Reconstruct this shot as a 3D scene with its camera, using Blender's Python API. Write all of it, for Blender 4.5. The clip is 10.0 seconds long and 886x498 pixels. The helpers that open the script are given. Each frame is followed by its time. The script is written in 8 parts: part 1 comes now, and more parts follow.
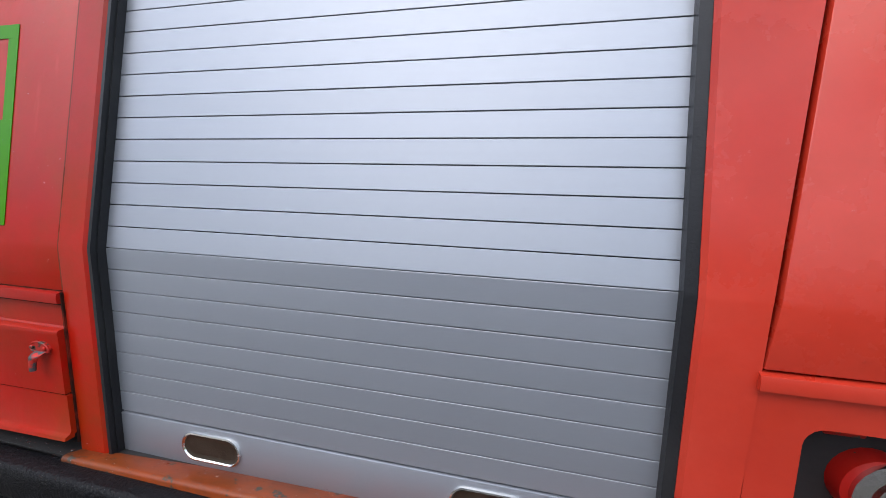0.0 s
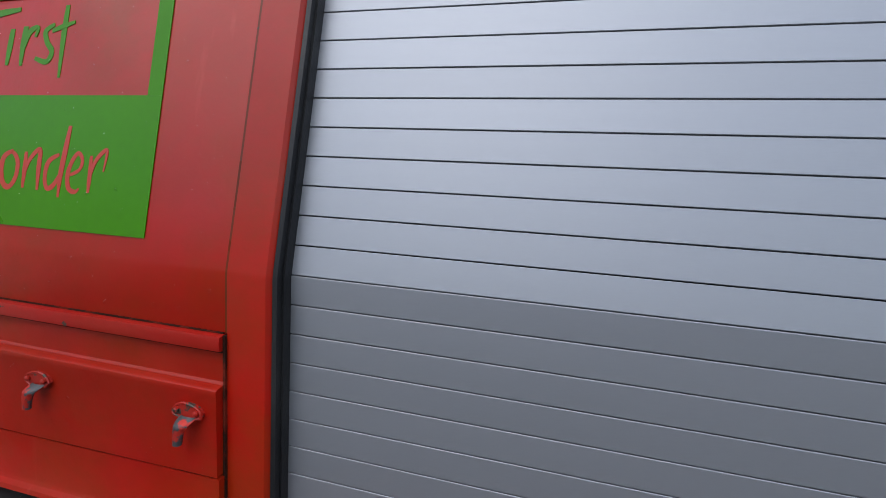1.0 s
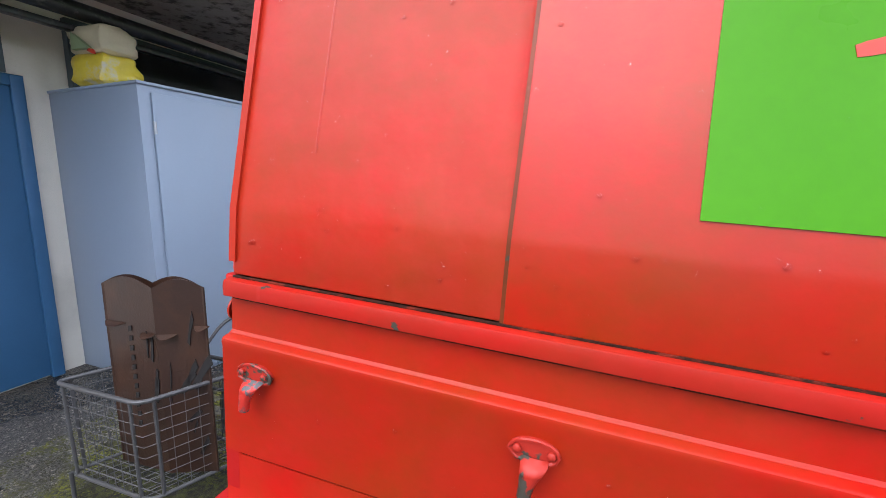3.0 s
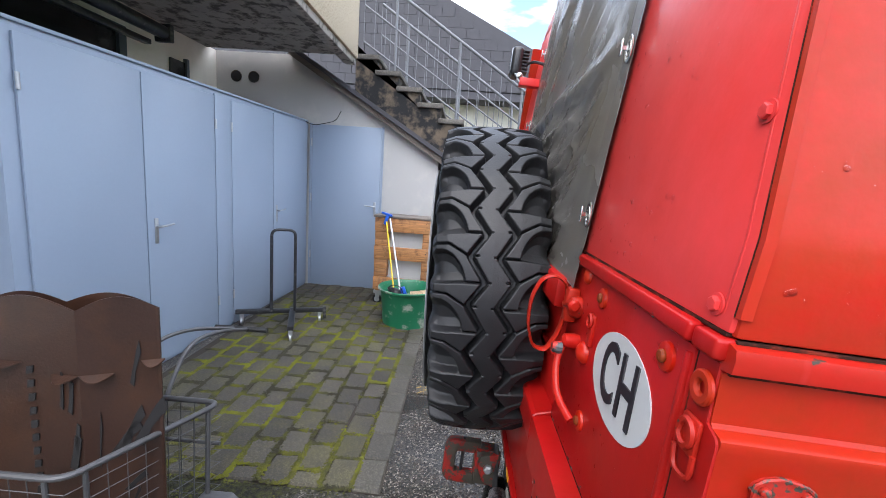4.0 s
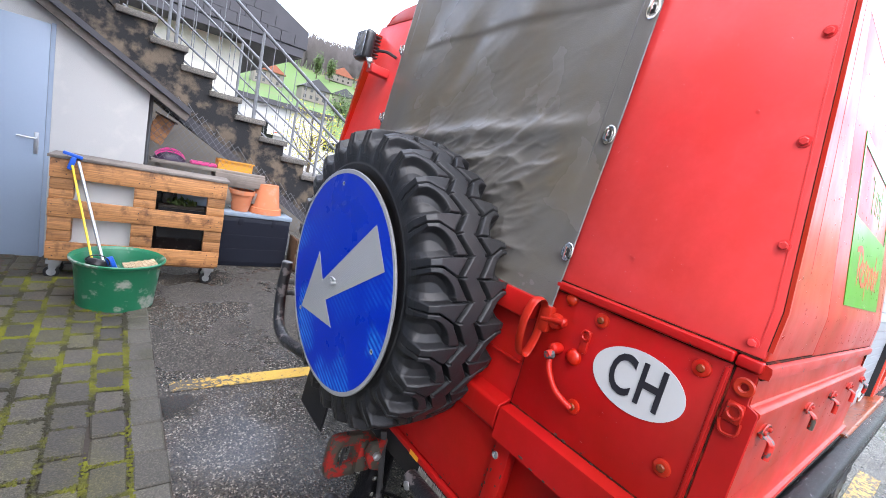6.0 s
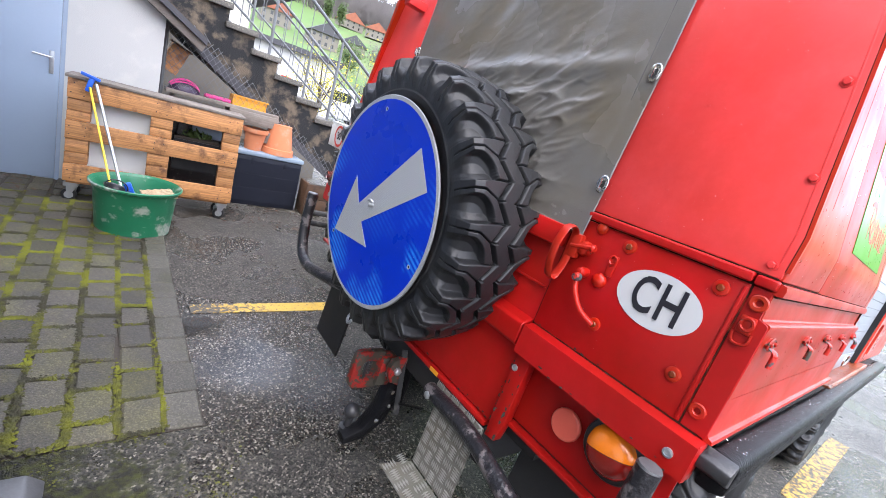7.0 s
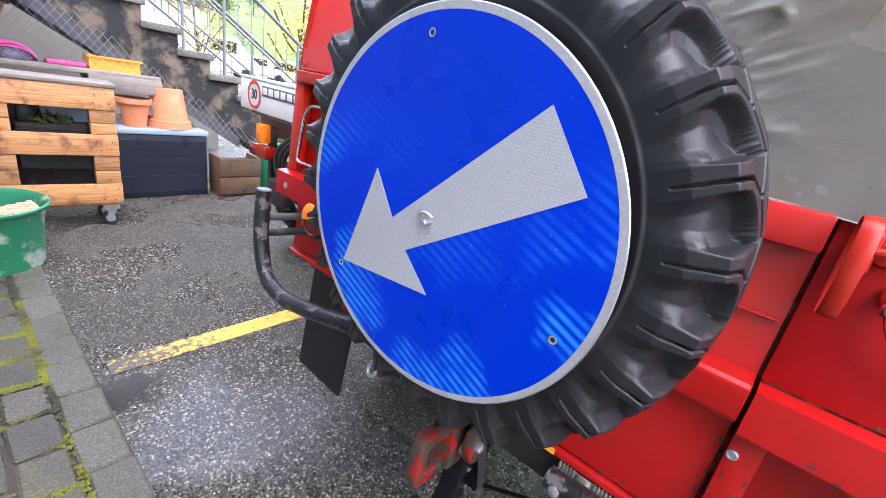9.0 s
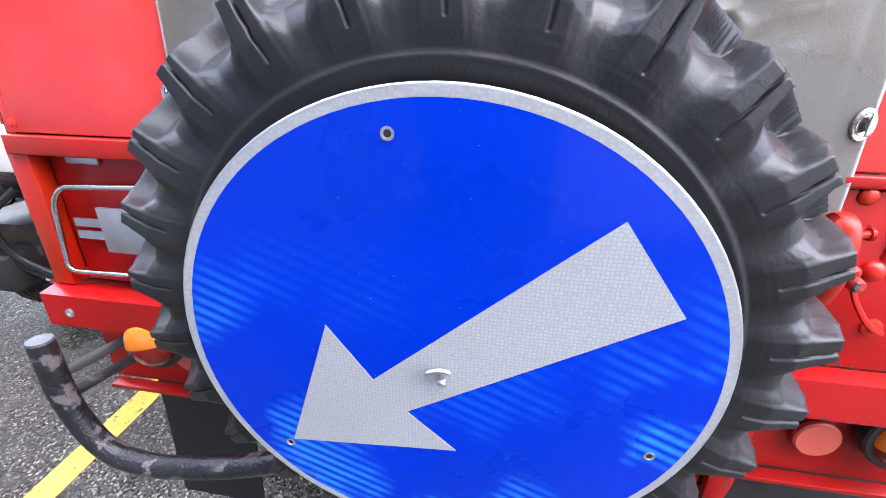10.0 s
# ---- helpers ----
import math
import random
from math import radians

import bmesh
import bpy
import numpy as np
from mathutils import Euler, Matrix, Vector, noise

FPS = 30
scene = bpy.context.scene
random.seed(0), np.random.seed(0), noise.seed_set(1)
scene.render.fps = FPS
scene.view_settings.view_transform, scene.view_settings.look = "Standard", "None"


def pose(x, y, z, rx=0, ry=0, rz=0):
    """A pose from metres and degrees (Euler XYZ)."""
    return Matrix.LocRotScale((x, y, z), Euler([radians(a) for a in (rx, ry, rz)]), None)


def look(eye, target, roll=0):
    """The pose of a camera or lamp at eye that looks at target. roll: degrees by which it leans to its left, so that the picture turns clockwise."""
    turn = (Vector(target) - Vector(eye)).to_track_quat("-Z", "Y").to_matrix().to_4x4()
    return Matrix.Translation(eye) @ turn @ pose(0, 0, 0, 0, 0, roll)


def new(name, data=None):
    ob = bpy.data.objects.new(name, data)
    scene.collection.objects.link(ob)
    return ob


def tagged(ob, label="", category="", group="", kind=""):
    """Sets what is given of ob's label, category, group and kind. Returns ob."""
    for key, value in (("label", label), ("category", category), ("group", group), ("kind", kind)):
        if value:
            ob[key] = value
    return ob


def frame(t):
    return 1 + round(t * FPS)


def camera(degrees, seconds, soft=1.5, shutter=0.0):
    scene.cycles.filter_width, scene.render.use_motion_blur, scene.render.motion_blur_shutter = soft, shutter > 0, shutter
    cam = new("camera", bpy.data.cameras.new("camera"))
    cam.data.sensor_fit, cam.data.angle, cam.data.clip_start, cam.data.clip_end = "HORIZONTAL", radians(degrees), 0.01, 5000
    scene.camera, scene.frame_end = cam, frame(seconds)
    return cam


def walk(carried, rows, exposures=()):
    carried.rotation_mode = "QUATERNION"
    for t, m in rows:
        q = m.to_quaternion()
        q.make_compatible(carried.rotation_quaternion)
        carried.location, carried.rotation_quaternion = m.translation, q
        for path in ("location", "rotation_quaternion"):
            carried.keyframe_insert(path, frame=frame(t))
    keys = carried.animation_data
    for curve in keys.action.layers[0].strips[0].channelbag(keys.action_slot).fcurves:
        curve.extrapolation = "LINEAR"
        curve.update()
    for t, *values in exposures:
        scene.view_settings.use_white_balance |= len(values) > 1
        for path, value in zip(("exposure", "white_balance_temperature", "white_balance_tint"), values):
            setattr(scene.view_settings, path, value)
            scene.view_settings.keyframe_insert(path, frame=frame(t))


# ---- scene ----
cam = camera(92.8, 10.0, soft=0.55)
PATH = [
    (0, (2.003, -0.532, 1.386), (1.499, 1.383, 1.107), -2.0),
    (0.5, (1.797, -0.428, 1.408), (1.315, 1.494, 1.14), -1.2),
    (1, (1.56, -0.434, 1.395), (1.075, 1.494, 1.183), 0.1),
    (1.5, (1.311, -0.385, 1.383), (0.732, 1.514, 1.144), 1.1),
    (2, (1.025, -0.347, 1.384), (0.33, 1.5, 1.058), 2.0),
    (2.3, (0.833, -0.382, 1.391), (0.155, 1.462, 1.013), 0.8),
    (2.5, (0.692, -0.386, 1.399), (0.016, 1.461, 1.038), 0.7),
    (2.7, (0.569, -0.375, 1.413), (-0.108, 1.475, 1.069), 0.5),
    (3.8, (-0.093, -0.335, 1.41), (-0.469, 1.607, 1.119), 2.5),
    (4, (-0.204, -0.304, 1.405), (-0.277, 1.668, 1.082), 3.9),
    (4.5, (-0.383, -0.191, 1.418), (0.255, 1.675, 1.086), 6.8),
    (5, (-0.507, -0.094, 1.433), (0.506, 1.601, 1.117), 6.1),
    (5.2, (-0.525, -0.083, 1.43), (0.624, 1.525, 1.119), 8.0),
    (6.3, (-0.822, -0.159, 1.469), (0.43, 1.353, 1.09), 13.6),
    (6.5, (-0.842, -0.156, 1.452), (0.417, 1.339, 1.027), 14.5),
    (7, (-0.849, -0.168, 1.369), (0.411, 1.3, 0.863), 17.2),
    (7.5, (-0.846, -0.084, 1.327), (0.421, 1.354, 0.755), 18.4),
    (8, (-0.784, 0.136, 1.357), (0.497, 1.538, 0.731), 14.6),
    (8.5, (-0.767, 0.269, 1.395), (0.543, 1.634, 0.746), 11.5),
    (9, (-0.738, 0.447, 1.314), (0.744, 1.602, 0.628), 10.3),
    (9.5, (-0.706, 0.642, 1.322), (0.987, 1.337, 0.516), 6.1),
    (10, (-0.617, 0.789, 1.458), (1.149, 1.083, 0.567), 0.4),
]
walk(cam, [(t, look(eye, target, roll)) for t, eye, target, roll in PATH],
     exposures=[(0, 0.5, 6500, 12), (1, 0.0, 6500, 11), (1.5, 0.28, 6500, 13), (2.0, 0.96, 6500, 16), (2.5, 1.35, 6500, 15), (3.8, 1.45, 6450, 11), (4.2, 1.62, 6450, 12), (5.0, 1.85, 6450, 13), (6.5, 1.84, 6400, 14),
                (7.0, 1.95, 6420, 14), (7.5, 2.12, 6400, 15), (8.5, 2.42, 6370, 16), (9, 2.38, 6250, 17), (10, 2.7, 6220, 17)])

# ---- light ----
world = bpy.data.worlds.new("sky")
scene.world = world
world.use_nodes = True
wn, wl = world.node_tree.nodes, world.node_tree.links
bg = wn["Background"]
sky = wn.new("ShaderNodeTexSky")
sky.sky_type, sky.sun_disc = "NISHITA", False
sky.sun_elevation, sky.sun_rotation = radians(56), radians(200)
sky.air_density, sky.dust_density = 1.0, 1.5
wco = wn.new("ShaderNodeTexCoord")
wmap = wn.new("ShaderNodeMapping")
wmap.inputs["Scale"].default_value = (1.0, 1.0, 2.6)
wnoise = wn.new("ShaderNodeTexNoise")
wnoise.inputs["Scale"].default_value, wnoise.inputs["Detail"].default_value = 3.2, 8
wramp = wn.new("ShaderNodeValToRGB")
wramp.color_ramp.elements[0].position, wramp.color_ramp.elements[1].position = 0.40, 0.58
wmix = wn.new("ShaderNodeMixRGB")
wmix.inputs[2].default_value = (10.2, 11.0, 12.6, 1)
wl.new(wco.outputs["Generated"], wmap.inputs[0])
wl.new(wmap.outputs[0], wnoise.inputs["Vector"])
wl.new(wnoise.outputs[0], wramp.inputs[0])
wl.new(wramp.outputs[0], wmix.inputs[0])
wl.new(sky.outputs[0], wmix.inputs[1])
wl.new(wmix.outputs[0], bg.inputs[0])
bg.inputs[1].default_value = 0.15
sun = new("sun", bpy.data.lights.new("sun", "SUN"))
sun.data.energy, sun.data.angle, sun.data.color = 1.05, radians(60), (1.0, 0.97, 0.93)
sun.matrix_world = look((0, 0, 20), (2.0, 5.9, 10.5))


# ---- materials ----
def mat(name, base, rough=0.5, metal=0.0, var=0.25, scale=6.0, fine=90.0, bump=0.15, dirt=None, dirt_at=(0.52, 0.72), coat=0.0,
        spec=0.5, dirt_scale=3.0, rough_var=0.12, rand=0.0, stretch=None, joined=False):
    """A surface with colour variation at two scales, worn patches and fine relief, in object space metres."""
    m = bpy.data.materials.new(name)
    m.use_nodes = True
    n, l = m.node_tree.nodes, m.node_tree.links
    b = n["Principled BSDF"]
    co = n.new("ShaderNodeTexCoord")
    big, small = n.new("ShaderNodeTexNoise"), n.new("ShaderNodeTexNoise")
    big.inputs["Scale"].default_value, big.inputs["Detail"].default_value = scale, 5
    small.inputs["Scale"].default_value, small.inputs["Detail"].default_value = fine, 3
    info = n.new("ShaderNodeObjectInfo")
    where = co.outputs["Object"]
    if joined:
        where = n.new("ShaderNodeNewGeometry").outputs["Position"]
    plain = where
    if stretch:
        grain = n.new("ShaderNodeMapping")
        grain.inputs["Scale"].default_value = stretch
        l.new(where, grain.inputs[0])
        where = grain.outputs[0]
    for t in (big, small):
        l.new(where, t.inputs["Vector"])
    mix = n.new("ShaderNodeMixRGB")
    lo = tuple(c * (1 - var) for c in base)
    hi = tuple(min(1, c * (1 + var)) for c in base)
    mix.inputs[1].default_value, mix.inputs[2].default_value = (*lo, 1), (*hi, 1)
    add = n.new("ShaderNodeMath")
    add.operation = "MULTIPLY_ADD"
    add.inputs[1].default_value, add.inputs[2].default_value = 0.3, -0.15
    l.new(small.outputs[0], add.inputs[0])
    tot = n.new("ShaderNodeMath")
    l.new(add.outputs[0], tot.inputs[0])
    l.new(big.outputs[0], tot.inputs[1])
    l.new(tot.outputs[0], mix.inputs[0])
    out = mix.outputs[0]
    if dirt:
        d = n.new("ShaderNodeTexNoise")
        d.inputs["Scale"].default_value, d.inputs["Detail"].default_value = dirt_scale, 9
        d.inputs["Roughness"].default_value = 0.62
        l.new(plain, d.inputs["Vector"])
        r = n.new("ShaderNodeValToRGB")
        r.color_ramp.elements[0].position, r.color_ramp.elements[1].position = dirt_at
        l.new(d.outputs[0], r.inputs[0])
        dm = n.new("ShaderNodeMixRGB")
        dm.inputs[2].default_value = (*dirt, 1)
        l.new(r.outputs[0], dm.inputs[0])
        l.new(out, dm.inputs[1])
        out = dm.outputs[0]
    if rand:
        tone = n.new("ShaderNodeMapRange")
        tone.inputs["To Min"].default_value, tone.inputs["To Max"].default_value = 1 - rand, 1 + rand
        l.new(info.outputs["Random"], tone.inputs["Value"])
        vary = n.new("ShaderNodeMixRGB")
        vary.blend_type = "MULTIPLY"
        vary.inputs[0].default_value = 1
        l.new(out, vary.inputs[1])
        l.new(tone.outputs[0], vary.inputs[2])
        out = vary.outputs[0]
    l.new(out, b.inputs["Base Color"])
    rr = n.new("ShaderNodeMapRange")
    rr.inputs["To Min"].default_value, rr.inputs["To Max"].default_value = max(0.02, rough - rough_var), min(1, rough + rough_var)
    l.new(big.outputs[0], rr.inputs["Value"])
    l.new(rr.outputs[0], b.inputs["Roughness"])
    b.inputs["Metallic"].default_value = metal
    b.inputs["Specular IOR Level"].default_value = spec
    b.inputs["Coat Weight"].default_value = coat
    b.inputs["Coat Roughness"].default_value = 0.12
    if bump:
        bp = n.new("ShaderNodeBump")
        bp.inputs["Strength"].default_value, bp.inputs["Distance"].default_value = bump, 0.004
        l.new(small.outputs[0], bp.inputs["Height"])
        l.new(bp.outputs[0], b.inputs["Normal"])
    return m




def paint(name, base, faded, stain, chips, rough=0.24, coat=0.4, spec=0.22):
    """Old brush-coated enamel: cloudy fading, vertical rain stains, fine orange peel and flaked spots of dark primer."""
    m = bpy.data.materials.new(name)
    m.use_nodes = True
    n, l = m.node_tree.nodes, m.node_tree.links
    b = n["Principled BSDF"]
    co = n.new("ShaderNodeTexCoord")

    def cloud(scale, detail, lo, hi, stretch=(1, 1, 1), power=0.6):
        mp = n.new("ShaderNodeMapping")
        mp.inputs["Scale"].default_value = stretch
        l.new(co.outputs["Object"], mp.inputs[0])
        t = n.new("ShaderNodeTexNoise")
        t.inputs["Scale"].default_value, t.inputs["Detail"].default_value, t.inputs["Roughness"].default_value = scale, detail, power
        l.new(mp.outputs[0], t.inputs["Vector"])
        r = n.new("ShaderNodeMapRange")
        r.inputs["From Min"].default_value, r.inputs["From Max"].default_value = lo, hi
        l.new(t.outputs[0], r.inputs["Value"])
        return t, r.outputs[0]

    def layer(below, colour, fac):
        x = n.new("ShaderNodeMixRGB")
        x.inputs[2].default_value = (*colour, 1)
        if isinstance(below, tuple):
            x.inputs[1].default_value = (*below, 1)
        else:
            l.new(below, x.inputs[1])
        l.new(fac, x.inputs[0])
        return x.outputs[0]

    _, f1 = cloud(3.4, 7, 0.40, 0.74, power=0.65)
    _, f2 = cloud(4.0, 8, 0.38, 0.70, (0.9, 1.2, 1.1), power=0.72)
    _, f3 = cloud(26.0, 4, chips, chips + 0.025, power=0.7)
    _, f4 = cloud(1.6, 6, 0.42, 0.80, power=0.7)
    _, f5 = cloud(7.0, 6, 0.66, 1.25, (4.0, 4.0, 0.25))
    fine, _ = cloud(55, 3, 0, 1)
    col = layer(base, faded, f1)
    col = layer(col, stain, f2)
    col = layer(col, tuple(c * 0.72 for c in base), f4)
    col = layer(col, tuple(min(1, c * 1.1 + 0.05) for c in faded), f5)
    col = layer(col, (0.05, 0.045, 0.035), f3)
    l.new(col, b.inputs["Base Color"])
    rr = n.new("ShaderNodeMapRange")
    rr.inputs["To Min"].default_value, rr.inputs["To Max"].default_value = rough - 0.05, rough + 0.16
    l.new(f1, rr.inputs["Value"])
    l.new(rr.outputs[0], b.inputs["Roughness"])
    b.inputs["Specular IOR Level"].default_value = spec
    b.inputs["Coat Weight"].default_value, b.inputs["Coat Roughness"].default_value = coat, 0.18
    bp = n.new("ShaderNodeBump")
    bp.inputs["Strength"].default_value, bp.inputs["Distance"].default_value = 0.09, 0.003
    l.new(fine.outputs[0], bp.inputs["Height"])
    l.new(bp.outputs[0], b.inputs["Normal"])
    return m


RED = paint("red_paint", (0.46, 0.006, 0.0025), (0.51, 0.014, 0.006), (0.25, 0.032, 0.002), 0.86, 0.33, 0.06, 0.36)
RED_CORNER = paint("patchy_red_paint", (0.44, 0.012, 0.006), (0.50, 0.055, 0.034), (0.25, 0.034, 0.004), 0.86, 0.36, 0.06)
# Lighter red for the cab side and the front pillar.
RED_LIGHT = paint("lighter_red_paint", (0.56, 0.036, 0.018), (0.61, 0.070, 0.042), (0.48, 0.034, 0.012), 0.86, 0.30, 0.28, 0.3)
# Paler, pinker red for the upper rear.
RED_REAR = paint("pale_rear_red_paint", (0.63, 0.040, 0.040), (0.66, 0.070, 0.068), (0.54, 0.036, 0.026), 0.86, 0.34, 0.10)
# Body red painted deeper: the lower panels' weaker sky reflection put into the colour.
RED_LOWER = paint("darkened_lower_red", (0.41, 0.006, 0.003), (0.47, 0.028, 0.013), (0.22, 0.028, 0.002), 0.86, 0.36, 0.04)
RED_TAIL = paint("crimson_tail_paint", (0.375, 0.005, 0.006), (0.43, 0.014, 0.013), (0.27, 0.010, 0.004), 0.80, 0.36, 0.05)
RED_WORN = paint("worn_red_paint", (0.42, 0.008, 0.006), (0.46, 0.018, 0.013), (0.26, 0.020, 0.006), 0.665, 0.34, 0.06)
RUSTY = paint("rust_stained_sill", (0.21, 0.030, 0.006), (0.18, 0.046, 0.012), (0.05, 0.022, 0.010), 0.66, 0.3, 0.1)
SILL = paint("orange_rusty_sill", (0.30, 0.046, 0.007), (0.27, 0.065, 0.014), (0.07, 0.026, 0.010), 0.60, 0.32, 0.1)
RAIL = mat("wet_black_rail", (0.006, 0.006, 0.007), 0.36, var=0.5, scale=30, fine=180, bump=0.5, spec=0.14)
ALU = mat("brushed_aluminium", (0.360, 0.382, 0.418), 0.50, metal=0.72, var=0.06, scale=3, fine=260, bump=0.015, rough_var=0.05, rand=0.03, stretch=(0.35, 1, 1.6))
CHROME = mat("bright_steel", (0.62, 0.61, 0.58), 0.22, metal=1.0, var=0.15, scale=25, fine=200, bump=0.08)
STEEL = mat("galvanised_steel", (0.42, 0.43, 0.44), 0.42, metal=0.8, var=0.2, scale=30, fine=200, bump=0.1)
WIRE = mat("dull_galvanised_wire", (0.09, 0.09, 0.093), 0.5, metal=0.4, var=0.3, scale=20, fine=150, bump=0.15)
ZINC_WHITE = mat("pale_galvanised_rail", (0.15, 0.155, 0.165), 0.5, metal=0.35, var=0.2, scale=12, fine=150, bump=0.1)
RUBBER = mat("black_rubber", (0.0130, 0.0134, 0.0150), 0.43, spec=0.33, var=0.35, scale=9, fine=220, bump=0.12, dirt=(0.030, 0.030, 0.030), dirt_at=(0.45, 0.72))
BLACK = mat("black_enamel", (0.018, 0.018, 0.02), 0.35, var=0.4, scale=20, fine=180, bump=0.15, dirt=(0.09, 0.085, 0.08),
            dirt_at=(0.56, 0.68), dirt_scale=18)
# Near black for the underside; also stands for shade in gaps and holes.
DARK = mat("dark_underside_and_gaps", (0.012, 0.011, 0.011), 0.8, var=0.4, bump=0.2)
GREEN = mat("green_film", (0.050, 0.225, 0.002), 0.30, var=0.18, scale=5, fine=80, bump=0.02, spec=0.18)
TEXT_RED = mat("red_lettering", (0.47, 0.030, 0.014), 0.42, var=0.08, bump=0.02)
ARROW = mat("grey_white_reflective_film", (0.37, 0.378, 0.385), 0.4, var=0.1, scale=4, fine=300, bump=0.05)
WHITE = mat("white_film", (0.47, 0.47, 0.465), 0.35, var=0.05, fine=300, bump=0.03, dirt=(0.5, 0.49, 0.46), dirt_at=(0.6, 0.85))
INK = mat("black_lettering", (0.015, 0.014, 0.018), 0.45, var=0.2, bump=0.03)
TARP = mat("grey_brown_tarpaulin", (0.220, 0.206, 0.187), 0.25, var=0.22, scale=4, fine=420, bump=0.10, dirt=(0.215, 0.175, 0.118),
           dirt_at=(0.5, 0.78), dirt_scale=3.5, spec=0.7, coat=0.25)
def wrinkled(m):
    """Adds the small hard creases of stiff coated cloth."""
    n, l = m.node_tree.nodes, m.node_tree.links
    b = n["Principled BSDF"]
    co = n.new("ShaderNodeTexCoord")
    mp = n.new("ShaderNodeMapping")
    mp.inputs["Rotation"].default_value, mp.inputs["Scale"].default_value = (radians(22), 0, 0), (1, 0.6, 1.5)
    l.new(co.outputs["Object"], mp.inputs[0])
    t = n.new("ShaderNodeTexNoise")
    t.noise_type = "RIDGED_MULTIFRACTAL"
    t.inputs["Scale"].default_value, t.inputs["Detail"].default_value, t.inputs["Distortion"].default_value = 9.0, 5, 0.8
    l.new(mp.outputs[0], t.inputs["Vector"])
    bp = n.new("ShaderNodeBump")
    bp.inputs["Strength"].default_value, bp.inputs["Distance"].default_value = 0.16, 0.004
    l.new(t.outputs[0], bp.inputs["Height"])
    l.new(b.inputs["Normal"].links[0].from_socket, bp.inputs["Normal"])
    l.new(bp.outputs[0], b.inputs["Normal"])


wrinkled(TARP)
HEM = mat("tarpaulin_hem", (0.098, 0.092, 0.085), 0.40, var=0.3, scale=5, fine=300, bump=0.06, spec=0.35)
ORANGE = mat("orange_lens", (0.80, 0.20, 0.01), 0.15, var=0.15, scale=30, fine=300, bump=0.1, coat=0.6)
RED_LENS = mat("dark_red_lens", (0.22, 0.008, 0.006), 0.15, var=0.15, scale=30, fine=300, bump=0.1, coat=0.6)
REFLEX = mat("faded_red_reflector", (0.55, 0.09, 0.06), 0.4, var=0.12, scale=20, fine=200, bump=0.1)
PAVER = mat("mossy_concrete_paver", (0.053, 0.046, 0.036), 0.7, var=0.5, scale=7, fine=150, bump=1.0, dirt=(0.088, 0.080, 0.034),
            dirt_at=(0.46, 0.68), dirt_scale=2.2, rand=0.30, joined=True)
KERB = mat("pale_concrete_edging", (0.070, 0.063, 0.050), 0.7, var=0.25, scale=9, fine=150, bump=0.7, dirt=(0.045, 0.042, 0.022), dirt_at=(0.5, 0.7), rand=0.2, joined=True)
MOSS = mat("joint_moss", (0.118, 0.120, 0.003), 0.9, var=0.6, scale=8, fine=160, bump=1.0, dirt=(0.026, 0.023, 0.010), dirt_at=(0.42, 0.56), dirt_scale=3)
MOSS_DARK = mat("damp_dark_moss", (0.105, 0.108, 0.010), 0.9, var=0.6, scale=14, fine=160, bump=1.0, dirt=(0.022, 0.02, 0.010), dirt_at=(0.42, 0.58), dirt_scale=5)


def worn_marking():
    """Road paint rubbed off the stone tips, and almost gone towards its free end."""
    m = mat("worn_yellow_marking", (0.50, 0.31, 0.045), 0.55, var=0.25, scale=12, fine=90, bump=1.0)
    n, l = m.node_tree.nodes, m.node_tree.links
    b = n["Principled BSDF"]
    co, xyz = n.new("ShaderNodeTexCoord"), n.new("ShaderNodeSeparateXYZ")
    l.new(co.outputs["Object"], xyz.inputs[0])
    fade = n.new("ShaderNodeMapRange")
    fade.inputs["From Min"].default_value, fade.inputs["From Max"].default_value = -0.45, 0.10
    fade.inputs["To Min"].default_value, fade.inputs["To Max"].default_value = 0.16, -0.02
    l.new(xyz.outputs["X"], fade.inputs["Value"])
    grit = n.new("ShaderNodeTexNoise")
    grit.inputs["Scale"].default_value, grit.inputs["Detail"].default_value, grit.inputs["Roughness"].default_value = 34, 8, 0.78
    l.new(co.outputs["Object"], grit.inputs["Vector"])
    older = n.new("ShaderNodeMapRange")
    older.inputs["From Min"].default_value, older.inputs["From Max"].default_value = 0.5, 0.0
    older.inputs["To Min"].default_value, older.inputs["To Max"].default_value = 0.0, 0.10
    l.new(xyz.outputs["Y"], older.inputs["Value"])
    rubbed = n.new("ShaderNodeMath")
    l.new(fade.outputs[0], rubbed.inputs[0])
    l.new(older.outputs[0], rubbed.inputs[1])
    tot = n.new("ShaderNodeMath")
    l.new(rubbed.outputs[0], tot.inputs[0])
    l.new(grit.outputs[0], tot.inputs[1])
    gone = n.new("ShaderNodeMapRange")
    gone.inputs["From Min"].default_value, gone.inputs["From Max"].default_value = 0.535, 0.60
    l.new(tot.outputs[0], gone.inputs["Value"])
    x = n.new("ShaderNodeMixRGB")
    x.inputs[2].default_value = (0.050, 0.046, 0.040, 1)
    l.new(gone.outputs[0], x.inputs[0])
    l.new(b.inputs["Base Color"].links[0].from_socket, x.inputs[1])
    l.new(x.outputs[0], b.inputs["Base Color"])
    return m


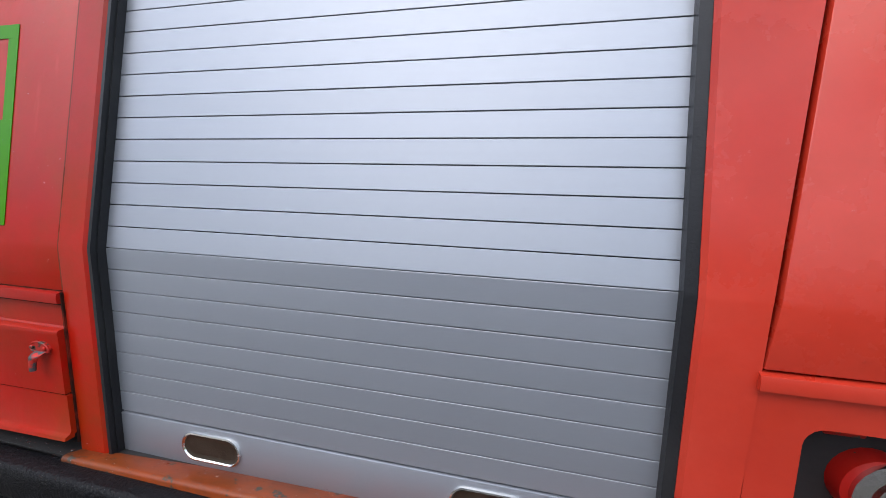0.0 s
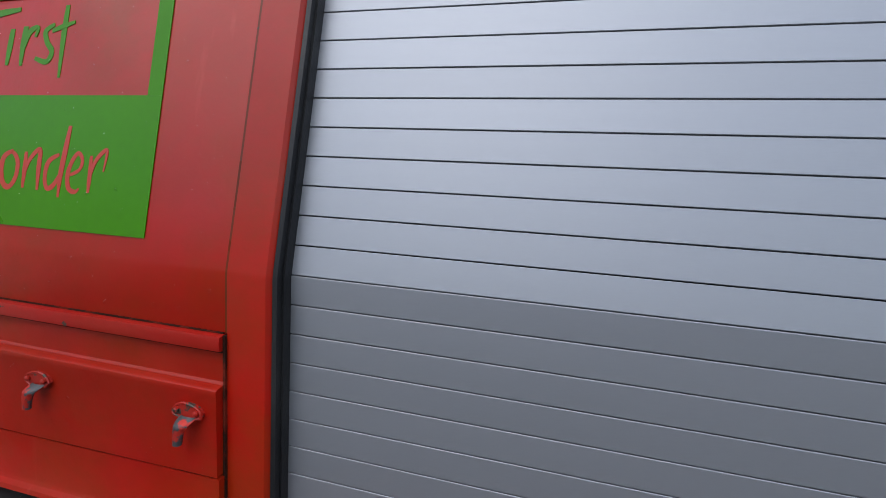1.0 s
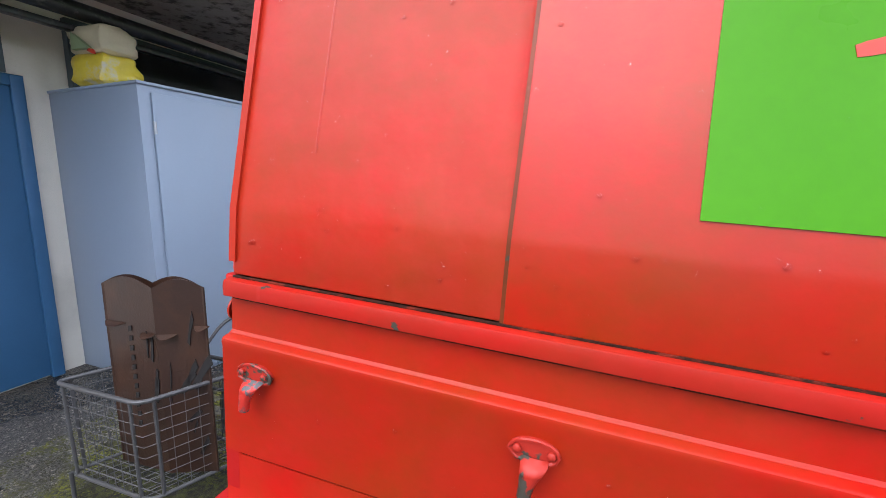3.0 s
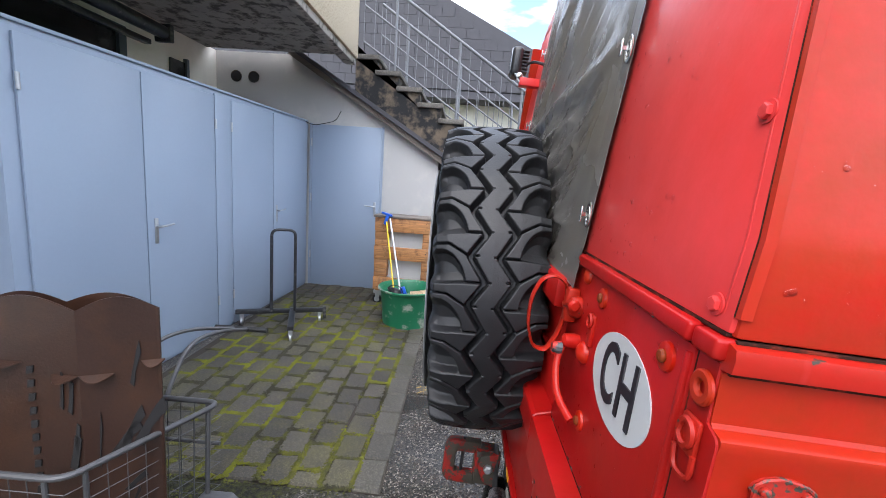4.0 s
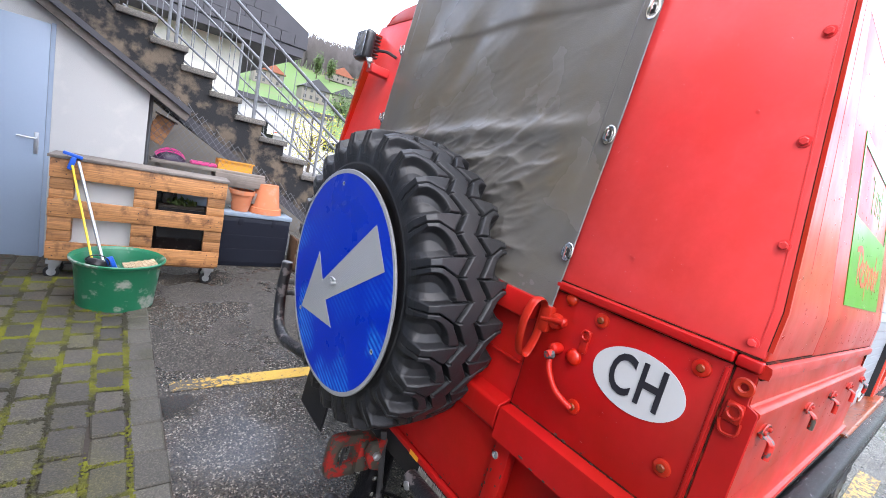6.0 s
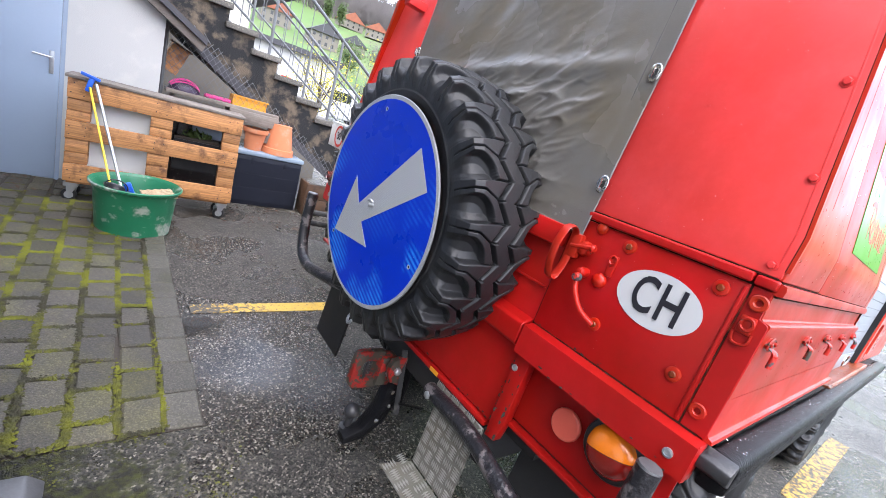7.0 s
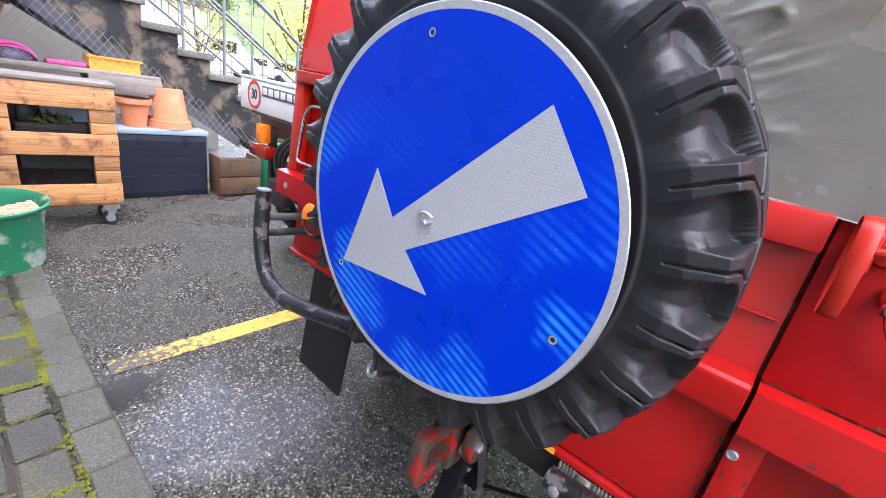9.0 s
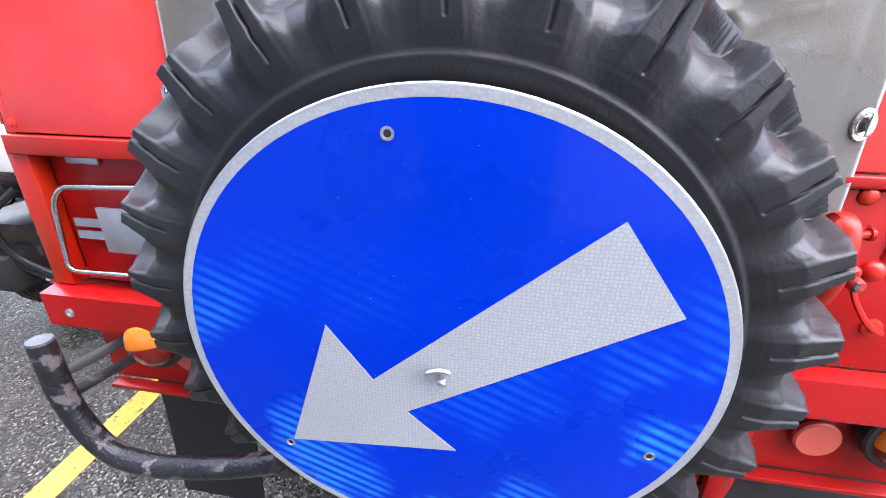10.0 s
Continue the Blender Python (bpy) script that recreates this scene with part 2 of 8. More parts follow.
YELLOW_LINE = worn_marking()
LOCKER = mat("grey_blue_sheet_metal", (0.262, 0.318, 0.398), 0.42, var=0.07, scale=1.5, fine=60, bump=0.03)
BLUE_DOOR = mat("blue_painted_door", (0.035, 0.12, 0.24), 0.5, var=0.15, scale=3)
WALL = mat("cream_plaster", (0.76, 0.71, 0.61), 0.9, var=0.1, scale=1.6, fine=150, bump=0.5, dirt=(0.5, 0.46, 0.38), dirt_at=(0.5, 0.85), dirt_scale=1.2)
WHITEWALL = mat("white_plaster", (0.45, 0.44, 0.42), 0.9, var=0.06, scale=2, fine=140, bump=0.4, dirt=(0.58, 0.56, 0.5), dirt_at=(0.55, 0.9))
CONCRETE = mat("stained_concrete", (0.125, 0.098, 0.070), 0.9, var=0.45, scale=5, fine=120, bump=0.8, dirt=(0.020, 0.020, 0.021),
               dirt_at=(0.40, 0.54), dirt_scale=5.5, spec=0.3)
SOFFIT = mat("weathered_concrete_soffit", (0.33, 0.30, 0.265), 0.9, var=0.3, scale=4, fine=60, bump=0.8, dirt=(0.08, 0.07, 0.06), dirt_at=(0.48, 0.6), dirt_scale=9)
PEBBLE = mat("exposed_aggregate", (0.50, 0.42, 0.30), 0.9, var=0.3, scale=60, fine=160, bump=1.0, dirt=(0.28, 0.21, 0.14), dirt_at=(0.5, 0.6), dirt_scale=70)
TREAD = mat("concrete_tread", (0.13, 0.12, 0.105), 0.85, var=0.3, scale=6, fine=120, bump=0.7, dirt=(0.055, 0.05, 0.045), dirt_at=(0.42, 0.64), dirt_scale=4, rand=0.2)
SLATE = mat("dark_slate", (0.05, 0.048, 0.055), 0.7, var=0.3, scale=6, fine=60, bump=0.5)
TIMBER = mat("varnished_pallet_timber", (0.40, 0.185, 0.068), 0.55, var=0.95, scale=5, fine=60, bump=0.4, dirt=(0.15, 0.065, 0.028), dirt_at=(0.52, 0.66), dirt_scale=9,
             rand=0.25, stretch=(0.9, 22, 22))
GREYWOOD = mat("weathered_grey_timber", (0.19, 0.16, 0.135), 0.8, var=0.45, rand=0.2, stretch=(0.8, 16, 16), scale=5, fine=90, bump=0.5, dirt=(0.1, 0.085, 0.07), dirt_at=(0.5, 0.7))
BROWNWOOD = mat("brown_timber", (0.085, 0.043, 0.022), 0.75, var=0.6, scale=5, fine=90, bump=0.4, rand=0.25, stretch=(0.9, 16, 16), dirt=(0.04, 0.022, 0.012), dirt_at=(0.5, 0.66), dirt_scale=7)
TERRACOTTA = mat("terracotta", (0.50, 0.17, 0.075), 0.8, var=0.15, scale=10, fine=90, bump=0.25, dirt=(0.42, 0.25, 0.17), dirt_at=(0.55, 0.75), dirt_scale=9)
BOX = mat("anthracite_plastic", (0.010, 0.012, 0.020), 0.45, spec=0.3, var=0.2, scale=5, fine=200, bump=0.1)
BOXLID = mat("grey_blue_plastic", (0.20, 0.25, 0.31), 0.4, var=0.12, scale=5, fine=200, bump=0.1)
TUB = mat("green_plastic", (0.012, 0.15, 0.07), 0.4, var=0.15, scale=8, fine=150, bump=0.1, dirt=(0.3, 0.33, 0.27), dirt_at=(0.55, 0.64), dirt_scale=7)
BLUE_PL = mat("blue_plastic", (0.01, 0.09, 0.5), 0.35, var=0.15)
YELLOW = mat("yellow_handle", (0.75, 0.52, 0.02), 0.4, var=0.12)
CORTEN = mat("rust_brown_steel", (0.031, 0.0135, 0.0085), 0.36, var=0.55, scale=5, fine=110, bump=0.25, dirt=(0.055, 0.022, 0.010), dirt_at=(0.5, 0.7), dirt_scale=4, coat=0.2)
GLASS_DARK = mat("dark_window_glass", (0.02, 0.022, 0.022), 0.08, var=0.2, bump=0.0)
FRAME_GREY = mat("grey_window_frame", (0.07, 0.09, 0.10), 0.5, var=0.15)
PINK = mat("pink_plastic", (0.7, 0.05, 0.25), 0.4)
PURPLE = mat("dark_purple_plastic", (0.022, 0.008, 0.03), 0.4)
CRATE = mat("orange_yellow_plastic", (0.75, 0.33, 0.02), 0.45, var=0.1)
SACK = mat("yellow_printed_sack", (0.72, 0.55, 0.05), 0.4, var=0.2, scale=12, fine=80, bump=0.3, dirt=(0.6, 0.55, 0.42), dirt_at=(0.55, 0.65), dirt_scale=6)
GRASS = mat("meadow", (0.072, 0.130, 0.026), 0.95, var=0.3, scale=0.03, fine=1.5, bump=0.0, dirt=(0.10, 0.10, 0.04), dirt_at=(0.5, 0.7), dirt_scale=0.02)
VILLAGE = mat("village_render", (0.17, 0.15, 0.125), 0.9, var=0.15, scale=0.4, fine=3, bump=0)
STRAW = mat("woven_straw", (0.42, 0.32, 0.20), 0.8, var=0.5, scale=60, fine=200, bump=0.8)
LEAF_Y = mat("yellow_green_leaf", (0.33, 0.30, 0.03), 0.7, var=0.35, scale=3, bump=0)
LEAF = mat("green_leaf", (0.06, 0.10, 0.02), 0.7, var=0.4, scale=2, bump=0)
BARE = mat("bare_forest", (0.105, 0.090, 0.088), 0.9, var=0.4, scale=0.1, fine=2, bump=0)
BARK = mat("bark", (0.08, 0.06, 0.045), 0.9, var=0.3, bump=0.6)
CARPAINT = mat("white_car_paint", (0.55, 0.55, 0.55), 0.25, var=0.04, coat=0.4, bump=0)
ROOF_RED = mat("red_roof_tiles", (0.24, 0.08, 0.045), 0.85, var=0.25, scale=0.5, fine=6, bump=0)
BOARD = mat("pale_grey_board", (0.60, 0.60, 0.57), 0.5, var=0.08, scale=3, dirt=(0.42, 0.41, 0.37), dirt_at=(0.55, 0.8))
SOIL = mat("dark_soil", (0.035, 0.027, 0.02), 0.95, var=0.4, fine=60, bump=1.0)
LAMP_GLASS = mat("lamp_glass", (0.25, 0.27, 0.30), 0.1, metal=0.6, var=0.2, scale=40, bump=0.05)


FACADE = mat("pale_rendered_facade", (0.34, 0.325, 0.30), 0.9, var=0.3, scale=0.6, fine=8, bump=0)


def clear_drop():
    """Standing water: clear, with the sky's gloss at its rim."""
    m = bpy.data.materials.new("water_drop")
    m.use_nodes = True
    n, l = m.node_tree.nodes, m.node_tree.links
    clear, gloss, mixed, fres = n.new("ShaderNodeBsdfTransparent"), n.new("ShaderNodeBsdfGlossy"), n.new("ShaderNodeMixShader"), n.new("ShaderNodeFresnel")
    clear.inputs["Color"].default_value = (1, 1, 1, 1)
    gloss.inputs["Roughness"].default_value, fres.inputs["IOR"].default_value = 0.04, 1.33
    l.new(fres.outputs[0], mixed.inputs[0])
    l.new(clear.outputs[0], mixed.inputs[1])
    l.new(gloss.outputs[0], mixed.inputs[2])
    l.new(mixed.outputs[0], n["Material Output"].inputs["Surface"])
    return m


DROP = clear_drop()


def speckled(m, scale, light, dark, amount=0.5):
    """Adds the small light and dark stones of concrete."""
    n, l = m.node_tree.nodes, m.node_tree.links
    b = n["Principled BSDF"]
    co = n.new("ShaderNodeTexCoord")
    v = n.new("ShaderNodeTexVoronoi")
    v.inputs["Scale"].default_value = scale
    l.new(co.outputs["Object"], v.inputs["Vector"])
    r = n.new("ShaderNodeValToRGB")
    r.color_ramp.elements[0].color, r.color_ramp.elements[1].color = (dark, dark, dark, 1), (light, light * 0.97, light * 0.9, 1)
    r.color_ramp.elements[0].position, r.color_ramp.elements[1].position = 0.2, 0.9
    e = r.color_ramp.elements.new(0.6)
    e.color = (0.9, 0.9, 0.9, 1)
    l.new(v.outputs["Color"], r.inputs[0])
    x = n.new("ShaderNodeMixRGB")
    x.blend_type = "MULTIPLY"
    x.inputs[0].default_value = amount
    l.new(b.inputs["Base Color"].links[0].from_socket, x.inputs[1])
    l.new(r.outputs[0], x.inputs[2])
    l.new(x.outputs[0], b.inputs["Base Color"])


for m_ in (PAVER, KERB, TREAD):
    speckled(m_, 210, 2.2, 0.35, 0.5)


def sheeting(m, depth=0.14):
    """The honeycomb cells of reflective film."""
    n, l = m.node_tree.nodes, m.node_tree.links
    b = n["Principled BSDF"]
    co = n.new("ShaderNodeTexCoord")
    v = n.new("ShaderNodeTexVoronoi")
    v.feature = "DISTANCE_TO_EDGE"
    v.inputs["Scale"].default_value, v.inputs["Randomness"].default_value = 240, 0.25
    l.new(co.outputs["Object"], v.inputs["Vector"])
    r = n.new("ShaderNodeMapRange")
    r.inputs["From Max"].default_value, r.inputs["To Min"].default_value, r.inputs["To Max"].default_value = 0.25, 1 - depth * 1.6, 1 + depth * 0.4
    l.new(v.outputs["Distance"], r.inputs["Value"])
    x = n.new("ShaderNodeMixRGB")
    x.blend_type = "MULTIPLY"
    x.inputs[0].default_value = 1.0
    l.new(b.inputs["Base Color"].links[0].from_socket, x.inputs[1])
    l.new(r.outputs[0], x.inputs[2])
    l.new(x.outputs[0], b.inputs["Base Color"])


sheeting(ARROW)


def sign_blue():
    """Retro-reflective sheeting: a fine honeycomb, with its slanting glints painted in as lighter bands."""
    m = mat("blue_reflective_sheeting", (0.0002, 0.030, 0.50), 0.30, var=0.10, scale=7, fine=60, bump=0.0, spec=0.10)
    n, l = m.node_tree.nodes, m.node_tree.links
    b = n["Principled BSDF"]
    co = n.new("ShaderNodeTexCoord")
    v = n.new("ShaderNodeTexVoronoi")
    v.feature = "DISTANCE_TO_EDGE"
    v.inputs["Scale"].default_value, v.inputs["Randomness"].default_value = 260, 0.15
    l.new(co.outputs["Object"], v.inputs["Vector"])
    w = n.new("ShaderNodeTexWave")
    mp = n.new("ShaderNodeMapping")
    mp.inputs["Rotation"].default_value = (radians(-24), 0, 0)
    w.bands_direction = "Z"
    w.inputs["Scale"].default_value, w.inputs["Distortion"].default_value = 22, 0.25
    l.new(co.outputs["Object"], mp.inputs[0])
    l.new(mp.outputs[0], w.inputs["Vector"])
    patch = n.new("ShaderNodeTexNoise")
    patch.inputs["Scale"].default_value, patch.inputs["Detail"].default_value = 7, 3
    l.new(mp.outputs[0], patch.inputs["Vector"])
    where = n.new("ShaderNodeMapRange")
    where.inputs["From Min"].default_value, where.inputs["From Max"].default_value = 0.47, 0.60
    l.new(patch.outputs[0], where.inputs["Value"])
    part_xyz = n.new("ShaderNodeSeparateXYZ")
    l.new(co.outputs["Object"], part_xyz.inputs[0])
    low_half = n.new("ShaderNodeMapRange")
    low_half.inputs["From Min"].default_value, low_half.inputs["From Max"].default_value = 0.16, -0.04
    l.new(part_xyz.outputs["Z"], low_half.inputs["Value"])
    flat_at = n.new("ShaderNodeVectorMath")
    flat_at.operation = "LENGTH"
    l.new(co.outputs["Object"], flat_at.inputs[0])
    rim = n.new("ShaderNodeMapRange")
    rim.inputs["From Min"].default_value, rim.inputs["From Max"].default_value = 0.165, 0.245
    rim.inputs["To Min"].default_value = 0.22
    l.new(flat_at.outputs["Value"], rim.inputs["Value"])
    near_rim = n.new("ShaderNodeMath")
    near_rim.operation = "MULTIPLY"
    l.new(rim.outputs[0], near_rim.inputs[0])
    l.new(where.outputs[0], near_rim.inputs[1])
    glint_area = n.new("ShaderNodeMath")
    glint_area.operation = "MULTIPLY"
    l.new(low_half.outputs[0], glint_area.inputs[0])
    l.new(near_rim.outputs[0], glint_area.inputs[1])
    both = n.new("ShaderNodeMath")
    both.operation = "MULTIPLY"
    l.new(w.outputs[0], both.inputs[0])
    l.new(glint_area.outputs[0], both.inputs[1])
    half = n.new("ShaderNodeMath")
    half.operation = "MULTIPLY"
    half.inputs[1].default_value = 0.8
    l.new(both.outputs[0], half.inputs[0])
    # Painted glints: lighter bands mixed into the blue, strongest low and near the rim.
    tint = n.new("ShaderNodeMixRGB")
    tint.inputs[2].default_value = (0.03, 0.30, 0.92, 1)
    l.new(half.outputs[0], tint.inputs[0])
    l.new(b.inputs["Base Color"].links[0].from_socket, tint.inputs[1])
    l.new(tint.outputs[0], b.inputs["Base Color"])
    bp = n.new("ShaderNodeBump")
    bp.inputs["Strength"].default_value, bp.inputs["Distance"].default_value = 0.25, 0.0008
    l.new(v.outputs["Distance"], bp.inputs["Height"])
    l.new(bp.outputs[0], b.inputs["Normal"])
    return m


BLUE = sign_blue()
for m_ in (BLUE, ARROW):
    m_.node_tree.nodes["Principled BSDF"].inputs["Coat Weight"].default_value = 0.12
    m_.node_tree.nodes["Principled BSDF"].inputs["Coat Roughness"].default_value = 0.05
sheeting(BLUE, 0.10)


def asphalt(name="wet_asphalt", mossy=False):
    """Stones of mixed greys in a dark binder, wet in patches, with moss where asked."""
    m = bpy.data.materials.new(name)
    m.use_nodes = True
    n, l = m.node_tree.nodes, m.node_tree.links
    b = n["Principled BSDF"]
    co = n.new("ShaderNodeTexCoord")
    v, edge = n.new("ShaderNodeTexVoronoi"), n.new("ShaderNodeTexVoronoi")
    edge.feature = "DISTANCE_TO_EDGE"
    for t in (v, edge):
        t.inputs["Scale"].default_value = 140
        l.new(co.outputs["Object"], t.inputs["Vector"])
    grey = n.new("ShaderNodeValToRGB")
    grey.color_ramp.elements[0].color, grey.color_ramp.elements[1].color = (0.012, 0.0108, 0.0095, 1), (0.43, 0.385, 0.325, 1)
    grey.color_ramp.elements[0].position, grey.color_ramp.elements[1].position = 0.26, 0.95
    e = grey.color_ramp.elements.new(0.72)
    e.color = (0.092, 0.082, 0.068, 1)
    l.new(v.outputs["Color"], grey.inputs[0])
    big = n.new("ShaderNodeTexNoise")
    big.inputs["Scale"].default_value, big.inputs["Detail"].default_value = 1.1, 7
    l.new(co.outputs["Object"], big.inputs["Vector"])
    wet = n.new("ShaderNodeValToRGB")
    wet.color_ramp.elements[0].position, wet.color_ramp.elements[1].position = 0.42, 0.62
    hollow = n.new("ShaderNodeVectorMath")
    hollow.operation = "DISTANCE"
    hollow.inputs[1].default_value = (-0.26, 1.83, 0)
    l.new(co.outputs["Object"], hollow.inputs[0])
    pool = n.new("ShaderNodeMapRange")
    pool.inputs["From Min"].default_value, pool.inputs["From Max"].default_value = 0.20, 0.75
    pool.inputs["To Min"].default_value, pool.inputs["To Max"].default_value = 0.17, 0.0
    l.new(hollow.outputs["Value"], pool.inputs["Value"])
    water = n.new("ShaderNodeMath")
    l.new(big.outputs[0], water.inputs[0])
    l.new(pool.outputs[0], water.inputs[1])
    l.new(water.outputs[0], wet.inputs[0])
    dark = n.new("ShaderNodeMixRGB")
    dark.blend_type = "MULTIPLY"
    dark.inputs[2].default_value = (0.60, 0.58, 0.55, 1)
    l.new(wet.outputs[0], dark.inputs[0])
    l.new(grey.outputs[0], dark.inputs[1])
    # Dark puddle spot: its reflection of dark surroundings is put into the colour.
    spot = n.new("ShaderNodeVectorMath")
    spot.operation = "DISTANCE"
    spot.inputs[1].default_value = (-0.40, 2.17, 0)
    l.new(co.outputs["Object"], spot.inputs[0])
    frayed = n.new("ShaderNodeTexNoise")
    frayed.inputs["Scale"].default_value, frayed.inputs["Detail"].default_value = 14, 7
    l.new(co.outputs["Object"], frayed.inputs["Vector"])
    reach = n.new("ShaderNodeMath")
    reach.operation = "MULTIPLY_ADD"
    reach.inputs[1].default_value = -0.22
    l.new(frayed.outputs[0], reach.inputs[0])
    l.new(spot.outputs["Value"], reach.inputs[2])
    dark_spot = n.new("ShaderNodeMapRange")
    dark_spot.inputs["From Min"].default_value, dark_spot.inputs["From Max"].default_value = 0.02, -0.02
    l.new(reach.outputs[0], dark_spot.inputs["Value"])
    mud = n.new("ShaderNodeMixRGB")
    mud.inputs[2].default_value = (0.012, 0.009, 0.006, 1)
    l.new(dark_spot.outputs[0], mud.inputs[0])
    l.new(dark.outputs[0], mud.inputs[1])
    out = mud.outputs[0]
    rough = n.new("ShaderNodeMapRange")
    rough.inputs["To Min"].default_value, rough.inputs["To Max"].default_value = 0.44, 0.07
    l.new(wet.outputs[0], rough.inputs["Value"])
    gloss = rough.outputs[0]
    if mossy:
        t = n.new("ShaderNodeTexNoise")
        t.inputs["Scale"].default_value, t.inputs["Detail"].default_value, t.inputs["Roughness"].default_value = 4.5, 9, 0.7
        l.new(co.outputs["Object"], t.inputs["Vector"])
        away = n.new("ShaderNodeVectorMath")
        away.operation = "DISTANCE"
        away.inputs[1].default_value = (-1.30, 0.95, 0)
        l.new(co.outputs["Object"], away.inputs[0])
        near = n.new("ShaderNodeMapRange")
        near.inputs["From Min"].default_value, near.inputs["From Max"].default_value = 0.35, 1.1
        near.inputs["To Min"].default_value, near.inputs["To Max"].default_value = 0.20, -0.20
        l.new(away.outputs["Value"], near.inputs["Value"])
        tot = n.new("ShaderNodeMath")
        l.new(t.outputs[0], tot.inputs[0])
        l.new(near.outputs[0], tot.inputs[1])
        soil = n.new("ShaderNodeMapRange")
        soil.inputs["From Min"].default_value, soil.inputs["From Max"].default_value = 0.46, 0.60
        l.new(tot.outputs[0], soil.inputs["Value"])
        tone = n.new("ShaderNodeTexNoise")
        tone.inputs["Scale"].default_value, tone.inputs["Detail"].default_value = 38, 6
        l.new(co.outputs["Object"], tone.inputs["Vector"])
        green = n.new("ShaderNodeValToRGB")
        green.color_ramp.elements[0].color, green.color_ramp.elements[1].color = (0.010, 0.009, 0.006, 1), (0.050, 0.052, 0.007, 1)
        green.color_ramp.elements[0].position, green.color_ramp.elements[1].position = 0.40, 0.66
        l.new(tone.outputs[0], green.inputs[0])
        cover = n.new("ShaderNodeMixRGB")
        l.new(soil.outputs[0], cover.inputs[0])
        l.new(out, cover.inputs[1])
        l.new(green.outputs[0], cover.inputs[2])
        out = cover.outputs[0]
        matt = n.new("ShaderNodeMixRGB")
        matt.inputs[2].default_value = (0.9, 0.9, 0.9, 1)
        l.new(soil.outputs[0], matt.inputs[0])
        l.new(gloss, matt.inputs[1])
        gloss = matt.outputs[0]
    l.new(out, b.inputs["Base Color"])
    l.new(gloss, b.inputs["Roughness"])
    bp = n.new("ShaderNodeBump")
    bp.inputs["Distance"].default_value = 0.014
    filled = n.new("ShaderNodeMapRange")
    filled.inputs["To Min"].default_value, filled.inputs["To Max"].default_value = 1.0, 0.30
    l.new(wet.outputs[0], filled.inputs["Value"])
    shore = n.new("ShaderNodeMath")
    shore.operation = "MULTIPLY_ADD"
    shore.inputs[1].default_value = -0.55
    l.new(big.outputs[0], shore.inputs[0])
    l.new(hollow.outputs["Value"], shore.inputs[2])
    pond = n.new("ShaderNodeMapRange")
    pond.inputs["From Min"].default_value, pond.inputs["From Max"].default_value = 0.06, -0.08
    l.new(shore.outputs[0], pond.inputs["Value"])
    calm = n.new("ShaderNodeMapRange")
    calm.inputs["To Min"].default_value, calm.inputs["To Max"].default_value = 1.0, 0.35
    l.new(pond.outputs[0], calm.inputs["Value"])
    still = n.new("ShaderNodeMath")
    still.operation = "MULTIPLY"
    l.new(filled.outputs[0], still.inputs[0])
    l.new(calm.outputs[0], still.inputs[1])
    l.new(still.outputs[0], bp.inputs["Strength"])
    l.new(edge.outputs["Distance"], bp.inputs["Height"])
    l.new(bp.outputs[0], b.inputs["Normal"])
    return m


ASPHALT = asphalt()
DAMP = asphalt("damp_mossy_asphalt", True)



# ---- geometry helpers ----
def quad_box(bm, x0, x1, y0, y1, z0, z1, bev=0.0, seg=2):
    vs = [bm.verts.new((x, y, z)) for x in (x0, x1) for y in (y0, y1) for z in (z0, z1)]
    fs = [bm.faces.new([vs[i] for i in f]) for f in ((0, 1, 3, 2), (4, 6, 7, 5), (0, 4, 5, 1), (2, 3, 7, 6), (0, 2, 6, 4), (1, 5, 7, 3))]
    if bev:
        bmesh.ops.bevel(bm, geom=list({e for f in fs for e in f.edges}), offset=bev, segments=seg, affect="EDGES", profile=0.5)
    return bm


def box(x0, x1, y0, y1, z0, z1, bev=0.0, seg=2):
    return quad_box(bmesh.new(), x0, x1, y0, y1, z0, z1, bev, seg)


def prism(bm, pts, vec):
    """A flat outline pushed along vec to a solid."""
    a = [bm.verts.new(p) for p in pts]
    b = [bm.verts.new(Vector(p) + Vector(vec)) for p in pts]
    bm.faces.new(a)
    bm.faces.new(b[::-1])
    for i in range(len(a)):
        j = (i + 1) % len(a)
        bm.faces.new((a[i], b[i], b[j], a[j]))
    return bm


def along_x(bm, yz, x0, x1):
    return prism(bm, [(x0, y, z) for y, z in yz], (x1 - x0, 0, 0))


def along_y(bm, xz, y0, y1):
    return prism(bm, [(x, y0, z) for x, z in xz], (0, y1 - y0, 0))


def sheet(yz, t):
    """An open section thickened inwards (towards +y) by t."""
    return list(yz) + [(y + t, z) for y, z in reversed(yz)]


def rounded(pts, r, n=5):
    """A polyline with its inner corners rounded."""
    pts = [Vector(p) for p in pts]
    out = [pts[0]]
    for a, b, c in zip(pts, pts[1:], pts[2:]):
        d = min(r, (a - b).length * 0.49, (c - b).length * 0.49)
        p, q = b + (a - b).normalized() * d, b + (c - b).normalized() * d
        for i in range(n + 1):
            k = i / n
            out.append(p * (1 - k) ** 2 + b * 2 * k * (1 - k) + q * k * k)
    return out + [pts[-1]]


